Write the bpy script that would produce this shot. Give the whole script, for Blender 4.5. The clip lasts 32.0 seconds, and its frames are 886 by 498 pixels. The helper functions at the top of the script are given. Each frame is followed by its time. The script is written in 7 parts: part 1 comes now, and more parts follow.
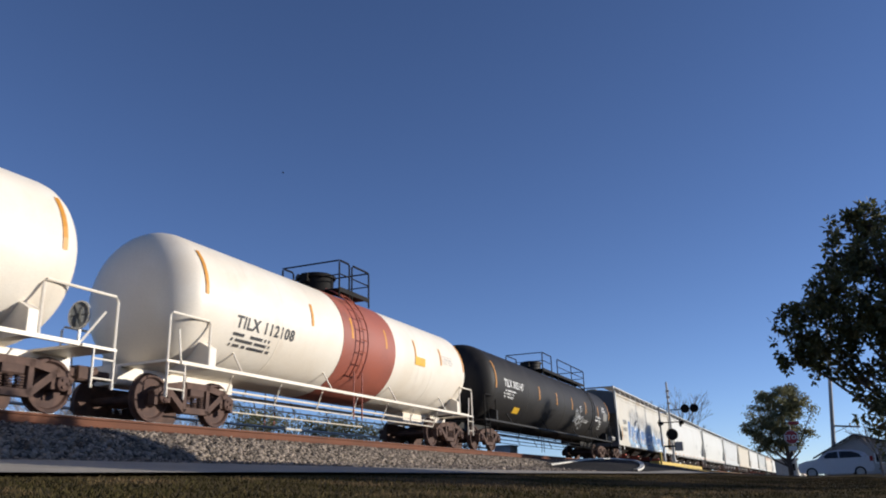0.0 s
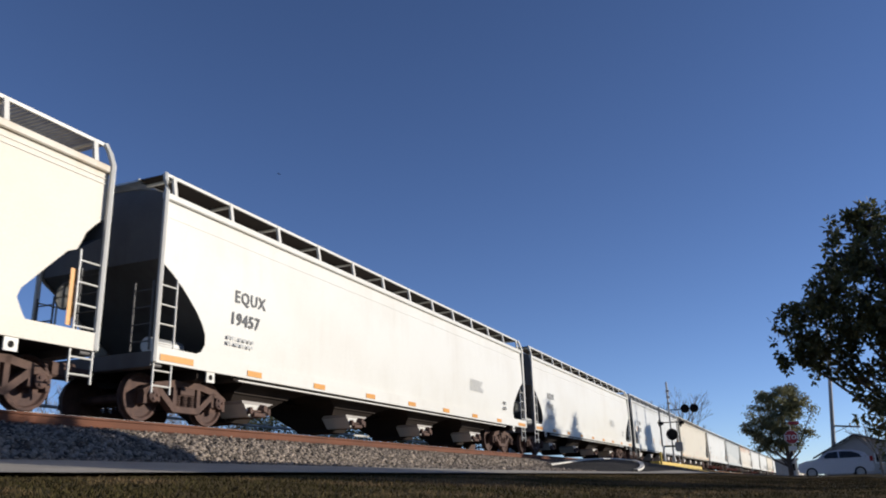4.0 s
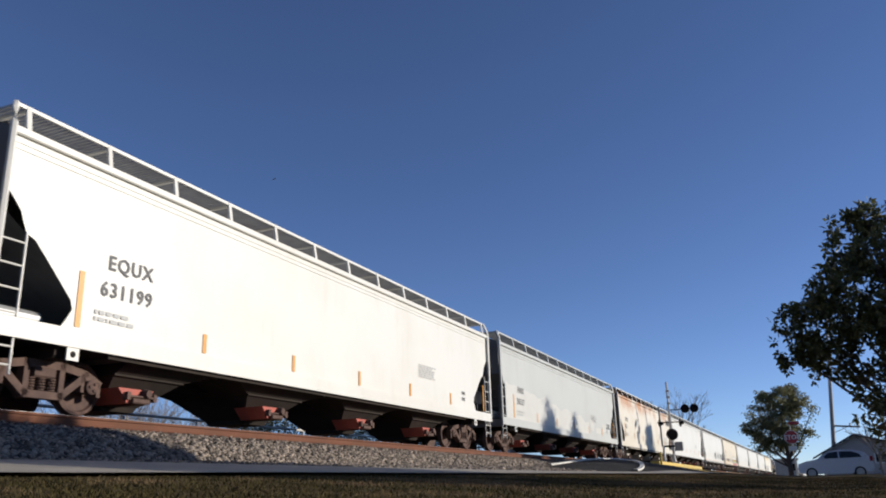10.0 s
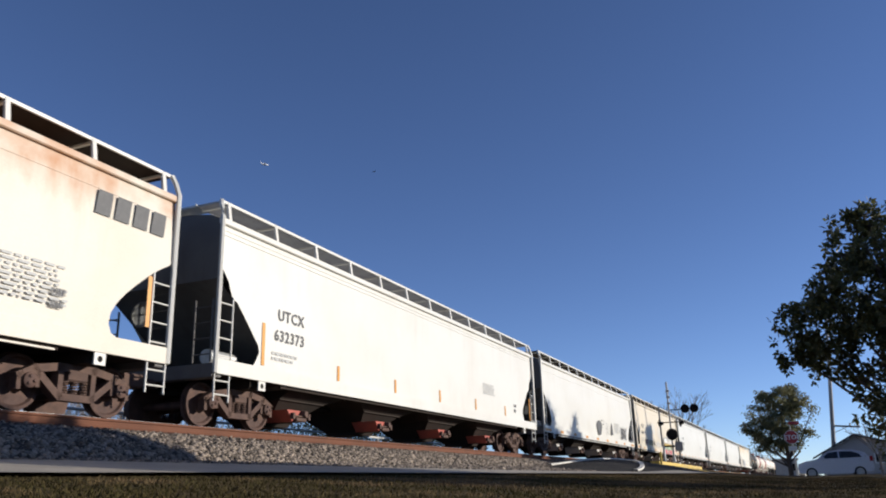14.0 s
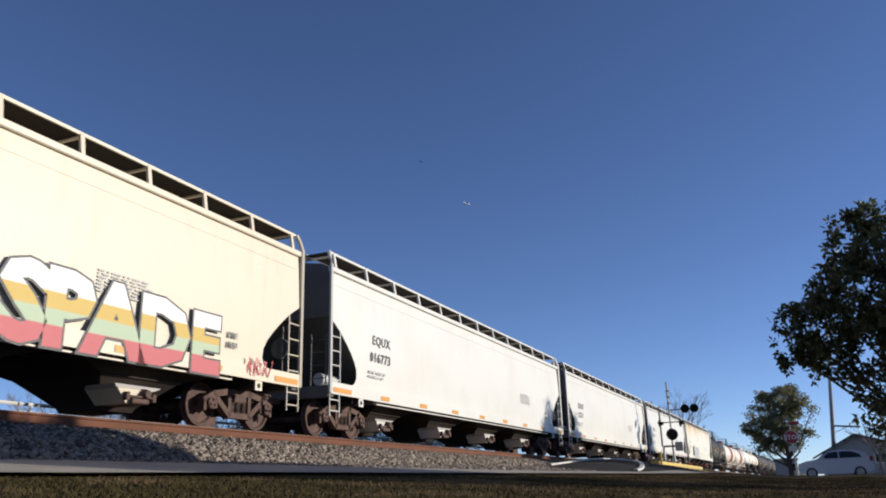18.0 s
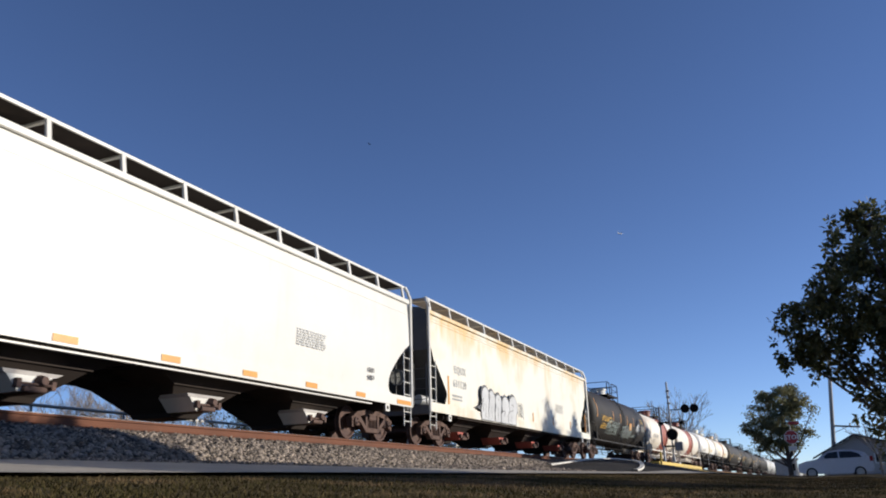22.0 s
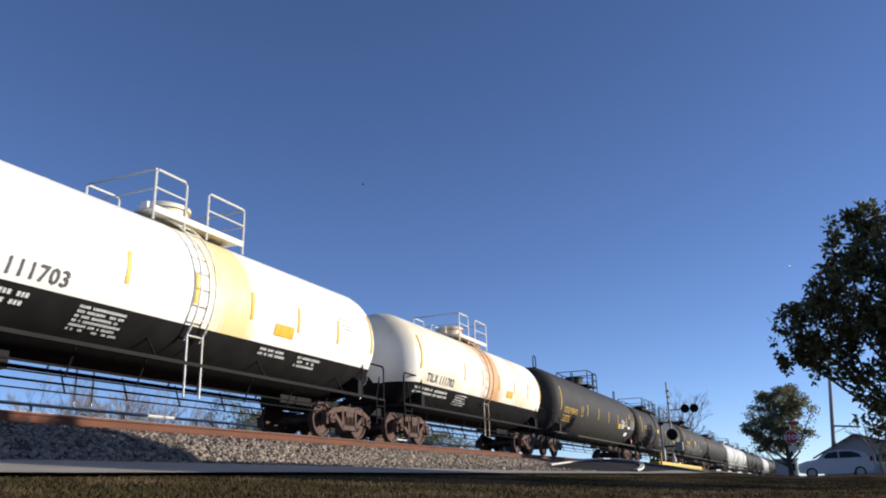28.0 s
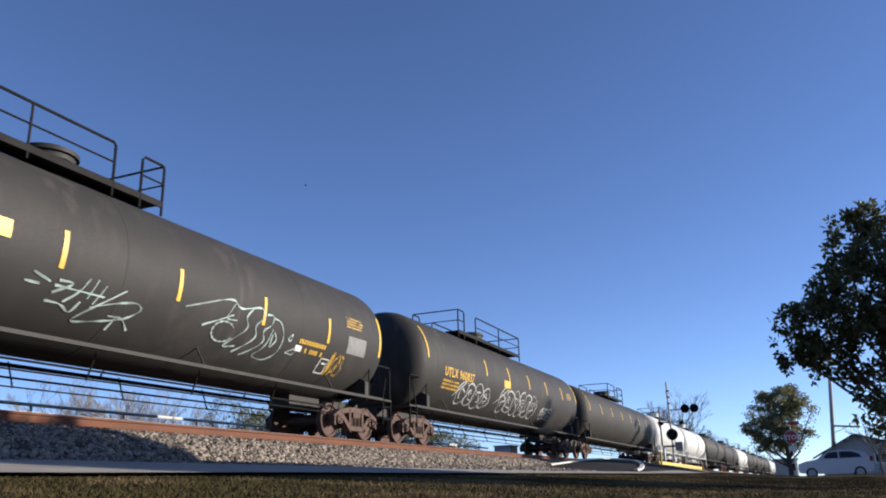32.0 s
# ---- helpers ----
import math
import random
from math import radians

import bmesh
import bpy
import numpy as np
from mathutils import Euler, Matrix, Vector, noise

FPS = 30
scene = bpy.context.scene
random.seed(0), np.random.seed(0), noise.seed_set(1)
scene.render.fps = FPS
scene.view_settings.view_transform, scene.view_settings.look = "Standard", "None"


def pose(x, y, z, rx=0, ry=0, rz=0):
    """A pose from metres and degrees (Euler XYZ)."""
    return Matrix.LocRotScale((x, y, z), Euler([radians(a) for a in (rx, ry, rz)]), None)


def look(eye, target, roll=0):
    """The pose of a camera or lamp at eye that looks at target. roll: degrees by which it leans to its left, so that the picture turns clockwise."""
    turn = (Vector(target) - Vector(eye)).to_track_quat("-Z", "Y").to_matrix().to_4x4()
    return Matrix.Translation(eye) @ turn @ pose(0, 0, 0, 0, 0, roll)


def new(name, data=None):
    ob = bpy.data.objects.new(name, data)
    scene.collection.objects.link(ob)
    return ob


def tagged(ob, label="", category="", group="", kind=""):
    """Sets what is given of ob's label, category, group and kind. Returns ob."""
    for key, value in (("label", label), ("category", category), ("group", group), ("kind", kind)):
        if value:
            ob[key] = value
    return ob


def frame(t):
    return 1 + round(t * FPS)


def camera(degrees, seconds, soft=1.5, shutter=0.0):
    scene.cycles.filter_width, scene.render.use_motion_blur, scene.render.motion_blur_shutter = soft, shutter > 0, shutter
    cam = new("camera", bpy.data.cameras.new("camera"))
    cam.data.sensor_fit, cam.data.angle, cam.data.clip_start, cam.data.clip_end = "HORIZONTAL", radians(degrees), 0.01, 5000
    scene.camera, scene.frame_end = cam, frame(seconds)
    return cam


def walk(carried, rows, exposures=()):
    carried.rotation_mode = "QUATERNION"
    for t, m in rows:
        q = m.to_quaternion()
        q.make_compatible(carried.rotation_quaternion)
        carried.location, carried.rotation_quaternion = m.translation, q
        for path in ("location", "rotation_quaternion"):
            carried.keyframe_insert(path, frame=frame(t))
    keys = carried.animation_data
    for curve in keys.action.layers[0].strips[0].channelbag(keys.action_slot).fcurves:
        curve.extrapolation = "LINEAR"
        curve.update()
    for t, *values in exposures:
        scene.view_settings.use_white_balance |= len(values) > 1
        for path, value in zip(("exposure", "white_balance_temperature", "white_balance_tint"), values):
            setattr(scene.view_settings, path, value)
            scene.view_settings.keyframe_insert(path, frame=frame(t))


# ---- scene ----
# The eye stands 0.25 m over the lawn. +x runs along the railway, +y points across it, z is up.
EYE = 0.25
YAW, PITCH, LEAN = 23.031, 16.756, -1.637
TRACK_Y, RAIL_Z = 12.07, 1.3486 + EYE
BEND, FALL = 7.233e-5, 1.5955e-5


def track_at(s):
    """Middle of the track at railhead level, s metres along it."""
    q = max(s, 0.0)
    return Vector((s, TRACK_Y - BEND * q * q, RAIL_Z - FALL * q * q))


def travelled(t):
    """Metres that the train has gone after t seconds: it slows down a little."""
    return 16.1187 * t - 0.0182444 * t * t - 3.937e-5 * t ** 3


cam = camera(2 * math.degrees(math.atan(784 / 1400.0)), 32.0, soft=1.9, shutter=0.06)
_f = Vector((math.cos(radians(YAW)) * math.cos(radians(PITCH)), math.sin(radians(YAW)) * math.cos(radians(PITCH)), math.sin(radians(PITCH))))
VIEW = look((0, 0, EYE), Vector((0, 0, EYE)) + 10 * _f, roll=LEAN)
EXPOSE = [(0.0, -0.05), (1.0, 0.0), (1.6, 0.25), (2.2, 0.33), (3.0, -0.12), (6.0, 0.0), (8.0, 0.0), (9.0, 0.1), (10.0, -0.08), (13.0, 0.0), (17.0, -0.05), (20.0, -0.05), (22.0, 0.02), (23.0, 0.02), (24.0, 0.0), (25.0, 0.38), (25.6, 0.25),
          (28.0, 0.2), (29.0, 0.15), (30.0, 0.42), (31.0, 0.42), (32.0, 0.50)]
walk(cam, [(0.0, VIEW), (32.0, VIEW)], EXPOSE)

# ---- sky and sun ----
SUN_TO = Vector((0.454, -0.891, 0.0)).normalized()      # towards the sun, on the ground
SUN_UP = radians(14.2)
world = bpy.data.worlds.new("sky")
scene.world = world
world.use_nodes = True
nt = world.node_tree
sky = nt.nodes.new("ShaderNodeTexSky")
sky.sky_type = "NISHITA"
sky.sun_disc = False
sky.sun_elevation = SUN_UP
sky.sun_rotation = math.atan2(SUN_TO.x, SUN_TO.y)
sky.air_density, sky.dust_density, sky.ozone_density = 0.58, 0.0, 1.7
tint = nt.nodes.new("ShaderNodeMix")          # the phone's violet-leaning blue
tint.data_type, tint.blend_type = "RGBA", "MULTIPLY"
tint.inputs["Factor"].default_value = 1.0
nt.links.new(sky.outputs[0], [i for i in tint.inputs if i.identifier == "A_Color"][0])
[i for i in tint.inputs if i.identifier == "B_Color"][0].default_value = (0.905, 0.98, 1.24, 1)
nt.links.new([o for o in tint.outputs if o.identifier == "Result_Color"][0], nt.nodes["Background"].inputs[0])
nt.nodes["Background"].inputs[1].default_value = 0.119
lamp = bpy.data.lights.new("sun", "SUN")
lamp.energy, lamp.angle, lamp.color = 5.7, radians(0.53), (1.0, 0.93, 0.82)
sun = new("sun", lamp)
sun.matrix_basis = look((0, 0, 60), Vector((0, 0, 60)) - (SUN_TO * math.cos(SUN_UP) + Vector((0, 0, math.sin(SUN_UP)))))


# ---- materials ----
def material(name, color, rough=0.6, metal=0.0, other=None, scale=3.0, amount=0.5, grain=40.0, bump=0.0, bump_scale=60.0,
             streak=None, streak_amount=0.5, vary=0.0, stretch=(1, 1, 1), lo=0.42, hi=0.62, top=None, gloss=0.5, stain=None):
    """A weathered surface: two colours mixed by noise at two scales, streaks that run down, fine relief."""
    m = bpy.data.materials.new(name)
    m.use_nodes = True
    n, l = m.node_tree.nodes, m.node_tree.links
    b = n["Principled BSDF"]
    b.inputs["Roughness"].default_value, b.inputs["Metallic"].default_value = rough, metal
    b.inputs["Specular IOR Level"].default_value = gloss
    co = n.new("ShaderNodeTexCoord")
    mp = n.new("ShaderNodeMapping")
    mp.inputs["Scale"].default_value = stretch
    l.new(co.outputs["Object"], mp.inputs[0])

    def noise_node(sc, detail=5.0, src=None):
        t = n.new("ShaderNodeTexNoise")
        t.inputs["Scale"].default_value, t.inputs["Detail"].default_value = sc, detail
        l.new((src or mp).outputs[0], t.inputs["Vector"])
        return t

    def ramp(src, lo, hi):
        r = n.new("ShaderNodeMapRange")
        r.inputs["From Min"].default_value, r.inputs["From Max"].default_value = lo, hi
        l.new(src, r.inputs["Value"])
        return r.outputs["Result"]

    def mix(fac, a, c):
        x = n.new("ShaderNodeMix")
        x.data_type = "RGBA"
        if isinstance(fac, float):
            x.inputs["Factor"].default_value = fac
        else:
            l.new(fac, x.inputs["Factor"])
        for k, v in (("A", a), ("B", c)):
            socket = [i for i in x.inputs if i.identifier == k + "_Color"][0]
            if isinstance(v, tuple):
                socket.default_value = (*v, 1)
            else:
                l.new(v, socket)
        return [o for o in x.outputs if o.identifier == "Result_Color"][0]

    def times(src, k):
        q = n.new("ShaderNodeMath")
        q.operation = "MULTIPLY"
        l.new(src, q.inputs[0])
        q.inputs[1].default_value = k
        return q.outputs[0]

    other = other or tuple(c * 0.72 for c in color)
    big = noise_node(scale)
    base = mix(times(ramp(big.outputs["Fac"], lo, hi), amount), color, other)
    fine = noise_node(grain, 3.0)
    base = mix(times(ramp(fine.outputs["Fac"], 0.35, 0.75), 0.22), base, tuple(c * 0.55 for c in color))
    if streak:
        sm = n.new("ShaderNodeMapping")
        sm.inputs["Scale"].default_value = (1.0, 1.0, 0.12)
        l.new(co.outputs["Object"], sm.inputs[0])
        st = noise_node(3.2, 6.0, sm)
        patch = noise_node(0.55, 4.0)
        mul = n.new("ShaderNodeMath")
        mul.operation = "MULTIPLY"
        l.new(ramp(st.outputs["Fac"], 0.5, 0.68), mul.inputs[0])
        l.new(ramp(patch.outputs["Fac"], 0.42, 0.66), mul.inputs[1])
        base = mix(times(mul.outputs[0], streak_amount), base, streak)
    if top:
        sep = n.new("ShaderNodeSeparateXYZ")
        l.new(co.outputs["Object"], sep.inputs[0])
        tm = n.new("ShaderNodeMapping")
        tm.inputs["Scale"].default_value = (1.0, 1.0, 0.22)
        l.new(co.outputs["Object"], tm.inputs[0])
        run = noise_node(1.7, 6.0, tm)
        add = n.new("ShaderNodeMath")
        add.operation = "ADD"
        l.new(ramp(sep.outputs["Z"], top[1], top[2]), add.inputs[0])
        l.new(run.outputs["Fac"], add.inputs[1])
        blot = noise_node(0.55, 5.0)
        both = n.new("ShaderNodeMath")
        both.operation = "MULTIPLY"
        l.new(ramp(add.outputs[0], top[3], top[3] + 0.28), both.inputs[0])
        l.new(ramp(blot.outputs["Fac"], 0.40, 0.56), both.inputs[1])
        base = mix(times(both.outputs[0], 0.95), base, top[0])
    if stain:
        sep = n.new("ShaderNodeSeparateXYZ")
        l.new(co.outputs["Object"], sep.inputs[0])
        sm = n.new("ShaderNodeMapping")
        sm.inputs["Scale"].default_value = (1.0, 0.25, 0.25)
        l.new(co.outputs["Object"], sm.inputs[0])
        run = noise_node(2.4, 6.0, sm)
        off = n.new("ShaderNodeMath")
        off.operation = "SUBTRACT"
        l.new(sep.outputs["X"], off.inputs[0])
        off.inputs[1].default_value = stain[1]
        dist = n.new("ShaderNodeMath")
        dist.operation = "ABSOLUTE"
        l.new(off.outputs[0], dist.inputs[0])
        add = n.new("ShaderNodeMath")
        add.operation = "MULTIPLY_ADD"
        l.new(run.outputs["Fac"], add.inputs[0])
        add.inputs[1].default_value = -2.6 * stain[2]
        l.new(dist.outputs[0], add.inputs[2])
        base = mix(times(ramp(add.outputs[0], 0.15 * stain[2], -0.9 * stain[2]), stain[3]), base, stain[0])
    if vary:
        info = n.new("ShaderNodeObjectInfo")
        base = mix(times(info.outputs["Random"], vary), base, other)
    l.new(base, b.inputs["Base Color"])
    rr = n.new("ShaderNodeMapRange")
    rr.inputs["To Min"].default_value, rr.inputs["To Max"].default_value = max(rough - 0.12, 0.03), min(rough + 0.12, 1.0)
    l.new(fine.outputs["Fac"], rr.inputs["Value"])
    l.new(rr.outputs["Result"], b.inputs["Roughness"])
    if bump:
        bp = n.new("ShaderNodeBump")
        bp.inputs["Strength"].default_value, bp.inputs["Distance"].default_value = bump, 0.02
        l.new(noise_node(bump_scale, 4.0).outputs["Fac"], bp.inputs["Height"])
        l.new(bp.outputs[0], b.inputs["Normal"])
    return m


def island_tint(m, dark, spread):
    """Every loose piece of a joined mesh gets a shade of its own."""
    n, l = m.node_tree.nodes, m.node_tree.links
    b = n["Principled BSDF"]
    src = b.inputs["Base Color"].links[0].from_socket
    geo = n.new("ShaderNodeNewGeometry")
    x = n.new("ShaderNodeMix")
    x.data_type = "RGBA"
    k = n.new("ShaderNodeMath")
    k.operation = "MULTIPLY"
    k.inputs[1].default_value = spread
    l.new(geo.outputs["Random Per Island"], k.inputs[0])
    l.new(k.outputs[0], x.inputs["Factor"])
    l.new(src, [i for i in x.inputs if i.identifier == "A_Color"][0])
    [i for i in x.inputs if i.identifier == "B_Color"][0].default_value = (*dark, 1)
    l.new([o for o in x.outputs if o.identifier == "Result_Color"][0], b.inputs["Base Color"])
    return m


def thin_leaf(m, share):
    """Leaves let part of the light through."""
    n, l = m.node_tree.nodes, m.node_tree.links
    b = n["Principled BSDF"]
    t = n.new("ShaderNodeBsdfTranslucent")
    l.new(b.inputs["Base Color"].links[0].from_socket, t.inputs["Color"])
    x = n.new("ShaderNodeMixShader")
    x.inputs[0].default_value = share
    l.new(b.outputs[0], x.inputs[1])
    l.new(t.outputs[0], x.inputs[2])
    l.new(x.outputs[0], n["Material Output"].inputs["Surface"])
    return m


RUST = (0.30, 0.11, 0.04)
M_WHITE = material("white_paint", (0.645, 0.63, 0.58), 0.45, other=(0.585, 0.555, 0.49), scale=0.5, streak=(0.45, 0.40, 0.33), streak_amount=0.25)
M_GREYWHITE = material("light_grey_paint", (0.555, 0.555, 0.535), 0.5, other=(0.50, 0.495, 0.47), scale=0.5, streak=(0.36, 0.32, 0.27), streak_amount=0.3)
M_IVORY = material("ivory_paint", (0.585, 0.545, 0.465), 0.5, other=(0.53, 0.48, 0.39), scale=0.5, streak=(0.42, 0.34, 0.24), streak_amount=0.3, top=((0.42, 0.30, 0.17), 3.0, 4.6, 1.15))
M_PALEGREY = material("dull_pale_grey_paint", (0.44, 0.45, 0.43), 0.55, other=(0.40, 0.405, 0.385), scale=0.5, streak=(0.34, 0.32, 0.28), streak_amount=0.3)
M_CREAM = material("cream_paint", (0.62, 0.545, 0.42), 0.5, other=(0.66, 0.57, 0.43), scale=0.6, streak=(0.40, 0.30, 0.2), streak_amount=0.3)
M_BEIGE = material("beige_paint", (0.56, 0.505, 0.40), 0.55, other=(0.56, 0.49, 0.38), scale=0.6, streak=(0.35, 0.26, 0.18), streak_amount=0.35)
M_RUSTYWHITE = material("rust_stained_white_paint", (0.61, 0.565, 0.48), 0.55, other=(0.54, 0.475, 0.37), scale=0.5, streak=(0.45, 0.33, 0.2), streak_amount=0.3, top=((0.42, 0.19, 0.075), 2.7, 4.9, 0.84))
M_YELLOWED = material("yellowed_white_paint", (0.68, 0.65, 0.56), 0.5, other=(0.60, 0.50, 0.34), scale=0.6, amount=0.6, streak=(0.5, 0.28, 0.1), streak_amount=0.45, lo=0.50, hi=0.64, top=((0.62, 0.42, 0.18), 2.0, 4.9, 0.98))
# Car ends: the shade between close-coupled cars is put into this dark grey.
M_ENDSHADE = material("shaded_grey_end_paint", (0.14, 0.135, 0.13), 0.75, other=(0.085, 0.08, 0.078), scale=1.0, streak=(0.08, 0.07, 0.06), streak_amount=0.5)
M_RUSTTANK = material("rust_stained_tank_white", (0.81, 0.78, 0.71), 0.45, other=(0.76, 0.64, 0.42), scale=0.5, amount=0.8, streak=(0.5, 0.3, 0.14), streak_amount=0.4, stain=((0.58, 0.31, 0.12), 0.35, 0.9, 0.95))
M_TANKWHITE = material("tank_white_paint", (0.80, 0.735, 0.635), 0.45, other=(0.70, 0.60, 0.47), scale=0.7, streak=(0.5, 0.4, 0.3), streak_amount=0.3)
M_STAINTANK = material("tank_white_with_yellow_stain", (0.84, 0.82, 0.77), 0.4, other=(0.79, 0.75, 0.67), scale=0.7, stain=((0.76, 0.60, 0.25), 0.35, 0.8, 0.9))
M_TANKBLACK = material("tank_black_paint", (0.017, 0.0155, 0.015), 0.6, other=(0.026, 0.024, 0.022), scale=0.8, streak=(0.05, 0.04, 0.035), streak_amount=0.5, gloss=0.22)
M_TANKRUST = material("tank_black_paint_rusting_on_top", (0.020, 0.018, 0.017), 0.62, other=(0.032, 0.027, 0.024), scale=0.8, streak=(0.06, 0.045, 0.035), streak_amount=0.5, top=((0.13, 0.05, 0.03), 3.1, 4.6, 1.13), gloss=0.22)
M_TANKGREY = material("tank_dark_grey_paint", (0.032, 0.029, 0.027), 0.66, other=(0.044, 0.04, 0.036), scale=0.8, streak=(0.09, 0.075, 0.065), streak_amount=0.5, gloss=0.25)
M_BAND = material("red_band_paint", (0.34, 0.095, 0.06), 0.55, other=(0.25, 0.08, 0.06), scale=1.2, streak=(0.12, 0.07, 0.05), streak_amount=0.5)
M_BLACK = material("black_paint", (0.011, 0.010, 0.010), 0.7, other=(0.02, 0.018, 0.016), scale=2.0, gloss=0.12)
M_TRUCK = material("dusty_cast_steel", (0.095, 0.062, 0.052), 0.85, other=(0.16, 0.10, 0.078), scale=4.0, bump=0.3, gloss=0.2)
M_WHEEL = material("worn_wheel_steel", (0.075, 0.045, 0.038), 0.75, other=(0.15, 0.085, 0.064), scale=5.0, gloss=0.25)
M_TREAD = material("polished_tread_steel", (0.42, 0.40, 0.38), 0.3, metal=1.0, scale=8.0)
M_STEEL = material("galvanised_steel", (0.50, 0.50, 0.49), 0.5, metal=0.6, scale=6.0)
M_CHUTE = material("grey_outlet_paint", (0.46, 0.43, 0.40), 0.7, other=(0.3, 0.26, 0.23), scale=2.0)
M_SPRAYBLUE = material("blue_spray_paint", (0.085, 0.17, 0.36), 0.6, other=(0.16, 0.29, 0.50), scale=1.2, amount=0.8)
M_SPRAYSKY = material("pale_blue_spray_paint", (0.27, 0.42, 0.58), 0.6, other=(0.17, 0.31, 0.50), scale=1.4, amount=0.8)
M_SPRAYPINK = material("pink_spray_paint", (0.66, 0.42, 0.42), 0.6, other=(0.7, 0.55, 0.55), scale=3.0)
M_SPRAYDUSK = material("dark_grey_spray_paint", (0.24, 0.245, 0.25), 0.6, other=(0.37, 0.37, 0.37), scale=2.5, amount=0.9)
M_SPRAYGREY = material("grey_spray_paint", (0.42, 0.415, 0.40), 0.6, other=(0.51, 0.50, 0.475), scale=1.4, amount=0.9)
M_SPRAYWHITE = material("white_spray_paint", (0.80, 0.82, 0.83), 0.6, other=(0.62, 0.66, 0.68), scale=3.0)
M_SPRAYTEAL = material("pale_teal_spray_paint", (0.40, 0.485, 0.455), 0.6, other=(0.13, 0.16, 0.15), scale=3.0, amount=0.9)
M_SPRAYYELLOW = material("yellow_spray_paint", (0.66, 0.50, 0.06), 0.6, other=(0.5, 0.4, 0.1), scale=3.0)
M_SPRAYRED = material("red_spray_paint", (0.45, 0.07, 0.07), 0.6, other=(0.5, 0.2, 0.18), scale=3.0)
M_SPADE = material("white_spray_paint_over_coloured_bands", (0.74, 0.73, 0.70), 0.6, other=(0.64, 0.63, 0.60), scale=2.0)
for _lo, _hi, _c in ((1.78, 1.80, (0.50, 0.34, 0.07)), (1.50, 1.53, (0.36, 0.44, 0.30)), (1.24, 1.27, (0.44, 0.09, 0.10))):
    _n, _l = M_SPADE.node_tree.nodes, M_SPADE.node_tree.links
    _b = _n["Principled BSDF"]
    _src = _b.inputs["Base Color"].links[0].from_socket
    _co, _sep, _r, _x = _n.new("ShaderNodeTexCoord"), _n.new("ShaderNodeSeparateXYZ"), _n.new("ShaderNodeMapRange"), _n.new("ShaderNodeMix")
    _x.data_type = "RGBA"
    _r.inputs["From Min"].default_value, _r.inputs["From Max"].default_value = _hi, _lo
    _l.new(_co.outputs["Object"], _sep.inputs[0])
    _l.new(_sep.outputs["Z"], _r.inputs["Value"])
    _l.new(_r.outputs["Result"], _x.inputs["Factor"])
    _l.new(_src, [i for i in _x.inputs if i.identifier == "A_Color"][0])
    [i for i in _x.inputs if i.identifier == "B_Color"][0].default_value = (*_c, 1)
    _l.new([o for o in _x.outputs if o.identifier == "Result_Color"][0], _b.inputs["Base Color"])
M_SPRAYHAZE = material("pale_grey_spray_haze", (0.52, 0.51, 0.48), 0.6, other=(0.58, 0.565, 0.53), scale=1.4, amount=0.9)
M_SPRAYSILVER = material("silver_spray_paint", (0.46, 0.46, 0.455), 0.5, other=(0.54, 0.54, 0.53), scale=1.4, amount=0.9)
M_FRESH = material("fresh_repaint_patch", (0.52, 0.51, 0.465), 0.5, other=(0.47, 0.46, 0.42), scale=1.0)
# Near-black brown of bays, sill webs, bolsters and the dark walkway boards.
M_UNDER = material("dark_underside_paint", (0.034, 0.026, 0.022), 0.85, other=(0.022, 0.018, 0.015), scale=1.5, streak=(0.055, 0.04, 0.032), streak_amount=0.5, gloss=0.15)
M_REDGATE = material("red_gate_paint", (0.42, 0.09, 0.06), 0.6, other=(0.3, 0.08, 0.06), scale=4.0)
M_YELLOW = material("yellow_reflective_tape", (0.70, 0.42, 0.03), 0.45, other=(0.5, 0.28, 0.03), scale=4.0, amount=0.4)
M_ORANGE = material("amber_reflective_tape", (0.62, 0.27, 0.03), 0.45, other=(0.45, 0.2, 0.03), scale=4.0, amount=0.4)
M_LETTER = material("black_lettering", (0.06, 0.06, 0.063), 0.6, other=(0.09, 0.09, 0.09), scale=9.0)
M_FADED = material("faded_grey_lettering", (0.38, 0.38, 0.37), 0.6, other=(0.46, 0.46, 0.44), scale=9.0)
M_NOTICE = material("dusty_grey_notice_panel", (0.20, 0.195, 0.185), 0.7, other=(0.14, 0.135, 0.13), scale=5.0)
M_WHITELETTER = material("white_lettering", (0.72, 0.72, 0.70), 0.6, other=(0.5, 0.5, 0.48), scale=9.0)
M_GOLDLETTER = material("yellow_lettering", (0.62, 0.36, 0.04), 0.6, other=(0.45, 0.27, 0.05), scale=9.0)
M_GRATE = material("dark_grating_steel", (0.36, 0.355, 0.345), 0.7, other=(0.26, 0.25, 0.24), scale=4.0)
M_RAIL = material("rusty_rail_steel", (0.155, 0.066, 0.040), 0.85, other=(0.105, 0.05, 0.034), scale=1.2, bump=0.3, gloss=0.2)
M_STONE = island_tint(material("crushed_ballast_stone", (0.37, 0.30, 0.24), 0.9, other=(0.215, 0.175, 0.14), scale=7.0), (0.03, 0.023, 0.018), 1.0)
# Brown bed, much darker than the loose stones on it.
M_BED = material("dark_ballast_bed", (0.07, 0.055, 0.043), 0.95, other=(0.045, 0.036, 0.03), scale=9.0, bump=0.8, bump_scale=30.0)
M_ASPHALT = material("pale_worn_concrete", (0.37, 0.335, 0.29), 0.9, other=(0.27, 0.245, 0.215), scale=1.2, gloss=0.08, bump=0.3, bump_scale=120.0)
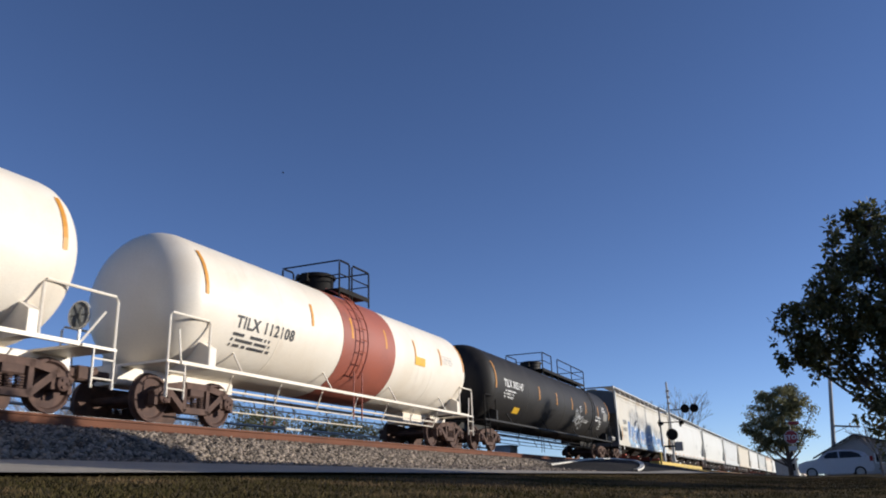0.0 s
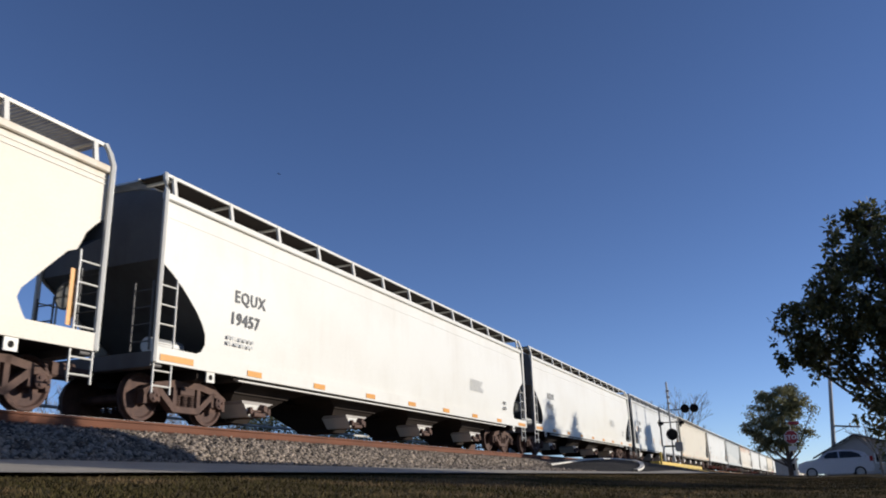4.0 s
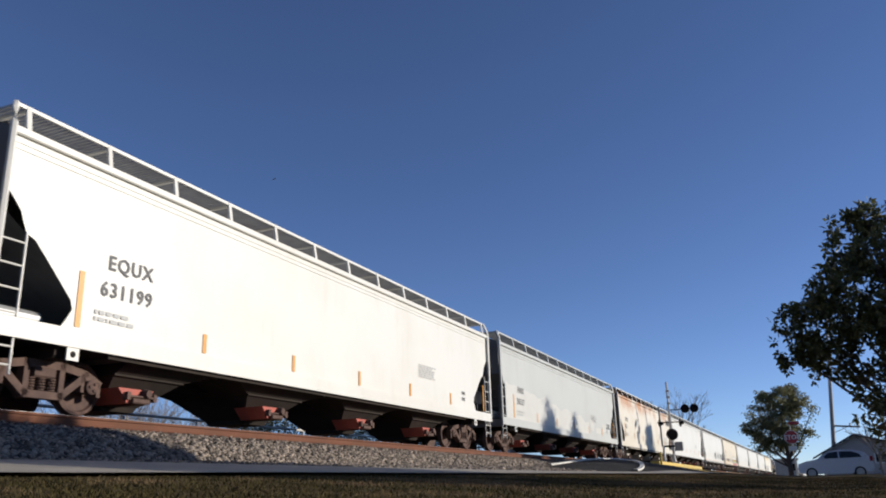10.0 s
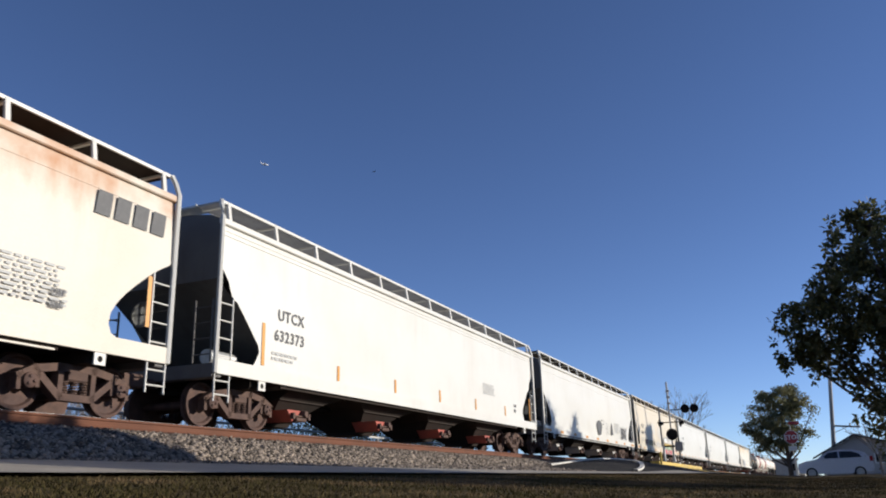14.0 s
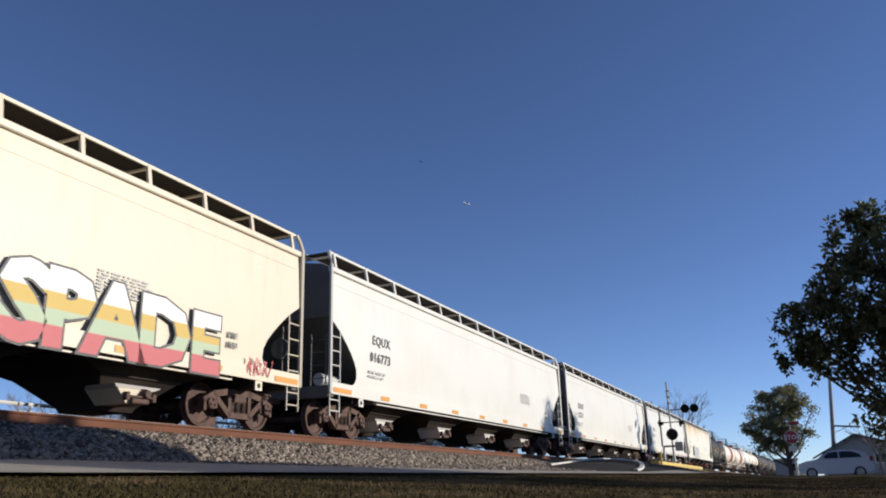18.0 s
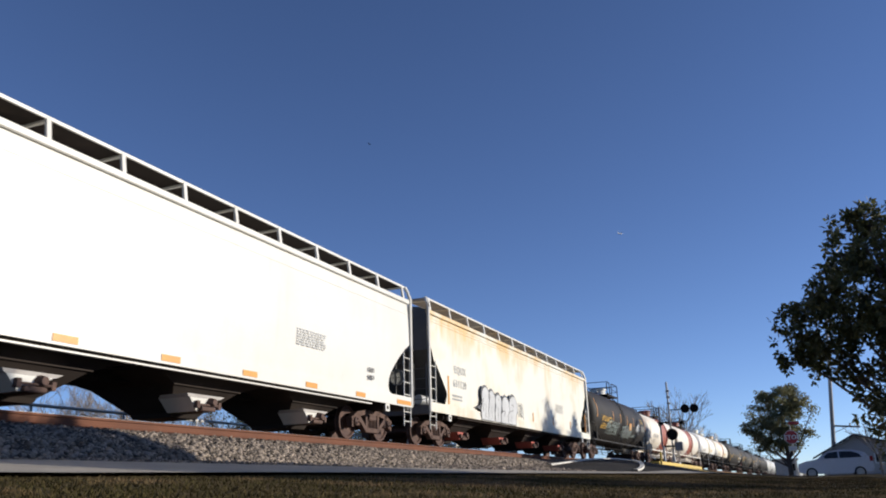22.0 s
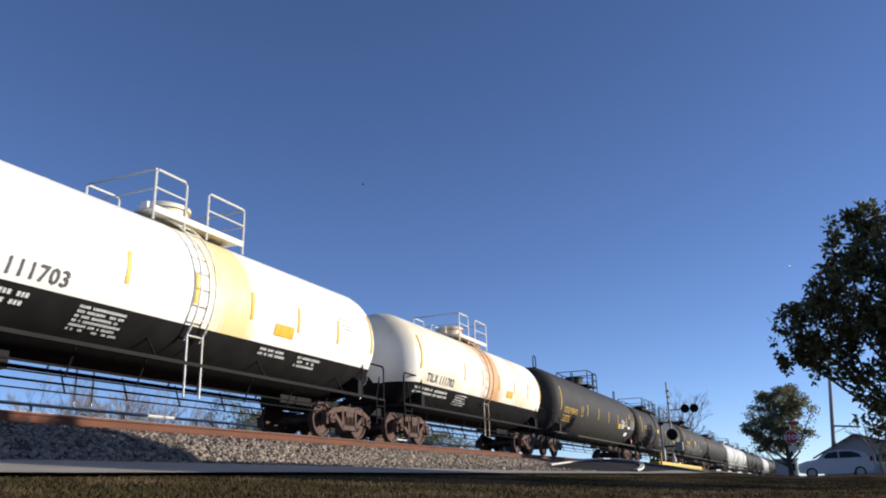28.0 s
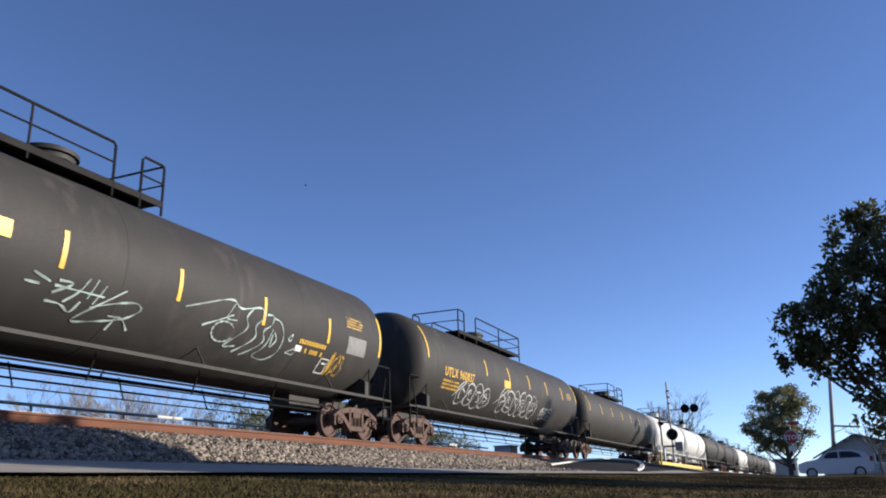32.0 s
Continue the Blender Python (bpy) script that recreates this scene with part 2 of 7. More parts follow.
M_DARKASPHALT = material("dark_asphalt", (0.035, 0.033, 0.032), 0.9, other=(0.06, 0.056, 0.053), scale=1.0, gloss=0.05, bump=0.3, bump_scale=120.0)
M_CONCRETE = material("pale_kerb_concrete", (0.66, 0.64, 0.58), 0.85, other=(0.54, 0.52, 0.47), scale=2.0, gloss=0.2, bump=0.2)
M_YELLOWLINE = material("worn_yellow_road_paint", (0.58, 0.40, 0.07), 0.7, other=(0.36, 0.28, 0.12), scale=3.0)
M_EARTH = material("dry_lawn_earth", (0.085, 0.060, 0.028), 0.95, other=(0.035, 0.034, 0.012), gloss=0.05, scale=1.3, bump=0.5)
M_GRASS = island_tint(material("winter_grass_blade", (0.046, 0.041, 0.016), 0.95, other=(0.21, 0.14, 0.078), scale=0.7, amount=0.95, gloss=0.05, lo=0.46, hi=0.58), (0.09, 0.062, 0.028), 0.45)
M_BARK = material("grey_brown_bark", (0.12, 0.095, 0.075), 0.9, other=(0.07, 0.055, 0.045), scale=5.0, bump=0.6)
M_LEAF = thin_leaf(island_tint(material("glossy_dark_green_leaf", (0.085, 0.10, 0.036), 0.38, other=(0.12, 0.12, 0.05), scale=2.0, gloss=0.3), (0.15, 0.115, 0.05), 0.5), 0.35)
M_OAKLEAF = thin_leaf(island_tint(material("dull_olive_leaf", (0.20, 0.215, 0.105), 0.6, other=(0.24, 0.225, 0.12), scale=1.0, gloss=0.2), (0.26, 0.20, 0.11), 0.5), 0.5)
M_SHRUBLEAF = thin_leaf(island_tint(material("olive_shrub_leaf", (0.14, 0.16, 0.055), 0.6, other=(0.19, 0.165, 0.07), scale=1.0), (0.24, 0.19, 0.11), 0.6), 0.4)
M_TWIG = material("bare_grey_twig", (0.26, 0.22, 0.19), 0.9, other=(0.19, 0.16, 0.14), scale=3.0)


# ---- geometry helpers ----
class Geo:
    def __init__(self):
        self.v, self.f = [], []

    def add(self, verts, faces):
        k = len(self.v)
        self.v.extend([tuple(p) for p in verts])
        self.f.extend([tuple(i + k for i in f) for f in faces])
        return self

    def box(self, x0, x1, y0, y1, z0, z1, c=0.0):
        """A box; c: chamfer of the edges along x."""
        if not c:
            return self.add([(x, y, z) for x in (x0, x1) for y in (y0, y1) for z in (z0, z1)],
                            [(0, 1, 3, 2), (4, 6, 7, 5), (0, 4, 5, 1), (2, 3, 7, 6), (0, 2, 6, 4), (1, 5, 7, 3)])
        ring = [(y0 + c, z0), (y1 - c, z0), (y1, z0 + c), (y1, z1 - c), (y1 - c, z1), (y0 + c, z1), (y0, z1 - c), (y0, z0 + c)]
        return self.prism_x(ring, x0, x1)

    def prism_x(self, ring, x0, x1):
        n = len(ring)
        return self.add([(x0, a, b) for a, b in ring] + [(x1, a, b) for a, b in ring],
                        [tuple(range(n))[::-1], tuple(range(n, 2 * n))] + [(i, (i + 1) % n, n + (i + 1) % n, n + i) for i in range(n)])

    def prism_y(self, ring, y0, y1):
        """A ring of (x, z) pushed from y0 to y1."""
        n = len(ring)
        return self.add([(a, y0, b) for a, b in ring] + [(a, y1, b) for a, b in ring],
                        [tuple(range(n)), tuple(range(n, 2 * n))[::-1]] + [(i, n + i, n + (i + 1) % n, (i + 1) % n) for i in range(n)])

    def bar(self, pts, w, y0, y1):
        """A flat bar of width w that follows (x, z) points, from y0 to y1."""
        for (ax, az), (bx, bz) in zip(pts, pts[1:]):
            d = Vector((bx - ax, bz - az)).normalized()
            n = Vector((-d.y, d.x)) * w / 2
            e = d * w * 0.35
            self.prism_y([(ax - n.x - e.x, az - n.y - e.y), (bx - n.x + e.x, bz - n.y + e.y), (bx + n.x + e.x, bz + n.y + e.y), (ax + n.x - e.x, az + n.y - e.y)], y0, y1)
        return self

    def tube(self, pts, r, sides=6, r1=None, caps=True):
        """A round bar along points; r1: the radius at its end."""
        pts = [Vector(p) for p in pts]
        m = len(pts)
        up = Vector((0, 0, 1))
        verts = []
        for i, p in enumerate(pts):
            d = (pts[min(i + 1, m - 1)] - pts[max(i - 1, 0)]).normalized()
            a = d.cross(up if abs(d.z) < 0.95 else Vector((1, 0, 0))).normalized()
            b = d.cross(a)
            rr = r if r1 is None else r + (r1 - r) * i / (m - 1)
            verts += [p + rr * (math.cos(q) * a + math.sin(q) * b) for q in (2 * math.pi * k / sides for k in range(sides))]
        faces = [(i * sides + k, i * sides + (k + 1) % sides, (i + 1) * sides + (k + 1) % sides, (i + 1) * sides + k) for i in range(m - 1) for k in range(sides)]
        if caps:
            faces += [tuple(range(sides))[::-1], tuple(range((m - 1) * sides, m * sides))]
        return self.add(verts, faces)

    def lathe(self, profile, axis="x", sides=24, centre=(0, 0, 0)):
        """A turned body: profile of (place along the axis, radius)."""
        verts, m = [], len(profile)
        c = Vector(centre)
        for a, r in profile:
            for k in range(sides):
                q = 2 * math.pi * k / sides
                u, w = r * math.cos(q), r * math.sin(q)
                verts.append(c + Vector({"x": (a, u, w), "y": (u, a, w), "z": (u, w, a)}[axis]))
        faces = [(i * sides + k, i * sides + (k + 1) % sides, (i + 1) * sides + (k + 1) % sides, (i + 1) * sides + k) for i in range(m - 1) for k in range(sides)]
        if axis == "y":
            faces = [f[::-1] for f in faces]
        if profile[0][1] > 1e-6:
            faces.append(tuple(range(sides)))
        if profile[-1][1] > 1e-6:
            faces.append(tuple(range((m - 1) * sides, m * sides)))
        return self.add(verts, faces)

    def mesh(self, name, mat, smooth=None):
        me = bpy.data.meshes.new(name)
        me.from_pydata(self.v, [], self.f)
        me.materials.append(mat)
        if smooth:
            me.polygons.foreach_set("use_smooth", [True] * len(me.polygons))
            me.set_sharp_from_angle(angle=radians(smooth))
        me.update()
        return me


def part(name, geo, mat, parent, label="", smooth=None, mesh=None):
    """One mesh object under a thing or a part."""
    ob = new(name, mesh or geo.mesh(name, mat, smooth))
    ob.parent = parent
    if label:
        ob["label"] = label
    return ob


def thing(name, geo, mat, label, category, group="", kind="", smooth=None):
    return tagged(new(name, geo.mesh(name, mat, smooth) if geo else None), label, category, group, kind)


def lettering(text, size, spread=1.0, fat=0.022):
    """The built-in font as a flat mesh: vertices of (u, v) from its lower left, and faces."""
    cu = bpy.data.curves.new("lettering", "FONT")
    cu.body, cu.size, cu.space_character, cu.resolution_u, cu.offset = text, size, spread, 2, size * fat
    ob = bpy.data.objects.new("lettering", cu)
    scene.collection.objects.link(ob)
    bpy.context.view_layer.update()
    me = bpy.data.meshes.new_from_object(ob)
    vs = [(p.co.x, p.co.y) for p in me.vertices]
    fs = [tuple(p.vertices) for p in me.polygons]
    bpy.data.objects.remove(ob)
    bpy.data.curves.remove(cu)
    bpy.data.meshes.remove(me)
    return vs, fs


# ---- ground and railway ----
def smooth01(x):
    x = min(max(x, 0.0), 1.0)
    return x * x * (3 - 2 * x)


def ground_z(x, y):
    """Height of lawn, road and verge: it climbs from the eye to the railway, and along it."""
    rise = 0.0065 * min(max(x - 5, 0), 45)
    if y < 0:
        z = 0.0
    elif y < 9.0:
        z = 0.0745 * y if y < 5.5 else 0.41 + 0.27 * (y - 5.5) / 3.5
    else:
        z = 0.68 + 0.25 * smooth01((y - 9.0) / 3)
    ramp = smooth01((x - 30) / 12) * (1 - smooth01((x - 64) / 14))
    target = 0.3 + 1.08 * smooth01((y - 2.0) / 7.5)
    z = z + rise
    if ramp and y > 1.5:
        z = z + (max(target, z) - z) * ramp * smooth01((y - 1.5) / 3)
    if y > 15:
        z = z + (1.0 - z) * smooth01((y - 15) / 6)
    return z


def sheet(xs, ys, zf, lift=0.0):
    g = Geo()
    nx, ny = len(xs), len(ys)
    g.v = [(x, y, zf(x, y) + lift) for x in xs for y in ys]
    g.f = [(i * ny + j, (i + 1) * ny + j, (i + 1) * ny + j + 1, i * ny + j + 1) for i in range(nx - 1) for j in range(ny - 1)]
    return g


def steps(*spans):
    """Numbers from span to span, each (from, to, step)."""
    out = []
    for a, b, d in spans:
        n = max(1, round((b - a) / d))
        out += [a + (b - a) * i / n for i in range(n)]
    return out + [spans[-1][1]]


thing("ground", sheet(steps((-1500, -100, 200), (-100, -20, 10), (-20, 90, 1.0), (90, 200, 10), (200, 2400, 200)),
                      steps((-1500, -100, 200), (-100, -12, 8), (-12, 30, 0.5), (30, 110, 8), (110, 1500, 170)), ground_z), M_EARTH,
      "uneven lawn of thin brown and green winter grass", "ground", kind="structure", smooth=80)
def between(x, stops):
    """A height or offset that runs evenly from stop to stop, each (x, value)."""
    for (a, va), (b, vb) in zip(stops, stops[1:]):
        if x <= b:
            return va + (vb - va) * min(max((x - a) / (b - a), 0.0), 1.0)
    return stops[-1][1]


def lane_near(x):
    return between(x, ((-60, 5.5), (8, 5.5), (11, 5.2), (25, 4.2), (46, 3.5)))


def lane_far(x):
    return between(x, ((-60, 8.9), (8, 8.9), (14, 7.3), (21, 5.85), (30, 5.3), (46, 4.6)))


def strip(xs, near, far, n, lift):
    """A paved strip on the ground between two edges."""
    g = Geo()
    g.v = [(x, near(x) + (far(x) - near(x)) * j / n, ground_z(x, near(x) + (far(x) - near(x)) * j / n) + lift) for x in xs for j in range(n + 1)]
    g.f = [(i * (n + 1) + j, (i + 1) * (n + 1) + j, (i + 1) * (n + 1) + j + 1, i * (n + 1) + j + 1) for i in range(len(xs) - 1) for j in range(n)]
    return g


thing("road", strip(steps((-60, 46, 0.5)), lane_near, lane_far, 12, 0.04), M_ASPHALT,
      "pale worn concrete lane running along the railway", "road", kind="structure", smooth=80)


def kerb_line():
    """From the track side round the end of the apron to the lane."""
    stops = [Vector(p) for p in ((33.0, 9.5), (38.5, 9.1), (42.5, 8.1), (40.0, 6.9), (34.0, 5.9), (28.5, 5.45))]
    pts = [tuple(stops[0])]
    for p, q, r in zip(stops, stops[1:], stops[2:]):
        a, b = p.lerp(q, 0.5), q.lerp(r, 0.5)
        pts += [tuple(a.lerp(q, k).lerp(q.lerp(b, k), k)) for k in steps((0, 1, 0.14))]
    return pts


def ribbon(pts, w, h, zf):
    """A low kerb of width w and height h along points."""
    g = Geo()
    for i, (x, y) in enumerate(pts):
        a, b = Vector(pts[max(i - 1, 0)]), Vector(pts[min(i + 1, len(pts) - 1)])
        d = (b - a).normalized()
        n = Vector((-d.y, d.x)) * w / 2
        z = zf(x, y)
        for k, (off, zz) in enumerate(((-1, -0.1), (-0.9, h), (0.9, h), (1, -0.1))):
            g.v.append((x + n.x * off, y + n.y * off, z + zz))
        if i:
            for k in range(3):
                p, q = (i - 1) * 4 + k, i * 4 + k
                g.f.append((p, q, q + 1, p + 1))
    return g


thing("kerb", ribbon(kerb_line(), 0.2, 0.10, ground_z), M_CONCRETE, "pale concrete kerb with a rounded end beside the lane", "kerb", kind="structure")


thing("street", sheet(steps((46.0, 56, 1.0)), steps((-60, -12, 4), (-12, 10.2, 0.6)), ground_z, 0.035), M_DARKASPHALT,
      "dark asphalt street that climbs to the level crossing", "road", kind="structure", smooth=80)
for k in (0.0, 0.22):
    thing("road_line", sheet([47.5 + k * 6, 48.9 + k * 6], steps((3.0, 9.6, 0.6)), ground_z, 0.05), M_YELLOWLINE,
          "worn yellow paint line on the street", "road marking", kind="structure")


thing("driveway", strip(steps((24.5, 46, 0.5)), lambda x: lane_far(x) + 0.02, lambda x: between(x, ((24.5, 5.9), (31, 9.7), (46, 9.7))), 14, 0.045), M_DARKASPHALT,
      "dark asphalt apron inside the kerb end", "road", kind="structure", smooth=80)


def rail_profile():
    return [(-0.076, -0.195), (0.076, -0.195), (0.076, -0.18), (0.012, -0.155), (0.012, -0.05), (0.037, -0.04), (0.037, -0.006), (0.028, 0.0), (-0.028, 0.0), (-0.037, -0.006), (-0.037, -0.04), (-0.012, -0.05), (-0.012, -0.155), (-0.076, -0.18)]


S_LINE = steps((-80, 0, 8), (0, 120, 3), (120, 700, 12))


def along(ring, off, zoff=0.0):
    """A ring of (y, z) swept along the track at a side offset."""
    g = Geo()
    n = len(ring)
    for i, s in enumerate(S_LINE):
        p = track_at(s)
        g.v += [(p.x, p.y + off + a, p.z + b + zoff) for a, b in ring]
        if i:
            g.f += [((i - 1) * n + k, (i - 1) * n + (k + 1) % n, i * n + (k + 1) % n, i * n + k) for k in range(n)]
    return g


for side in (-1, 1):
    rail = thing("rail", along(rail_profile(), side * 0.755), M_RAIL, "rusty brown steel rail with a worn bright head", "rail", "rails of the track", "structure")
    part("rail_head", along([(-0.025, 0.0), (0.025, 0.0), (0.025, 0.003), (-0.025, 0.003)], side * 0.755), M_TREAD, rail, "polished running surface")
BED = [(-2.75, -1.1), (-2.6, -0.98), (-1.75, -0.44), (-1.42, -0.335), (-1.0, -0.25), (-0.6, -0.215), (1.45, -0.21), (1.65, -0.30), (3.2, -1.2)]
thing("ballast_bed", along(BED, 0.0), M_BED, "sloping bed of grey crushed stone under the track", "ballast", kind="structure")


def bed_z(y):
    for (a, az), (b, bz) in zip(BED, BED[1:]):
        if a <= y <= b:
            return az + (bz - az) * (y - a) / (b - a)
    return BED[-1][1]


def ballast(n, s0, s1, seed):
    """Loose crushed stones on the near slope, each an irregular six-cornered lump."""
    rng = np.random.default_rng(seed)
    u = rng.random(n)
    s = s0 + (s1 - s0) * u ** 1.5
    y = -2.85 + rng.random(n) * 1.95
    apron = (rng.random(n) < 0.24) & (s > 9.0) & (s < 31.0)
    y = np.where(apron, -2.85 - rng.random(n) * np.array([max(TRACK_Y - 2.85 - lane_far(q) - 0.05 - max(0.0, q - 25.0) * 0.75, 0.0) for q in s]), y)
    size = 0.026 + 0.040 * rng.random(n) ** 1.5
    base = np.array([(1, 0, 0), (-1, 0, 0), (0, 1, 0), (0, -1, 0), (0, 0, 1), (0, 0, -1)], float)
    faces = np.array([(0, 2, 4), (2, 1, 4), (1, 3, 4), (3, 0, 4), (2, 0, 5), (1, 2, 5), (3, 1, 5), (0, 3, 5)])
    jit = base[None] + rng.normal(0, 0.28, (n, 6, 3))
    a = rng.random(n) * 6.283
    b = rng.random(n) * 6.283
    ca, sa, cb, sb = np.cos(a), np.sin(a), np.cos(b), np.sin(b)
    x1 = jit[..., 0] * ca[:, None] - jit[..., 1] * sa[:, None]
    y1 = jit[..., 0] * sa[:, None] + jit[..., 1] * ca[:, None]
    y2 = y1 * cb[:, None] - jit[..., 2] * sb[:, None]
    z2 = y1 * sb[:, None] + jit[..., 2] * cb[:, None]
    cen = np.array([(p.x, p.y + yy, max(p.z + bed_z(yy) if yy > -2.75 else -9.0, ground_z(p.x, p.y + yy)) + 0.01) for p, yy in ((track_at(q), w) for q, w in zip(s, y))])
    v = np.stack([x1 * 1.25, y2, z2 * 0.85], -1) * size[:, None, None] + cen[:, None]
    f = faces[None] + 6 * np.arange(n)[:, None, None]
    me = bpy.data.meshes.new("ballast_stones")
    me.vertices.add(n * 6)
    me.vertices.foreach_set("co", v.ravel())
    me.loops.add(n * 24)
    me.loops.foreach_set("vertex_index", f.ravel())
    me.polygons.add(n * 8)
    me.polygons.foreach_set("loop_start", np.arange(n * 8) * 3)
    me.materials.append(M_STONE)
    me.update(calc_edges=True)
    return tagged(new("ballast_stones", me), "grey and tan crushed stone ballast beside the rails", "ballast", kind="stuff")


ballast(64000, 4.0, 48.0, 3)

# ---- rolling stock ----
WHEEL_R = 0.457


def wheel_mesh():
    g = Geo()
    for s in (-1, 1):
        g.lathe([(s * 0.68, 0.06), (s * 0.68, 0.485), (s * 0.705, 0.485), (s * 0.72, 0.462), (s * 0.815, 0.452), (s * 0.82, 0.40), (s * 0.77, 0.37), (s * 0.76, 0.17), (s * 0.80, 0.13), (s * 0.80, 0.08)][::s], "y", 28)
        g.lathe([(s * 0.80, 0.085), (s * 0.98, 0.085), (s * 0.98, 0.125), (s * 1.13, 0.125), (s * 1.145, 0.10), (s * 1.145, 0.0)][::s], "y", 14)
        for k in range(3):
            q = k * 2.094
            g.lathe([(s * 1.14, 0.028), (s * 1.17, 0.028), (s * 1.17, 0.0)][::s], "y", 6, (0.065 * math.cos(q), 0, 0.065 * math.sin(q)))
    g.lathe([(-0.8, 0.085), (0.8, 0.085)], "y", 10)
    return g.mesh("wheelset", M_WHEEL, 40)


def side_frame_mesh():
    g = Geo()
    for y0, y1 in ((-0.085, 0.085),):
        g.bar([(-1.12, 0.52), (-0.84, 0.66), (-0.36, 0.74), (0.36, 0.74), (0.84, 0.66), (1.12, 0.52)], 0.13, y0, y1)
        g.bar([(-0.78, 0.60), (-0.34, 0.25), (0.34, 0.25), (0.78, 0.60)], 0.12, y0, y1)
        g.bar([(-0.34, 0.25), (-0.34, 0.74)], 0.10, y0, y1)
        g.bar([(0.34, 0.25), (0.34, 0.74)], 0.10, y0, y1)
        for s in (-1, 1):
            g.prism_y([(s * 1.16, 0.30), (s * 1.08, 0.30), (s * 1.08, 0.56), (s * 1.16, 0.56)][::-s], y0, y1)
            g.prism_y([(s * 0.81, 0.36), (s * 0.74, 0.36), (s * 0.74, 0.62), (s * 0.81, 0.62)][::-s], y0, y1)
            g.box(s * 0.945 - 0.13, s * 0.945 + 0.13, y0 - 0.01, y1 + 0.01, 0.56, 0.62)
    return g.mesh("side_frame", M_TRUCK, 30)


def spring_mesh():
    g = Geo()
    for x in (-0.2, 0.0, 0.2):
        pts = [(x + 0.065 * math.cos(q), 0.065 * math.sin(q), 0.30 + 0.22 * q / 31.4) for q in steps((0, 31.4, 0.75))]
        g.tube(pts, 0.016, 4)
    return g.mesh("bolster_spring", M_TRUCK)


def bolster_mesh():
    g = Geo()
    g.box(-0.2, 0.2, -1.1, 1.1, 0.52, 0.70, 0.03)
    g.lathe([(0.70, 0.2), (0.78, 0.2)], "z", 14)
    for s in (-1, 1):
        g.box(s * 0.55 - 0.05, s * 0.55 + 0.05, -0.85, 0.85, 0.36, 0.46)
    return g.mesh("bolster", M_TRUCK)


MESH = dict(wheel=wheel_mesh(), frame=side_frame_mesh(), spring=spring_mesh(), bolster=bolster_mesh())
WHEELS = []


def add_truck(car, x):
    t = part("truck", None, None, car, "rusty cast steel four-wheel truck", mesh=MESH["bolster"])
    t.location = (x, 0, 0)
    for s in (-1, 1):
        f = part("side_frame", None, None, t, mesh=MESH["frame"])
        f.location = (0, s * 1.0, 0)
        c = part("bolster_spring", None, None, t, mesh=MESH["spring"])
        c.location = (0, s * 1.0, 0)
        c["kind"] = "stuff"
        w = part("wheelset", None, None, t, mesh=MESH["wheel"])
        w.matrix_parent_inverse = Matrix.Translation((s * 0.945, 0, WHEEL_R))
        WHEELS.append(w)
    return t


def coupler_geo(x, s):
    g = Geo()
    g.box(*sorted((x - s * 0.1, x + s * 0.5)), -0.08, 0.08, 0.78, 0.95, 0.02)
    g.box(*sorted((x + s * 0.42, x + s * 0.68)), -0.16, 0.16, 0.72, 1.0, 0.04)
    return g


def grab(g, x, y, z0, z1, w, n, axis="x", r=0.016):
    """A ladder: two stiles and n rungs."""
    for k in (0, 1):
        q = (x + (w if axis == "x" else 0) * k, y + (w if axis == "y" else 0) * k)
        g.tube([(*q, z0), (*q, z1)], r * 1.3, 5)
    for i in range(n):
        z = z0 + (z1 - z0) * (i + 0.5) / n
        g.tube([(x, y, z), (x + (w if axis == "x" else 0), y + (w if axis == "y" else 0), z)], r, 5)


def flat_text(car, text, x, z, size, mat, y, spread=1.15, name="lettering"):
    vs, fs = lettering(text, size, spread)
    g = Geo().add([(x + u, y, z + v) for u, v in vs], fs)
    ob = part(name, g, mat, car)
    ob["kind"] = "stuff"
    return ob


def flat_bars(car, x, z, w, rows, h, mat, y, seed, name="stencil_block", gap=1.7):
    """Unreadable small writing as broken bars."""
    rng = random.Random(seed)
    g = Geo()
    for i in range(rows):
        u = 0.0
        while u < w * rng.uniform(0.75, 1.0):
            d = rng.uniform(0.05, 0.28) * w * 0.6
            g.add([(x + u, y, z - i * h * gap), (x + min(u + d, w), y, z - i * h * gap), (x + min(u + d, w), y, z - i * h * gap + h), (x + u, y, z - i * h * gap + h)], [(0, 1, 2, 3)])
            u += d + 0.04 * w
    ob = part(name, g, mat, car)
    ob["kind"] = "stuff"
    return ob


def patch(car, x0, x1, z0, z1, mat, y, name="reflector"):
    g = Geo().box(x0, x1, y, y + 0.006, z0, z1)
    return part(name, g, mat, car)


CUT_ROUND = [(1.26, 1.15), (1.35, 1.36), (1.5, 1.44), (1.7, 1.42), (1.9, 1.30), (2.1, 1.12), (2.3, 0.90), (2.5, 0.66), (2.7, 0.38), (2.85, 0.12), (2.95, 0.05)]
CUT_ANGLE = [(1.26, 1.34), (1.4, 1.44), (1.6, 1.55), (1.75, 1.50), (2.0, 1.26), (2.3, 0.97), (2.55, 0.72), (2.62, 0.55), (2.8, 0.46), (2.95, 0.40), (3.15, 0.22), (3.3, 0.05)]


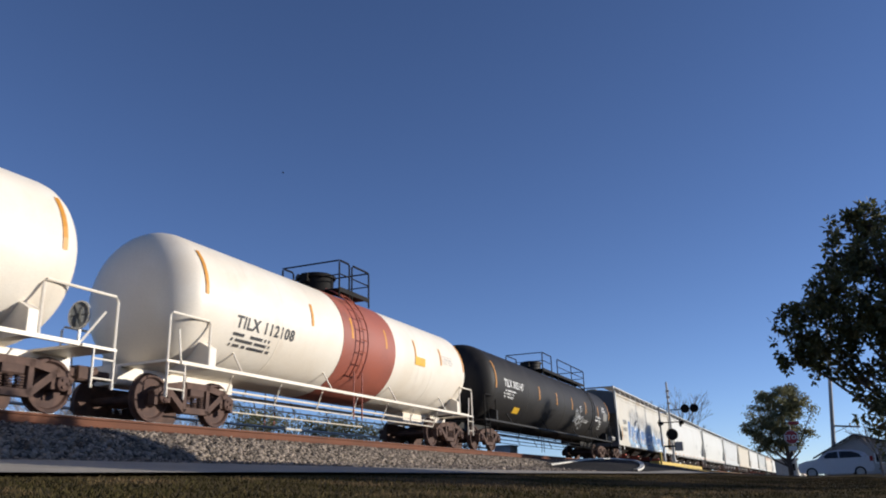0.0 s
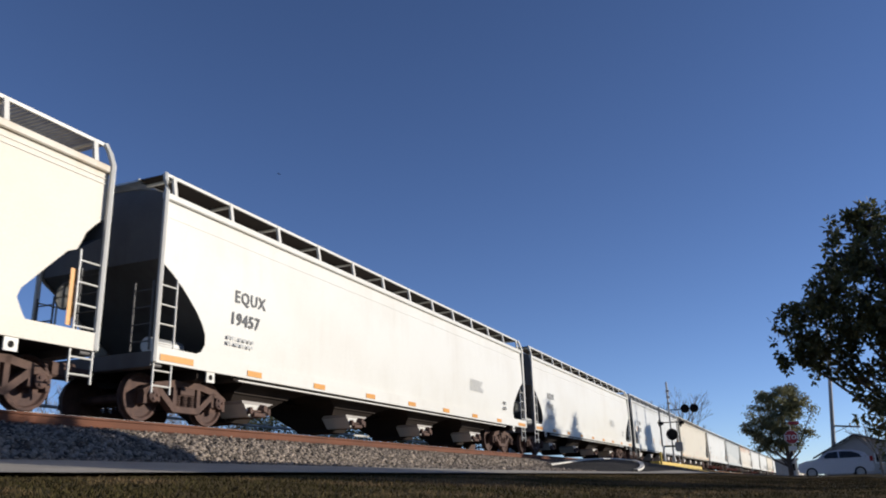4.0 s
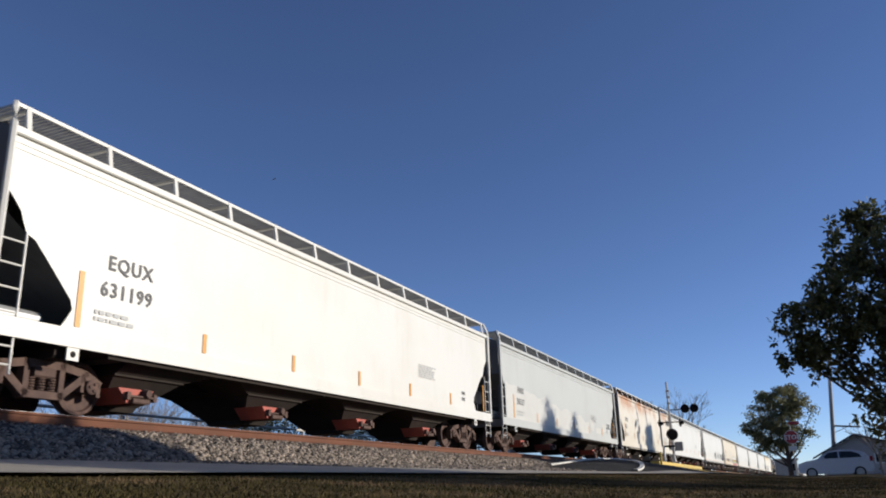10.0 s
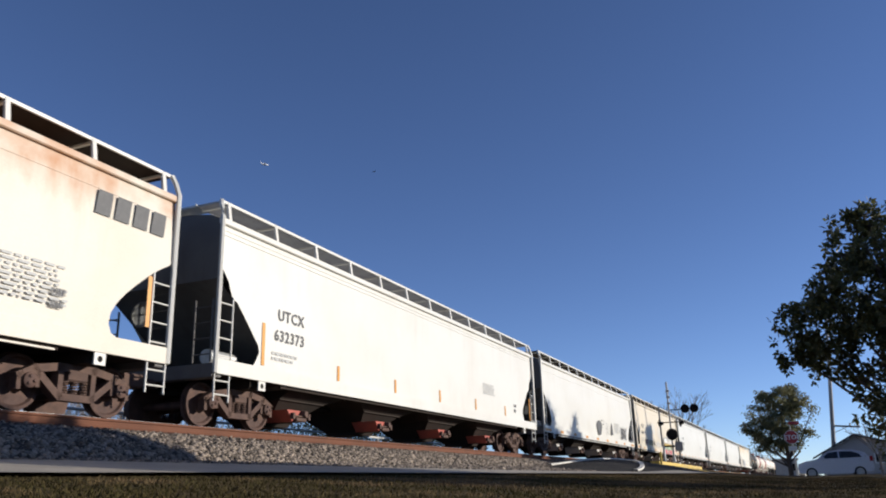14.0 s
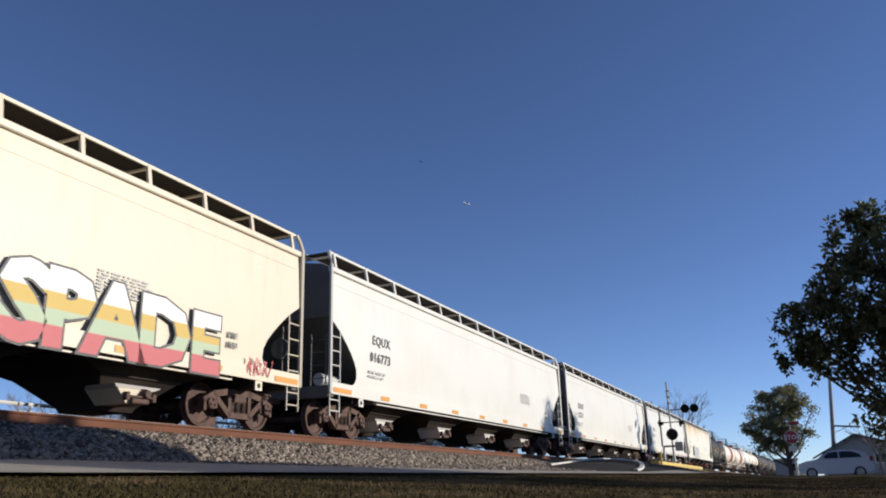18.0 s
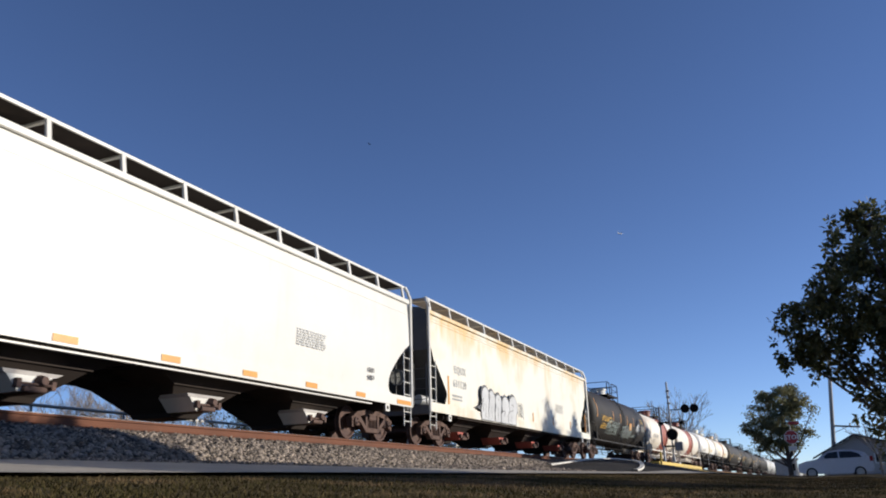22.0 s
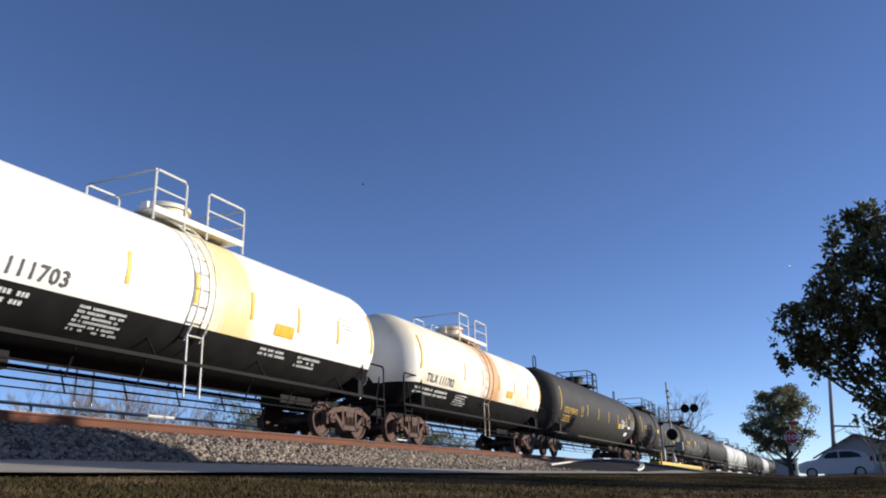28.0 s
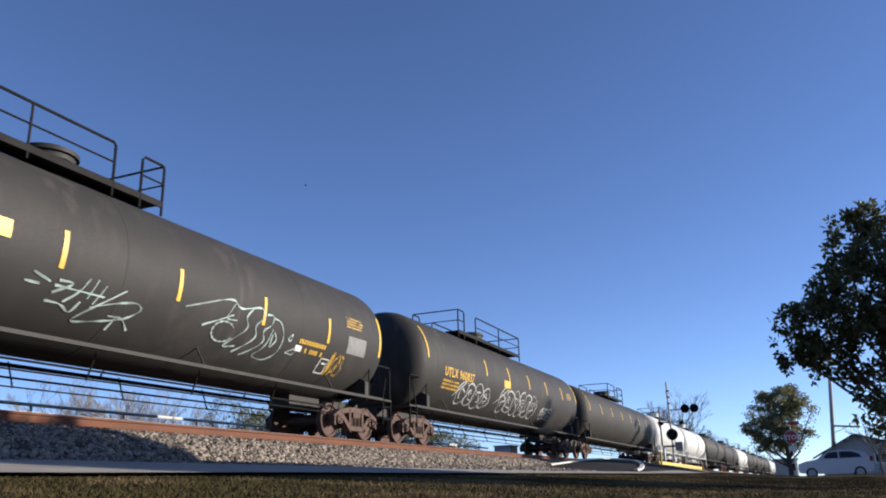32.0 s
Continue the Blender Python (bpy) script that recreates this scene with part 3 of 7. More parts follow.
def hopper_car(lead, trail, paint, label, kind="round", board="dark", marks=None, stripes="amber", gate=None, seed=1, ribs=12, mark_z=2.54, mark_x=None, ink=None):
    """A covered hopper car from coupling to coupling; its origin is at railhead level in its middle."""
    mark_x = mark_x or (2.25 if kind == "round" else 2.2)
    L = trail - lead
    B = L - 1.30
    h = B / 2
    car = thing("covered_hopper_car", None, None, label, "hopper car", "covered hopper cars of the train")
    trim = M_WHITE if paint in (M_YELLOWED, M_GREYWHITE, M_RUSTYWHITE, M_IVORY) else paint
    cuts = CUT_ROUND if kind == "round" else CUT_ANGLE
    zs = [z for z, _ in cuts] + [3.6, 4.0, 4.16]
    deep = dict(cuts)
    bulge = 0.05 if kind == "round" else 0.0
    for s in (-1, 1):
        g = Geo()
        cols = 9
        for z in zs:
            xe = h - deep.get(z, 0.05)
            yy = s * (1.53 + bulge * math.sin(math.pi * (z - 1.26) / 2.9))
            g.v += [(-xe + 2 * xe * k / (cols - 1), yy, z) for k in range(cols)]
        n = len(zs)
        g.f += [(i * cols + k, i * cols + k + 1, (i + 1) * cols + k + 1, (i + 1) * cols + k)[::-s] for i in range(n - 1) for k in range(cols - 1)]
        part("side_sheet", g, paint, car, smooth=30)
        part("side_sill", Geo().box(-h, h, *sorted((s * 1.56, s * 1.62)), 0.97, 1.27), paint, car)
        if not gate:
            part("sill_lip", Geo().box(-h + 2.5, h - 2.5, *sorted((s * 1.50, s * 1.585)), 0.885, 0.915), paint, car)
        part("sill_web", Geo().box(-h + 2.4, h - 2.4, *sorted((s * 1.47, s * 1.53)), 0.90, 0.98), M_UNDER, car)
        if kind != "round":
            for zz in (4.02, 3.92):
                part("side_ledge", Geo().box(-h + 0.05, h - 0.05, *sorted((s * 1.52, s * 1.543)), zz, zz + 0.02), paint, car)
        part("top_chord", Geo().box(-h + 0.03, h - 0.03, *sorted((s * 1.50, s * 1.60)), 4.14, 4.28, 0.02), paint, car)
        if kind == "round":
            part("roof_side_rib", Geo().box(-h + 0.05, h - 0.05, *sorted((s * 1.52, s * 1.556)), 3.80, 3.83), paint, car)
    roof = Geo()
    prof = [(-1.53, 4.26), (-1.25, 4.38), (-0.7, 4.47), (0, 4.50), (0.7, 4.47), (1.25, 4.38), (1.53, 4.26)]
    roof.v = [(x, a, b) for x in (-h + 0.04, h - 0.04) for a, b in prof]
    roof.f = [(k, k + 7, k + 8, k + 1) for k in range(6)]
    part("roof", roof, paint, car, smooth=40)
    for s in (-1, 1):
        e = s * (h - 0.06)
        g = Geo()
        pts = [(e, 4.26), (e, 2.95), (s * (h - 0.35), 2.75), (s * (h - 3.0), 0.95)]
        g.v = [(x, y, z) for x, z in pts for y in (-1.52, 1.52)]
        g.f = [(2 * i, 2 * i + 1, 2 * i + 3, 2 * i + 2)[::s] for i in range(3)]
        g.add([(e, a, b) for a, b in prof], [tuple(range(7))[::-s]])
        part("end_slope_sheet", g, M_ENDSHADE, car, "grey end sheet with shade put into its colour")
        part("end_sill", Geo().box(*sorted((s * (h - 0.28), s * h)), -1.55, 1.55, 0.90, 1.18, 0.02), M_ENDSHADE, car)
        part("coupler", coupler_geo(s * (h - 0.02), s), M_TRUCK, car)
        for q in (-1, 1):
            g = Geo()
            g.tube([(s * (h - 0.03), q * 1.60, 0.98), (s * (h - 0.03), q * 1.60, 4.30), (s * (h - 0.06), q * 1.52, 4.55), (s * (h - 0.12), q * 1.46, 4.70)], 0.055, 6)
            part("corner_post", g, trim, car)
            g = Geo()
            x0 = s * (h - 0.05)
            grab(g, min(x0, x0 - s * 0.46), q * 1.585, 1.15, 2.62, 0.46, 4)
            part("ladder", g, trim, car)
            g = Geo()
            grab(g, min(x0, x0 - s * 0.46), q * 1.57, 0.42, 0.97, 0.46, 2)
            part("sill_step", g, trim, car)
            g = Geo()
            grab(g, s * (h + 0.02), q * 1.5 - (0.45 if q > 0 else 0), 1.2, 2.5, 0.45, 4, "y")
            part("end_ladder", g, M_ENDSHADE, car)
    # walkway round the roof
    for s in (-1, 1):
        g = Geo()
        g.box(-h + 0.1, h - 0.1, *sorted((s * 1.43, s * 1.47)), 4.66, 4.72)
        g.box(-h + 0.1, h - 0.1, *sorted((s * 0.74, s * 0.78)), 4.66, 4.72)
        part("walkway_edge", g, trim, car)
        g = Geo()
        if board == "dark":
            g.box(-h + 0.1, h - 0.1, *sorted((s * 0.78, s * 1.43)), 4.675, 4.69)
        else:
            x = -h + 0.12
            while x < h - 0.12:
                g.box(x, x + 0.034, *sorted((s * 0.78, s * 1.43)), 4.655, 4.70)
                x += 0.095
        part("walkway_grating", g, M_UNDER if board == "dark" else M_GRATE, car)
        for i in range(ribs + 1):
            x = -h + 0.35 + (2 * h - 0.7) * i / ribs
            g = Geo()
            g.add([(x - 0.045, s * 1.55, 4.26), (x + 0.045, s * 1.55, 4.26), (x + 0.045, s * 1.475, 4.70), (x - 0.045, s * 1.475, 4.70),
                   (x - 0.045, s * 1.49, 4.26), (x + 0.045, s * 1.49, 4.26), (x + 0.045, s * 1.43, 4.70), (x - 0.045, s * 1.43, 4.70)],
                  [(0, 1, 2, 3), (4, 7, 6, 5), (0, 4, 5, 1), (1, 5, 6, 2), (2, 6, 7, 3), (3, 7, 4, 0)])
            g.box(x - 0.03, x + 0.03, *sorted((s * 0.76, s * 1.43)), 4.62, 4.665)
            part("walkway_bracket", g, trim, car)
    for s in (-1, 1):
        part("end_walkway", Geo().box(*sorted((s * (h - 0.1), s * (h - 0.55))), -0.78, 0.78, 4.66, 4.70), M_STEEL, car)
    for i in range(5):
        x = (-0.4 + 0.2 * i) * B
        part("hatch_cover", Geo().box(x - B * 0.085, x + B * 0.085, -0.32, 0.32, 4.50, 4.60, 0.05), paint, car)
    # four discharge bays, each a funnel with an outlet on its side
    gap = B * 0.2
    for i in range(4):
        xc = gap * (i - 1.5) - 0.5
        left = -h + 3.0
        bay = Geo()
        rings = [[(max(xc - w, left), -yy, z), (xc + w, -yy, z), (xc + w, yy, z), (max(xc - w, left), yy, z)] for w, yy, z in ((gap * 0.46, 1.44, 0.99), (gap * 0.25, 1.08, 0.74), (0.44, 0.55, 0.26), (0.40, 0.50, 0.17))]
        bay.add([p for r in rings for p in r], [(3, 2, 1, 0), (12, 13, 14, 15)] + [(4 * k + j, 4 * k + (j + 1) % 4, 4 * k + 4 + (j + 1) % 4, 4 * k + 4 + j) for k in range(3) for j in range(4)])
        bay.bar([(max(xc - gap * 0.25, left), 0.75), (xc + gap * 0.25, 0.75)], 0.05, -1.11, -1.06)
        ob = part("hopper_bay", bay, M_UNDER, car, "dark discharge bay")
        xo = xc - 0.28
        hood = 0.74 if kind != "round" and not gate else 0.56
        g = Geo().add([(xo - 0.58, -1.30, hood), (xo + 0.55, -1.30, hood), (xo + 0.42, -1.28, 0.5), (xo - 0.52, -1.28, 0.5), (xo - 0.58, -0.62, hood), (xo + 0.55, -0.62, hood), (xo + 0.42, -0.52, 0.5), (xo - 0.52, -0.52, 0.5)],
                      [(0, 3, 2, 1), (0, 4, 7, 3), (1, 2, 6, 5), (3, 7, 6, 2), (0, 1, 5, 4)])
        if not gate:
            part("outlet_hood", g, M_CHUTE, ob, "grey outlet hood")
        g = Geo().add([(xo - 0.50, -1.29, 0.495), (xo + 0.36, -1.29, 0.495), (xo + 0.0, -1.25, 0.24), (xo - 0.24, -1.25, 0.24), (xo - 0.50, -0.52, 0.495), (xo + 0.36, -0.52, 0.495), (xo + 0.0, -0.52, 0.24), (xo - 0.24, -0.52, 0.24)],
                      [(0, 3, 2, 1), (0, 4, 7, 3), (1, 2, 6, 5), (3, 7, 6, 2), (0, 1, 5, 4)])
        part("outlet_chute", g, gate or paint, ob, "red discharge chute" if gate else "pale discharge chute")
        g = Geo().box(xo - 0.18, xo + 0.22, -1.35, -0.45, 0.24, 0.33, 0.02)
        g.lathe([(-1.42, 0.0), (-1.42, 0.07), (-1.30, 0.10), (-0.45, 0.10)], "y", 12, (xo + 0.12, 0, 0.42))
        g.tube([(xo - 0.3, -1.34, 0.36), (xo + 0.34, -1.34, 0.36)], 0.022, 6)
        for q in (-0.3, 0.34):
            g.box(xo + q - 0.04, xo + q + 0.04, -1.36, -1.26, 0.29, 0.43)
        part("outlet_gate", g, M_TRUCK, ob, "rusty outlet gate and crank")
    for s in (-1, 1):
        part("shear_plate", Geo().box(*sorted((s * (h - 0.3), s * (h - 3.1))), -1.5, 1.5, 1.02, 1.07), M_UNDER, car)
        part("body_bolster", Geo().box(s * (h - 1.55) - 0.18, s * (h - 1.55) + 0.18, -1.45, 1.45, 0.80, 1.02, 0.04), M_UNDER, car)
        for q in (-1, 1):
            pad = part("jacking_pad", Geo().box(s * (h - 1.6) - 0.12, s * (h - 1.6) + 0.12, *sorted((q * 1.57, q * 1.60)), 0.76, 0.975), trim, car)
            part("pad_hole", Geo().lathe([(q * 1.598, 0.0), (q * 1.598, 0.055), (q * 1.604, 0.055), (q * 1.604, 0.0)][::q], "y", 12, (s * (h - 1.6), 0, 0.86)), M_BLACK, pad)
    part("centre_sill", Geo().box(-h + 0.2, h - 0.2, -0.2, 0.2, 0.80, 1.0), M_BLACK, car)
    brake = Geo()
    brake.lathe([(-0.02, 0.24), (0.02, 0.24), (0.02, 0.21), (-0.02, 0.21)], "x", 18, (h - 0.5, -1.35, 1.85))
    brake.tube([(h - 0.5, -1.35, 1.62), (h - 0.5, -1.35, 2.08)], 0.014, 5)
    brake.tube([(h - 0.5, -1.58, 1.85), (h - 0.5, -1.12, 1.85)], 0.014, 5)
    part("brake_wheel", brake, M_STEEL, car)
    part("brake_reservoir", Geo().lathe([(-h + 0.5, 0.0), (-h + 0.5, 0.16), (-h + 1.35, 0.16), (-h + 1.35, 0.0)], "x", 14, (0, -0.95, 1.42)), M_STEEL, car)
    for s in (-1, 1):
        add_truck(car, s * (h - TRUCK_IN))
    # marks on the side that is seen
    y0 = -1.66
    if stripes == "amber":
        for i in range(9):
            x = -h + 0.15 + (B - 1.2) * i / 8
            patch(car, x, x + (0.9 if i in (0, 8) else 0.5), 1.02, 1.14, M_ORANGE, -1.632)
    else:
        low = 1.33 if gate else 1.58
        for i in range(7):
            x = -h + 1.62 + (B - 2.25) * i / 6
            tall = i in (0, 6)
            patch(car, x, x + 0.11, low, low + (0.95 if tall else 0.38), M_ORANGE, -1.58 if kind == "round" else -1.545)
    if marks:
        yy = -1.595 if kind == "round" else -1.545
        a, b = marks
        ink = ink or M_LETTER
        if gate and kind != "round":
            mark_z -= 0.10
        flat_text(car, a, -h + mark_x, mark_z, 0.36, ink, yy)
        flat_text(car, b, -h + mark_x - 0.12, mark_z - 0.48, 0.36, ink, yy)
        flat_bars(car, -h + mark_x - 0.2, mark_z - 0.82, 1.0, 2, 0.07, M_FADED, yy, seed)
        flat_bars(car, h - 6.2, 2.35, 1.3, 7, 0.035, M_FADED, yy, seed + 5)
        flat_bars(car, h - 2.7, 1.75, 0.32, 2, 0.12, M_LETTER, yy, seed + 7)
    car["span"] = (lead, trail)
    return car


TRUCK_IN = 1.55


def tank_text(car, text, x, ang, size, mat, R, zc, spread=1.1, name="lettering"):
    """Writing that wraps the tank; ang: degrees below its middle height of the writing's foot."""
    vs, fs = lettering(text, size, spread)
    g = Geo()
    g.add([(x + u, -(R + 0.012) * math.cos(v / R - radians(ang)), zc + (R + 0.012) * math.sin(v / R - radians(ang))) for u, v in vs], fs)
    ob = part(name, g, mat, car)
    ob["kind"] = "stuff"
    return ob


def tank_patch(car, x0, x1, a0, a1, mat, R, zc, name="reflector", lift=0.012, n=5):
    """A decal on the tank between two angles (degrees over the middle)."""
    g = Geo()
    for i in range(n + 1):
        a = radians(a0 + (a1 - a0) * i / n)
        g.v += [(x0, -(R + lift) * math.cos(a), zc + (R + lift) * math.sin(a)), (x1, -(R + lift) * math.cos(a), zc + (R + lift) * math.sin(a))]
    g.f = [(2 * i, 2 * i + 1, 2 * i + 3, 2 * i + 2) for i in range(n)]
    return part(name, g, mat, car)


def tank_bars(car, x, a, w, rows, h, mat, R, zc, seed, name="stencil_block"):
    rng = random.Random(seed)
    g = Geo()
    for i in range(rows):
        u = 0.0
        a0 = a - i * math.degrees(h * 1.8 / R)
        a1 = a0 + math.degrees(h / R)
        while u < w * rng.uniform(0.75, 1.0):
            d = h * rng.uniform(0.45, 0.75)
            if rng.random() < 0.16:
                u += h
                continue
            q = [(x + u, a0), (x + min(u + d, w), a0), (x + min(u + d, w), a1), (x + u, a1)]
            g.add([(xx, -(R + 0.012) * math.cos(radians(aa)), zc + (R + 0.012) * math.sin(radians(aa))) for xx, aa in q], [(0, 1, 2, 3)])
            u += d + 0.3 * h
    ob = part(name, g, mat, car)
    ob["kind"] = "stuff"
    return ob


def tank_car(lead, trail, paint, label, R=1.58, zc=2.60, trim=None, band=None, dome=None, lower=None, marks=None, letter=None, rails=None,
             stripes=None, ladder=True, seed=1, platform=None, tall=0.82, mark_ang=3, mark_x=2.0, waist=-15, fence=((-2.4, -0.3), (0.5, 2.2)), man=0.0, band_x=0.0, inset=0.28, panel=0.0, size=0.42, rungs=None, tape_low=4, shield=False):
    """A tank car from coupling to coupling."""
    L = trail - lead
    h = L / 2 - 0.62
    ht = h - inset
    trim, rails, letter = trim or paint, rails or M_BLACK, letter or M_LETTER
    car = thing("tank_car", None, None, label, "tank car", "tank cars of the train")
    nose = 0.75
    head = [(-ht + nose * (1 - math.cos(q)), R * math.sin(q) ** 0.75 if q else 0.0) for q in steps((0, math.pi / 2, math.pi / 16))]
    part("tank_shell", Geo().lathe(head + [(-x, r) for x, r in head[::-1]], "x", 56, (0, 0, zc)), paint, car, smooth=35)
    if lower:
        g = Geo()
        nk = 40
        prof = [(x, r) for x, r in head if r > 0.35] + [(-x, r) for x, r in head[::-1] if r > 0.35]
        for x, r in prof:
            cut = math.asin(min(1.0, R * math.sin(radians(-waist)) / r)) if r * 1.001 > R * math.sin(radians(-waist)) else math.pi / 2
            g.v += [(x, (r + 0.022) * math.cos(q), zc + (r + 0.022) * math.sin(q)) for q in (-cut - (math.pi - 2 * cut) * k / nk for k in range(nk + 1))]
        n = len(prof)
        g.f = [(i * (nk + 1) + k, i * (nk + 1) + k + 1, (i + 1) * (nk + 1) + k + 1, (i + 1) * (nk + 1) + k) for i in range(n - 1) for k in range(nk)]
        part("lower_shell", g, lower, car, "black lower half of the tank", smooth=35)
    if band:
        part("band", Geo().lathe([(band_x - 1.5, R), (band_x - 1.5, R + 0.01), (band_x + 1.5, R + 0.01), (band_x + 1.5, R)], "x", 56, (0, 0, zc)), band, car, "dull red band round the middle", smooth=35)
    for x in (-ht * 0.55, 0.0, ht * 0.55):
        part("weld_ring", Geo().lathe([(x - 0.03, R), (x - 0.02, R + 0.006), (x + 0.02, R + 0.006), (x + 0.03, R)], "x", 56, (0, 0, zc)), band if band and x == 0 else paint, car, smooth=50)
    # ends, saddles and sills
    for s in (-1, 1):
        part("stub_sill", Geo().box(*sorted((s * (h + 0.05), s * (ht - 3.2))), -0.3, 0.3, 0.72, 1.08, 0.03), trim, car)
        part("coupler", coupler_geo(s * (h - 0.02), s), M_TRUCK, car)
        part("end_platform", Geo().box(*sorted((s * h, s * (ht - 0.15))), -1.45, 1.45, 1.06, 1.11), trim, car)
        g = Geo()
        x = s * (ht - TRUCK_IN_TANK)
        g.prism_x([(-1.42, 1.08), (1.42, 1.08), (1.42, 1.5), (1.2, zc - R * 0.62), (0, zc - R + 0.05), (-1.2, zc - R * 0.62), (-1.42, 1.5)], x - 0.12, x + 0.12)
        part("saddle", g, trim, car)
        for q in (-1, 1):
            g = Geo()
            g.tube([(s * (h - 0.04), q * 1.42, 0.42), (s * (h - 0.04), q * 1.42, 1.95), (s * (h - 0.10), q * 1.42, 2.03), (s * (ht - 0.95), q * 1.42, 2.03), (s * (ht - 1.0), q * 1.42, 1.95), (s * (ht - 1.0), q * 1.42, 1.1)], 0.026, 6)
            g.tube([(s * (ht - 0.2), q * 1.42, 1.1), (s * (h - 0.3), q * 1.42, 1.72)], 0.02, 5)
            part("end_handrail", g, rails if paint in (M_TANKBLACK, M_TANKGREY) else trim, car)
            g = Geo()
            grab(g, min(s * (h - 0.04), s * (h - 0.5)), q * 1.44, 0.40, 1.06, 0.46, 2)
            part("sill_step", g, rails if paint in (M_TANKBLACK, M_TANKGREY) else trim, car)
        add_truck(car, s * (ht - TRUCK_IN_TANK))
    for q in (-1, 1):
        part("side_rail", Geo().box(-ht + 0.2, ht - 0.2, *sorted((q * 1.38, q * 1.45)), 1.06, 1.13), trim, car)
        g = Geo()
        g.tube([(-ht + TRUCK_IN_TANK + 0.9, q * 0.9, 0.78), (ht - TRUCK_IN_TANK - 0.9, q * 0.9, 0.78)], 0.022, 5)
        g.tube([(-ht + TRUCK_IN_TANK + 0.9, q * 0.9, 0.62), (ht - TRUCK_IN_TANK - 0.9, q * 0.9, 0.62)], 0.016, 5)
        for k in range(7):
            x = (-0.5 + k / 6) * 2 * (ht - TRUCK_IN_TANK - 1.1)
            g.tube([(x, q * 1.1, 1.1), (x, q * 0.9, 0.60)], 0.018, 5)
        part("brake_pipe", g, M_BLACK if lower or paint in (M_TANKBLACK, M_TANKGREY) else trim, car)
        for k in range(4):
            x = (-0.36 + 0.24 * k) * 2 * ht
            part("side_bracket", Geo().tube([(x, q * 1.40, 1.10), (x, q * 1.12, zc - R * 0.66)], 0.022, 5), trim, car)
    if shield:
        g = Geo().prism_x([(-0.85, 1.12), (0.85, 1.12), (1.36, 1.75), (1.36, 2.50), (-1.36, 2.50), (-1.36, 1.75)], -h + 0.10, -h + 0.135)
        g.box(-h + 0.06, -h + 0.17, -1.38, 1.38, 2.48, 2.54)
        part("head_shield", g, M_BEIGE, car, "dusty plate that guards the tank head")
    bw = Geo()
    bw.lathe([(-0.02, 0.26), (0.02, 0.26), (0.02, 0.23), (-0.02, 0.23)], "x", 18, (h - 0.25, -0.75, 1.75))
    for q in (0, 1.05, 2.1):
        bw.tube([(h - 0.25, -0.75 - 0.24 * math.cos(q), 1.75 - 0.24 * math.sin(q)), (h - 0.25, -0.75 + 0.24 * math.cos(q), 1.75 + 0.24 * math.sin(q))], 0.012, 4)
    bw.tube([(h - 0.22, -0.75, 1.1), (h - 0.22, -0.75, 1.75)], 0.025, 5)
    part("brake_wheel", bw, M_BLACK if paint in (M_TANKBLACK, M_TANKGREY) else M_STEEL, car)
    # fittings on top
    top = zc + R
    dm = dome or paint
    part("manway", Geo().lathe([(top - 0.15, 0.50), (top + 0.42, 0.50), (top + 0.42, 0.56), (top + 0.50, 0.56), (top + 0.55, 0.46), (top + 0.57, 0.0)], "z", 20, (man, 0, 0)), dm, car, "round valve housing on top of the tank", smooth=35)
    part("manway_hinge", Geo().box(man - 0.62, man - 0.5, -0.1, 0.1, top + 0.25, top + 0.5), dm, car)
    part("manway_handle", Geo().tube([(man + 0.3, 0, top + 0.55), (man + 0.45, 0, top + 0.64), (man + 0.6, 0, top + 0.5)], 0.03, 5), dm, car)
    fa, fb = fence[0][0], fence[-1][1]
    for q in (-1, 1):
        part("top_platform", Geo().box(fa, fb, *sorted((q * 0.95, q * 0.42)), top - 0.02, top + 0.02), platform or rails, car)
        part("platform_edge", Geo().box(fa, fb, *sorted((q * 0.97, q * 0.93)), top - 0.08, top + 0.05), platform or rails, car)
        for xa, xb in fence:
            g = Geo()
            g.tube([(xa, q * 0.95, top - 0.25), (xa, q * 0.95, top + tall - 0.06), (xa + 0.06, q * 0.95, top + tall), (xb - 0.06, q * 0.95, top + tall), (xb, q * 0.95, top + tall - 0.06), (xb, q * 0.95, top - 0.25)], 0.028, 6)
            g.tube([(xa, q * 0.95, top + tall * 0.52), (xb, q * 0.95, top + tall * 0.52)], 0.02, 5)
            if xb - xa > 3.2:
                xm = (xa + xb) / 2
                g.tube([(xm, q * 0.95, top - 0.2), (xm, q * 0.95, top + tall)], 0.024, 5)
            part("top_handrail", g, rails, car)
    for xa in (fa, fb):
        g = Geo().tube([(xa, -0.95, top + tall), (xa, 0.95, top + tall)], 0.024, 5).tube([(xa, -0.95, top + tall * 0.5), (xa, 0.95, top + tall * 0.5)], 0.018, 5)
        part("end_rail", g, rails, car)
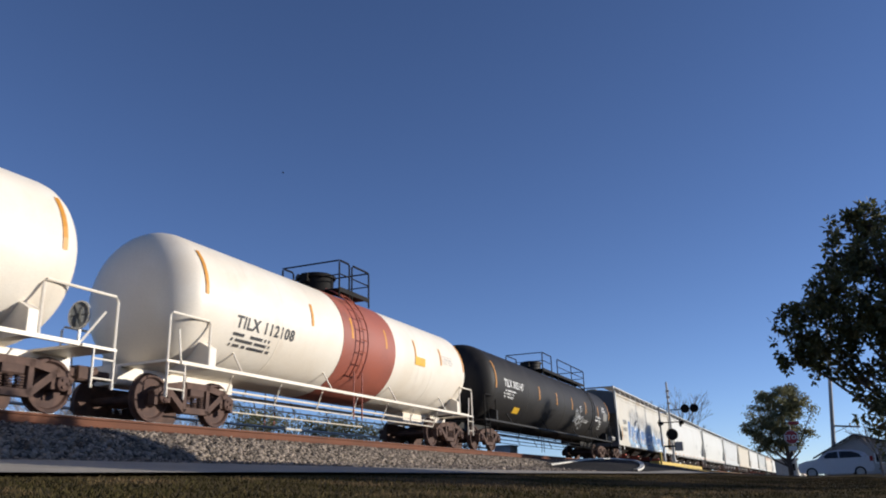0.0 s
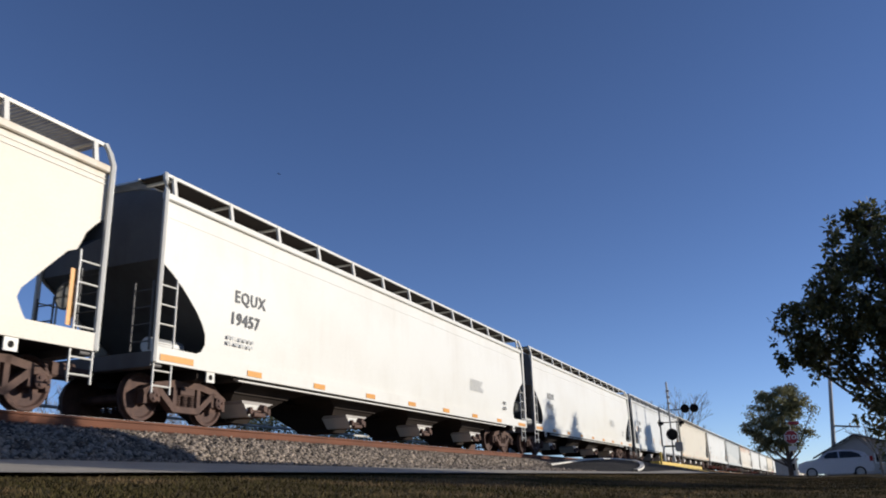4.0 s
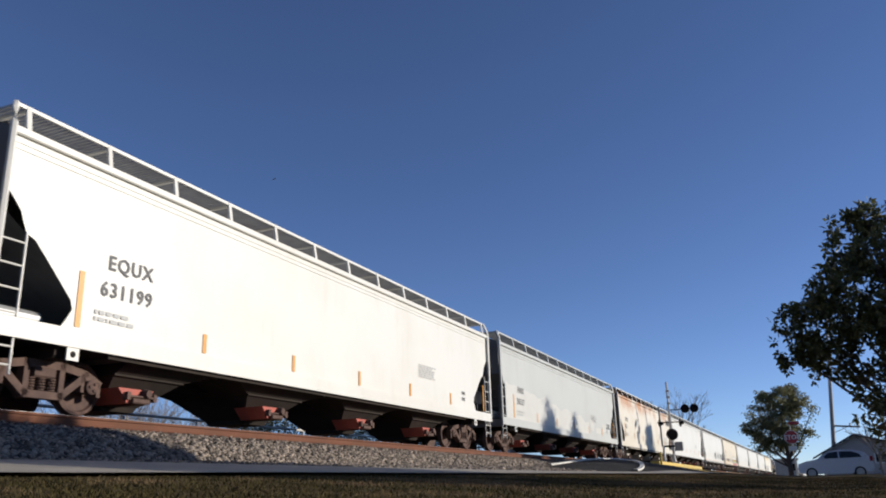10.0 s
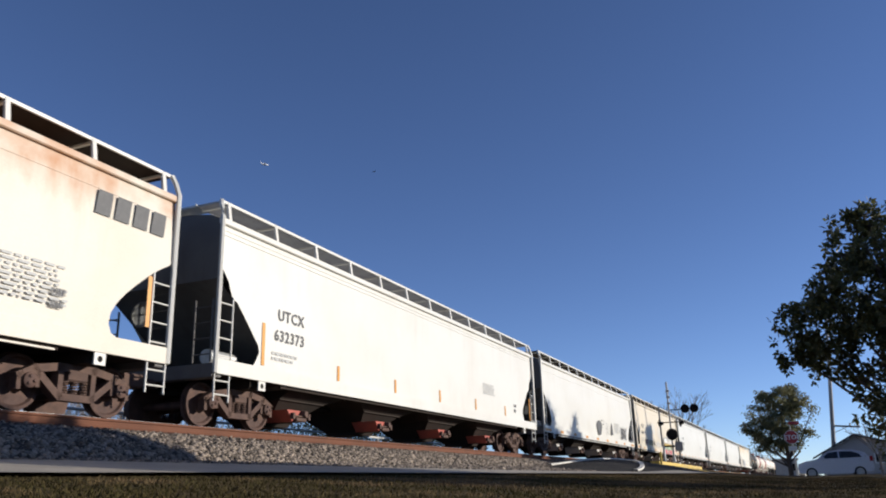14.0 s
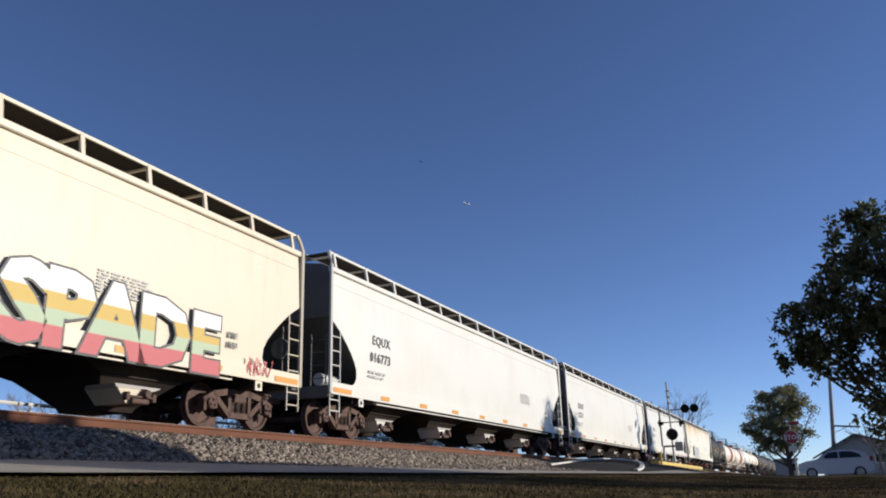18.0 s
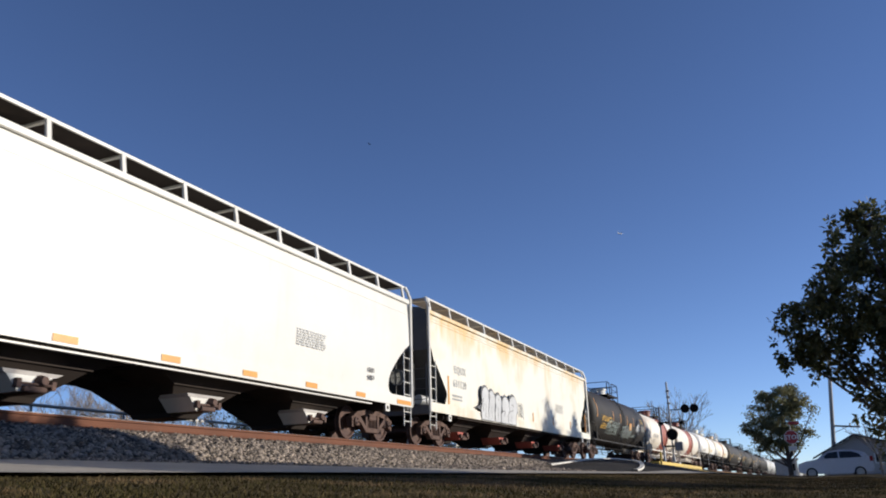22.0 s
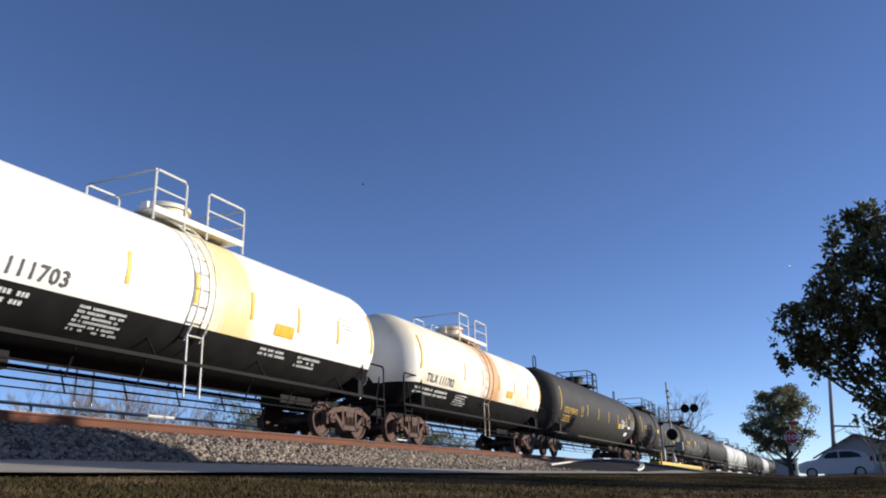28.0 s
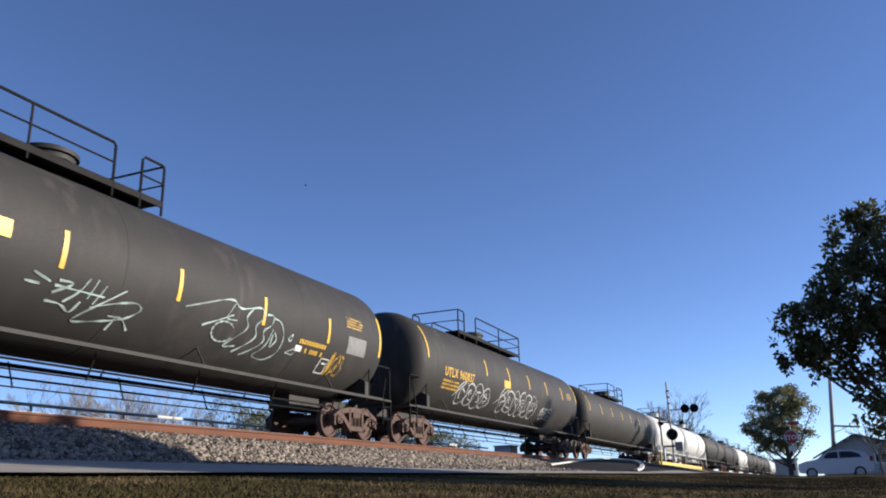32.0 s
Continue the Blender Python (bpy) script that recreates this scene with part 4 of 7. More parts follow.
    if ladder:
        for q in (-1, 1):
            g = Geo()
            lx = (band_x if rungs is None else rungs) + 0.1
            for x in (lx - 0.03, lx + 0.42):
                g.tube([(x, q * (R + 0.12) * math.cos(radians(a)), zc + (R + 0.12) * math.sin(radians(a))) for a in steps((-38, 72, 9))], 0.022, 5)
            for a in steps((-34, 68, 11)):
                g.tube([(lx - 0.03, q * (R + 0.12) * math.cos(radians(a)), zc + (R + 0.12) * math.sin(radians(a))), (lx + 0.42, q * (R + 0.12) * math.cos(radians(a)), zc + (R + 0.12) * math.sin(radians(a)))], 0.014, 4)
            g.tube([(lx - 0.03, q * 1.42, 0.45), (lx - 0.03, q * 1.42, 1.7)], 0.02, 5).tube([(lx + 0.42, q * 1.42, 0.45), (lx + 0.42, q * 1.42, 1.7)], 0.02, 5)
            part("ladder", g, band or (paint if lower else trim), car)
    tape = stripes or M_YELLOW
    for i in range(8):
        x = -ht + 0.75 + (2 * ht - 1.5) * i / 7
        big = i in (0, 7)
        if abs(x) < 0.4 or (marks and i in (1, 2) and x < -ht + mark_x + 2.7):
            continue
        tank_patch(car, x - 0.05, x + 0.05, tape_low - 4, tape_low + (36 if big else 18), tape, R, zc)
    if marks:
        tank_text(car, marks, -ht + mark_x, mark_ang, size, letter, R, zc)
        tank_bars(car, -ht + mark_x, -mark_ang - 7, 1.6, 3, 0.07, letter, R, zc, seed)
        tank_bars(car, ht - 2.6, 12, 1.0, 4, 0.045, M_FADED if letter is M_LETTER else letter, R, zc, seed + 3)
        if panel is not None:
            x = panel or ht * 0.38
            low = -40 if panel < -5 else (-19 if lower else -8)
            tank_patch(car, x, x + 0.75, low, low + 10, M_YELLOW, R, zc, "hazard_panel")
    car["span"] = (lead, trail)
    return car


TRUCK_IN_TANK = 1.10


def stroke(lines, width, at, taper=False):
    """Spray strokes: flat ribbons along (u, v) lines, laid on a surface by at(u, v)."""
    g = Geo()
    for pts in lines:
        k = len(g.v)
        for i, (u, v) in enumerate(pts):
            a, b = Vector(pts[max(i - 1, 0)]), Vector(pts[min(i + 1, len(pts) - 1)])
            d = b - a
            d = d.normalized() if d.length > 1e-6 else Vector((1, 0))
            w = width * (0.65 + 0.35 * math.sin(i * 0.9 + u * 3)) if not taper else width * (0.06 + 0.94 * math.sin(math.pi * min(1.0, i / (len(pts) - 1) * 0.97 + 0.03)) ** 0.8)
            g.v += [tuple(at(u - d.y * w / 2, v + d.x * w / 2)), tuple(at(u + d.y * w / 2, v - d.x * w / 2))]
            if i:
                j = k + 2 * i
                g.f.append((j - 2, j - 1, j + 1, j))
    return g


def scrawl(w, h, n, seed, per=26):
    """A looping signature of n letters, w long and h high."""
    rng = random.Random(seed)
    lines = []
    for i in range(n):
        a, b, ph, k = rng.uniform(0.3, 0.75), rng.uniform(0.35, 0.5), rng.uniform(0, 6.28), rng.choice((1, 2, 2, 3))
        c = (i + 0.5) / n * w
        lines.append([(c + a * w / n * math.sin(q + ph) * (0.7 + 0.3 * math.sin(3 * q)), h * (0.5 + b * math.sin(k * q + ph * 0.7) + 0.08 * math.sin(5 * q))) for q in steps((0, 6.0, 6.0 / per))])
        if rng.random() < 0.5:
            lines.append([(c + w / n * rng.uniform(-0.6, 0.2), h * rng.uniform(0.6, 1.1)), (c, h * 0.5), (c + w / n * rng.uniform(0.1, 0.7), h * rng.uniform(-0.1, 0.4))])
    return lines


def blobs(w, h, n, seed):
    """Outlines of n round overlapping letters."""
    rng = random.Random(seed)
    out = []
    for i in range(n):
        c = (i + 0.5) / n * w
        rx, ry = w / n * rng.uniform(0.56, 0.72), h * rng.uniform(0.42, 0.52)
        out.append([(c + rx * math.cos(q) * (1 + 0.12 * math.sin(3 * q + i)), h * 0.5 + ry * math.sin(q) * (1 + 0.10 * math.sin(2 * q + 2 * i))) for q in steps((0, 6.2832, 0.3))])
    return out


def fills(outlines, at):
    g = Geo()
    for pts in outlines:
        n = len(pts)
        cx, cz = sum(p[0] for p in pts) / n, sum(p[1] for p in pts) / n
        g.add([at(cx, cz)] + [at(u, v) for u, v in pts], [(0, i, i + 1) for i in range(1, n)])
    return g


def on_side(x0, z0, y):
    return lambda u, v: (x0 + u, y, z0 + v)


def on_tank(x0, a0, R, zc, lift=0.014):
    return lambda u, v: (x0 + u, -(R + lift) * math.cos(v / R + radians(a0)), zc + (R + lift) * math.sin(v / R + radians(a0)))


def tag(car, name, lines, width, at, mat, label="", taper=False):
    ob = part(name, stroke(lines, width, at, taper), mat, car, label)
    ob["kind"] = "stuff"
    return ob


def looped(w, h, n, seed):
    """A fat rounded signature: overlapping outlines with strokes inside."""
    rng = random.Random(seed)
    out = blobs(w, h, n, seed)
    for i in range(n):
        c = (i + 0.5) / n * w
        a = w / n * 0.3
        out.append([(c + a * math.cos(q * rng.choice((1, 1, 2)) + i), h * (0.5 + 0.22 * math.sin(q))) for q in steps((0.3, 5.0, 0.4))])
    out.append([(-0.12 * w, h * 0.3), (0.05 * w, h * 0.72), (0.16 * w, h * 0.95)])
    return out


def angular(w, h, n, seed):
    """Broad bent strokes, one or two for each of n letters."""
    rng = random.Random(seed)
    out = []
    for i in range(n):
        c, d = i / n * w, w / n
        pts = [(c + d * rng.uniform(0.0, 0.3), h * rng.uniform(0.7, 1.0)), (c + d * rng.uniform(0.1, 0.4), h * rng.uniform(0.25, 0.45)), (c + d * rng.uniform(0.35, 0.6), h * rng.uniform(0.5, 0.75)),
               (c + d * rng.uniform(0.5, 0.75), h * rng.uniform(0.0, 0.2)), (c + d * rng.uniform(0.75, 1.0), h * rng.uniform(0.4, 0.6))]
        fine = []
        for (a, b), (e, f) in zip(pts, pts[1:]):
            fine += [(a + (e - a) * k / 6, b + (f - b) * k / 6 + 0.06 * math.sin(k)) for k in range(6)]
        out.append(fine + [pts[-1]])
    return out

# ---- trees and shrubs ----
def leaf_mesh(name, mat, centres, per, spread, length, width, seed, tuft=0.0):
    """A crown of single leaves, each a folded diamond, gathered in clumps round the centres; tuft: leaves spread out from twig ends."""
    rng = np.random.default_rng(seed)
    c = np.asarray(centres, float)
    n = len(c) * per
    d = rng.normal(0, 1, (n, 3)) + np.array([0, 0, -0.15])
    d /= np.linalg.norm(d, axis=1)[:, None]
    if tuft:
        p = np.repeat(c, per, 0) + d * tuft * rng.random((n, 1))
    else:
        p = np.repeat(c, per, 0) + rng.normal(0, 1, (n, 3)) * spread * np.array([1, 1, 0.75])
    u = rng.normal(0, 1, (n, 3))
    w = np.cross(d, u)
    w /= np.linalg.norm(w, axis=1)[:, None]
    nn = np.cross(w, d)
    ln = (length * rng.uniform(0.7, 1.25, n))[:, None]
    wd = width * ln / length / 2
    v = np.stack([p, p + d * ln * 0.5 + w * wd + nn * wd * 0.35, p + d * ln, p + d * ln * 0.5 - w * wd + nn * wd * 0.35], 1)
    f = (np.array([(0, 1, 2), (0, 2, 3)])[None] + 4 * np.arange(n)[:, None, None]).reshape(-1, 3)
    me = bpy.data.meshes.new(name)
    me.vertices.add(n * 4)
    me.vertices.foreach_set("co", v.ravel())
    me.loops.add(n * 6)
    me.loops.foreach_set("vertex_index", f.ravel())
    me.polygons.add(n * 2)
    me.polygons.foreach_set("loop_start", np.arange(n * 2) * 3)
    me.materials.append(mat)
    me.update(calc_edges=True)
    return me


def branches(g, p, d, length, r, depth, rng, tips, spread=0.6, sides=5):
    """Limbs that fork; their ends are gathered in tips."""
    q = p + d * length * 0.5 + Vector((rng.uniform(-1, 1), rng.uniform(-1, 1), rng.uniform(-0.5, 0.5))) * length * 0.08
    e = p + d * length
    g.tube([p, q, e], r, max(3, sides), r * 0.62, caps=False)
    tips.append(e)
    if depth == 0:
        return
    for k in range(rng.choice((2, 3, 3))):
        a = Vector((rng.uniform(-1, 1), rng.uniform(-1, 1), rng.uniform(-0.35, 0.8)))
        branches(g, e if k else q.lerp(e, rng.uniform(0.3, 1)), (d + a * spread).normalized(), length * rng.uniform(0.6, 0.85), r * 0.66, depth - 1, rng, tips, spread, sides - 1)


def leafy_tree(name, x, y, height, radius, clear, mat, label, seed, clumps, per, leaf, spread=0.32, lean=0.0, squash=1.0, peak=0.6):
    """A tree with forked limbs inside an uneven crown of leaves."""
    rng = random.Random(seed)
    z = ground_z(x, y)
    root = thing(name, None, None, label, "tree", "trees")
    root.location = (x, y, z)
    g = Geo()
    tips = []
    g.tube([(0, 0, -0.3), (0.05, 0.02, clear * 0.6), (0.0, 0.1, clear * 1.4), (0.1, 0, height * 0.55)], height * 0.028, 9, height * 0.012)
    for k in range(7):
        zz = clear + (height * 0.5 - clear) * k / 6
        a = k * 2.4 + rng.random()
        branches(g, Vector((0.03, 0.05, zz)), Vector((math.cos(a), math.sin(a), 0.55)).normalized(), radius * 0.36, height * 0.010, 3, rng, tips)
    part("trunk", g, M_BARK, root, "grey-brown trunk and limbs", smooth=50)
    cs = []
    mid = clear + (height - clear) * 0.45
    while len(cs) < clumps:
        a, b = rng.uniform(0, 2 * math.pi), rng.uniform(-1, 1)
        rr = rng.uniform(0.35, 1.0) ** 0.5
        wob = 0.82 + 0.3 * noise.noise(Vector((math.cos(a) * 1.7 + seed, math.sin(a) * 1.7, b * 2.3)))
        h = (height - mid) if b > 0 else (mid - clear * 0.75)
        s = math.sqrt(max(0.0, 1 - abs(b) ** (1.6 + peak)))
        cs.append((radius * squash * s * rr * wob * math.cos(a), radius * s * rr * wob * math.sin(a) + lean * b, mid + b * h * (0.55 + 0.45 * wob)))
    part("crown", None, None, root, "", mesh=leaf_mesh("crown", mat, cs, per, spread, leaf, leaf * 0.5, seed))["kind"] = "stuff"
    return root


def lobed_tree(name, x, y, lobes, mat, label, seed, clumps, per, leaf, spread, girth, tuft=0.0, gaps=-1.0):
    """A tree whose limbs reach into uneven lobes of leaves, each (dx, dy, height, radius)."""
    rng = random.Random(seed)
    z = ground_z(x, y)
    root = thing(name, None, None, label, "tree", "trees")
    root.location = (x, y, z)
    g = Geo()
    top = max(b[2] for b in lobes) - z
    g.tube([(0, 0, -0.3), (0.05, 0.05, top * 0.25), (0.0, 0.1, top * 0.5), (0.05, 0.1, top * 0.75)], girth, 9, girth * 0.4)
    for dx, dy, hz, r in lobes:
        a, b = Vector((0.02, 0.06, min(max(0.3 * (hz - z), 0.6), top * 0.6))), Vector((dx, dy, hz - z))
        g.tube([a, a.lerp(b, 0.5) + Vector((0, 0, -0.12 * (b - a).length)), b], girth * 0.45, 6, girth * 0.12, caps=False)
        for k in range(5):
            d = Vector((rng.uniform(-1, 1), rng.uniform(-1, 1), rng.uniform(-0.6, 0.9))).normalized()
            branches(g, a.lerp(b, rng.uniform(0.7, 1.0)), d, r * 0.42, girth * 0.14, 1, rng, [])
    part("trunk", g, M_BARK, root, "grey-brown trunk and limbs", smooth=50)
    cs, weights = [], [b[3] ** 2 for b in lobes]
    while len(cs) < clumps:
        dx, dy, hz, r = rng.choices(lobes, weights)[0]
        d = Vector((rng.gauss(0, 1), rng.gauss(0, 1), rng.gauss(0, 1))).normalized()
        wob = 0.86 + 0.34 * noise.noise(d * 1.9 + Vector((dx * 3, dy * 3, seed)))
        q = d * (r - spread * 0.6) * wob * rng.uniform(0.25, 1.0) ** 0.45
        place = Vector((dx + q.x, dy + q.y, hz - z + q.z))
        if noise.noise(place * 1.9 + Vector((seed, 0, 3))) > gaps:
            cs.append(tuple(place))
    part("crown", None, None, root, "", mesh=leaf_mesh("crown", mat, cs, per, spread, leaf, leaf * 0.5, seed, tuft))["kind"] = "stuff"
    return root


def bare_tree(name, x, y, height, label, seed, n=5, width=0.5, depth=4):
    rng = random.Random(seed)
    root = thing(name, None, None, label, "tree", "bare trees")
    root.location = (x, y, ground_z(x, y))
    g = Geo()
    tips = []
    g.tube([(0, 0, -0.3), (0, 0.05, height * 0.2), (0.1, 0, height * 0.4)], height * 0.022, 7, height * 0.014)
    for k in range(n):
        a = k * 2.4 + rng.random()
        branches(g, Vector((0.05, 0, height * (0.18 + 0.22 * k / n))), Vector((math.cos(a) * width, math.sin(a) * width, 0.8)).normalized(), height * 0.24, height * 0.008, depth, rng, tips, 0.55)
    part("trunk", g, M_TWIG, root, "bare grey branches", smooth=50)
    return root


def shrub(x, y, height, radius, mat, label, seed, clumps, per, leaf):
    rng = random.Random(seed)
    root = thing("shrub", None, None, label, "shrub", "shrubs behind the railway")
    root.location = (x, y, ground_z(x, y))
    g = Geo()
    tips = []
    for k in range(6):
        a = k * 1.05
        branches(g, Vector((0, 0, -0.1)), Vector((math.cos(a) * 0.5, math.sin(a) * 0.5, 1)).normalized(), height * 0.4, 0.03, 2, rng, tips)
    part("stems", g, M_BARK, root)
    cs = [(rng.gauss(0, radius * 0.5), rng.gauss(0, radius * 0.5), height * (0.15 + 0.8 * rng.random() ** 0.8)) for _ in range(clumps)]
    part("foliage", None, None, root, "", mesh=leaf_mesh("foliage", mat, cs, per, 0.22, leaf, leaf * 0.55, seed))["kind"] = "stuff"
    return root


lobed_tree("magnolia_tree", 16.34, -2.85, [(0.13, 0.74, 3.56, 1.76), (0.31, 1.76, 3.30, 0.94), (0.43, 2.50, 2.95, 0.70), (0.21, 1.12, 4.42, 0.92), (0.21, 1.19, 2.24, 1.10), (0.34, 1.98, 2.54, 0.72), (0.0, 0.0, 3.02, 1.98), (-0.2, -0.7, 4.5, 1.5),
                                          (0.25, 1.29, 1.39, 0.68), (0.47, 2.68, 2.58, 0.42), (-0.15, -1.37, 3.10, 1.67), (1.14, -0.30, 3.56, 1.52), (-0.91, 0.15, 2.80, 1.37), (0.2, 1.05, 5.05, 0.42)],
           M_LEAF, "dense evergreen tree with large glossy dark leaves", 14, 2700, 13, 0.125, 0.06, 0.13, tuft=0.07, gaps=-0.06)
# Added out of view, only to thicken the magnolia's shadow on lane and ballast.
lobed_tree("evergreen_tree", 17.6, -5.7, [(0.0, 0.0, 3.0, 1.9), (-1.6, -0.2, 3.6, 1.8), (-0.4, 0.0, 5.0, 1.7), (-2.4, -0.4, 4.8, 1.6), (-1.3, 0.1, 5.7, 1.3), (0.5, -0.3, 4.2, 1.4), (-3.4, -0.6, 4.0, 1.6)],
           M_LEAF, "unseen evergreen tree added to shade the lane and the ballast", 5, 1300, 24, 0.17, 0.22, 0.16)
lobed_tree("evergreen_tree", 45.6, -6.6, [(0.0, 0.0, 3.2, 1.9), (0.2, 0.2, 5.0, 1.9), (-0.2, 0.0, 6.5, 1.7), (0.8, 0.0, 7.1, 0.9), (-0.9, 0.1, 7.2, 0.9), (-0.1, 0.1, 7.9, 0.7), (-0.3, 0.0, 8.6, 0.35)],
           M_LEAF, "tall pointed evergreen tree beside the street", 6, 520, 22, 0.20, 0.22, 0.16, gaps=-0.1)
lobed_tree("evergreen_tree", 49.3, -6.2, [(0.0, 0.0, 3.2, 1.8), (0.2, -0.2, 4.8, 1.8), (-0.2, 0.0, 6.2, 1.6), (0.8, 0.0, 6.8, 0.85), (-0.8, 0.0, 6.7, 0.8), (0.3, -0.1, 7.5, 0.65), (0.5, 0.0, 8.1, 0.35)],
           M_LEAF, "pointed evergreen tree beside the street", 7, 480, 22, 0.20, 0.22, 0.15, gaps=-0.1)
lobed_tree("oak_tree", 68.0, 0.6, [(-0.4, -0.14, 6.10, 1.17), (0.3, 1.12, 5.97, 0.97), (0.3, 1.96, 5.01, 0.97), (-0.2, 2.63, 4.05, 0.68), (-0.0, 1.65, 3.56, 1.21), (-0.1, 0.31, 4.35, 1.46), (0.2, -0.85, 5.40, 1.07), (0.3, -1.47, 6.05, 0.63), (-0.4, -2.05, 5.07, 0.44), (-0.5, -0.31, 3.04, 1.21), (0.3, 0.96, 2.59, 0.97), (-0.1, -1.48, 3.41, 0.53), (0.3, -0.83, 6.71, 0.58), (-0.5, 1.98, 2.64, 0.49), (-0.1, -1.70, 4.37, 0.39)],
           M_OAKLEAF, "broad olive green tree with a lobed crown beside the street", 9, 760, 20, 0.20, 0.17, 0.2, gaps=-0.04)
shrub(24.5, -4.0, 2.0, 1.5, M_LEAF, "dark untrimmed shrub under the evergreen tree", 21, 120, 22, 0.12)
# Unseen shrubs, put right of the view to cast shade over the lawn.
for k, (x, y, hgt) in enumerate(((28.5, -4.3, 2.4), (33.0, -4.9, 2.3), (38.0, -5.4, 2.6), (20.5, -4.2, 1.9))):
    shrub(x, y, hgt, 1.5, M_LEAF, "unseen dark shrub added to shade the lawn", 22 + k, 120, 22, 0.12)
bare_tree("bare_shrub", 37.0, -3.05, 2.7, "leafless brown shrub beside the evergreen trees", 47, 8, 0.7, 3)
for k, (x, y, hgt) in enumerate(((124, 16.0, 12.0), (140, 16.6, 12.0), (158, 16.8, 8.6), (175, 17.0, 8.4), (118, 17.6, 8.5))):
    bare_tree("bare_tree", x, y, hgt, "leafless winter tree behind the railway", 30 + k)
for k, (x, y, hgt) in enumerate(((29.0, 33.0, 5.0), (32.0, 31.0, 5.2), (36.0, 33.0, 4.6), (31.0, 34, 4.6), (34.5, 31.5, 4.8), (38, 31, 4.2), (33.0, 33.5, 5.3))):
    bare_tree("bare_tree", x, y, hgt, "low leafless tree far behind the railway", 50 + k, 7, 1.0, 5)
leafy_tree("cedar_tree", 31.8, 25.2, 4.1, 1.5, 0.3, M_LEAF, "small dark evergreen behind the railway", 61, 120, 24, 0.10, 0.2)
for k, (x, y, hgt, r) in enumerate(((31.0, 22.5, 3.0, 1.3), (33.0, 23.5, 3.2, 1.5), (35.0, 22.6, 3.0, 1.4), (37.0, 22.0, 2.8, 1.3), (39.2, 23.0, 3.1, 1.5), (41.3, 22.4, 2.9, 1.4), (43.5, 22.0, 2.7, 1.3), (45.7, 22.8, 2.9, 1.4), (48.0, 22.0, 2.8, 1.4), (50.2, 22.7, 2.9, 1.5), (52.5, 23.0, 3.0, 1.5), (55.0, 22.5, 2.9, 1.5))):
    shrub(x, y, hgt, r, M_SHRUBLEAF, "straggling olive green shrub behind the railway", 70 + k, 85, 24, 0.13)


def grass(n, seed):
    """Thin blades over the lawn before the lane."""
    rng = np.random.default_rng(seed)
    x = np.where(rng.random(n) < 0.85, 2.0 + 34 * rng.random(n) ** 1.7, -6.0 + 8 * rng.random(n))
    y = np.where(x > 2, -2.2 + 7.6 * rng.random(n), -5.0 + 10.4 * rng.random(n))
    keep = (np.hypot(x, y) > 1.2) & (y < np.array([lane_near(q) - 0.04 for q in x]))
    x, y = x[keep], y[keep]
    n = len(x)
    z = np.array([ground_z(a, b) for a, b in zip(x, y)])
    hgt = 0.010 + 0.026 * rng.random(n) ** 2
    a = rng.random(n) * 6.283
    w = 0.005 + 0.005 * rng.random(n)
    lx, ly = rng.normal(0, 0.022, n), rng.normal(0, 0.022, n)
    v = np.stack([np.stack([x - w * np.cos(a), y - w * np.sin(a), z - 0.01], -1), np.stack([x + w * np.cos(a), y + w * np.sin(a), z - 0.01], -1), np.stack([x + lx, y + ly, z + hgt], -1)], 1)
    me = bpy.data.meshes.new("grass")
    me.vertices.add(n * 3)
    me.vertices.foreach_set("co", v.ravel())
    me.loops.add(n * 3)
    me.loops.foreach_set("vertex_index", np.arange(n * 3))
    me.polygons.add(n)
    me.polygons.foreach_set("loop_start", np.arange(n) * 3)
    me.materials.append(M_GRASS)
    me.update(calc_edges=True)
    return tagged(new("grass", me), "short patchy winter grass, green and straw brown", "grass", kind="stuff")


grass(165000, 8)

# ---- crossing and street furniture ----
M_POLE = material("grey_pole_paint", (0.45, 0.44, 0.42), 0.6, other=(0.3, 0.29, 0.28), scale=4.0)
M_WOODPOLE = material("weathered_pole_wood", (0.42, 0.39, 0.36), 0.9, other=(0.32, 0.30, 0.27), scale=4.0, stretch=(1, 1, 0.1), bump=0.4)
M_SIGNRED = material("red_sign_sheeting", (0.42, 0.03, 0.03), 0.4, other=(0.34, 0.04, 0.04), scale=5.0)
M_SIGNWHITE = material("white_sign_sheeting", (0.78, 0.78, 0.76), 0.4, other=(0.66, 0.66, 0.64), scale=5.0)
M_LENS = material("dark_red_lens", (0.10, 0.012, 0.012), 0.15, other=(0.06, 0.01, 0.01), scale=8.0)


def flasher(root, x, y, z, tilt):
    bg = part("light_background", Geo().lathe([(0.0, 0.305), (0.02, 0.305), (0.03, 0.28)], "x", 24), M_BLACK, root, "round black light background", smooth=40)
    bg.matrix_basis = pose(x, y, z, 0, 0, tilt)
    part("lens", Geo().lathe([(-0.02, 0.0), (-0.02, 0.08), (0.0, 0.105), (0.01, 0.105)], "x", 18), M_LENS, bg, "dark red lens", smooth=40)
    part("visor", Geo().lathe([(-0.22, 0.125), (0.0, 0.125), (0.0, 0.115), (-0.22, 0.115), (-0.22, 0.125)], "x", 18), M_BLACK, bg, smooth=40)


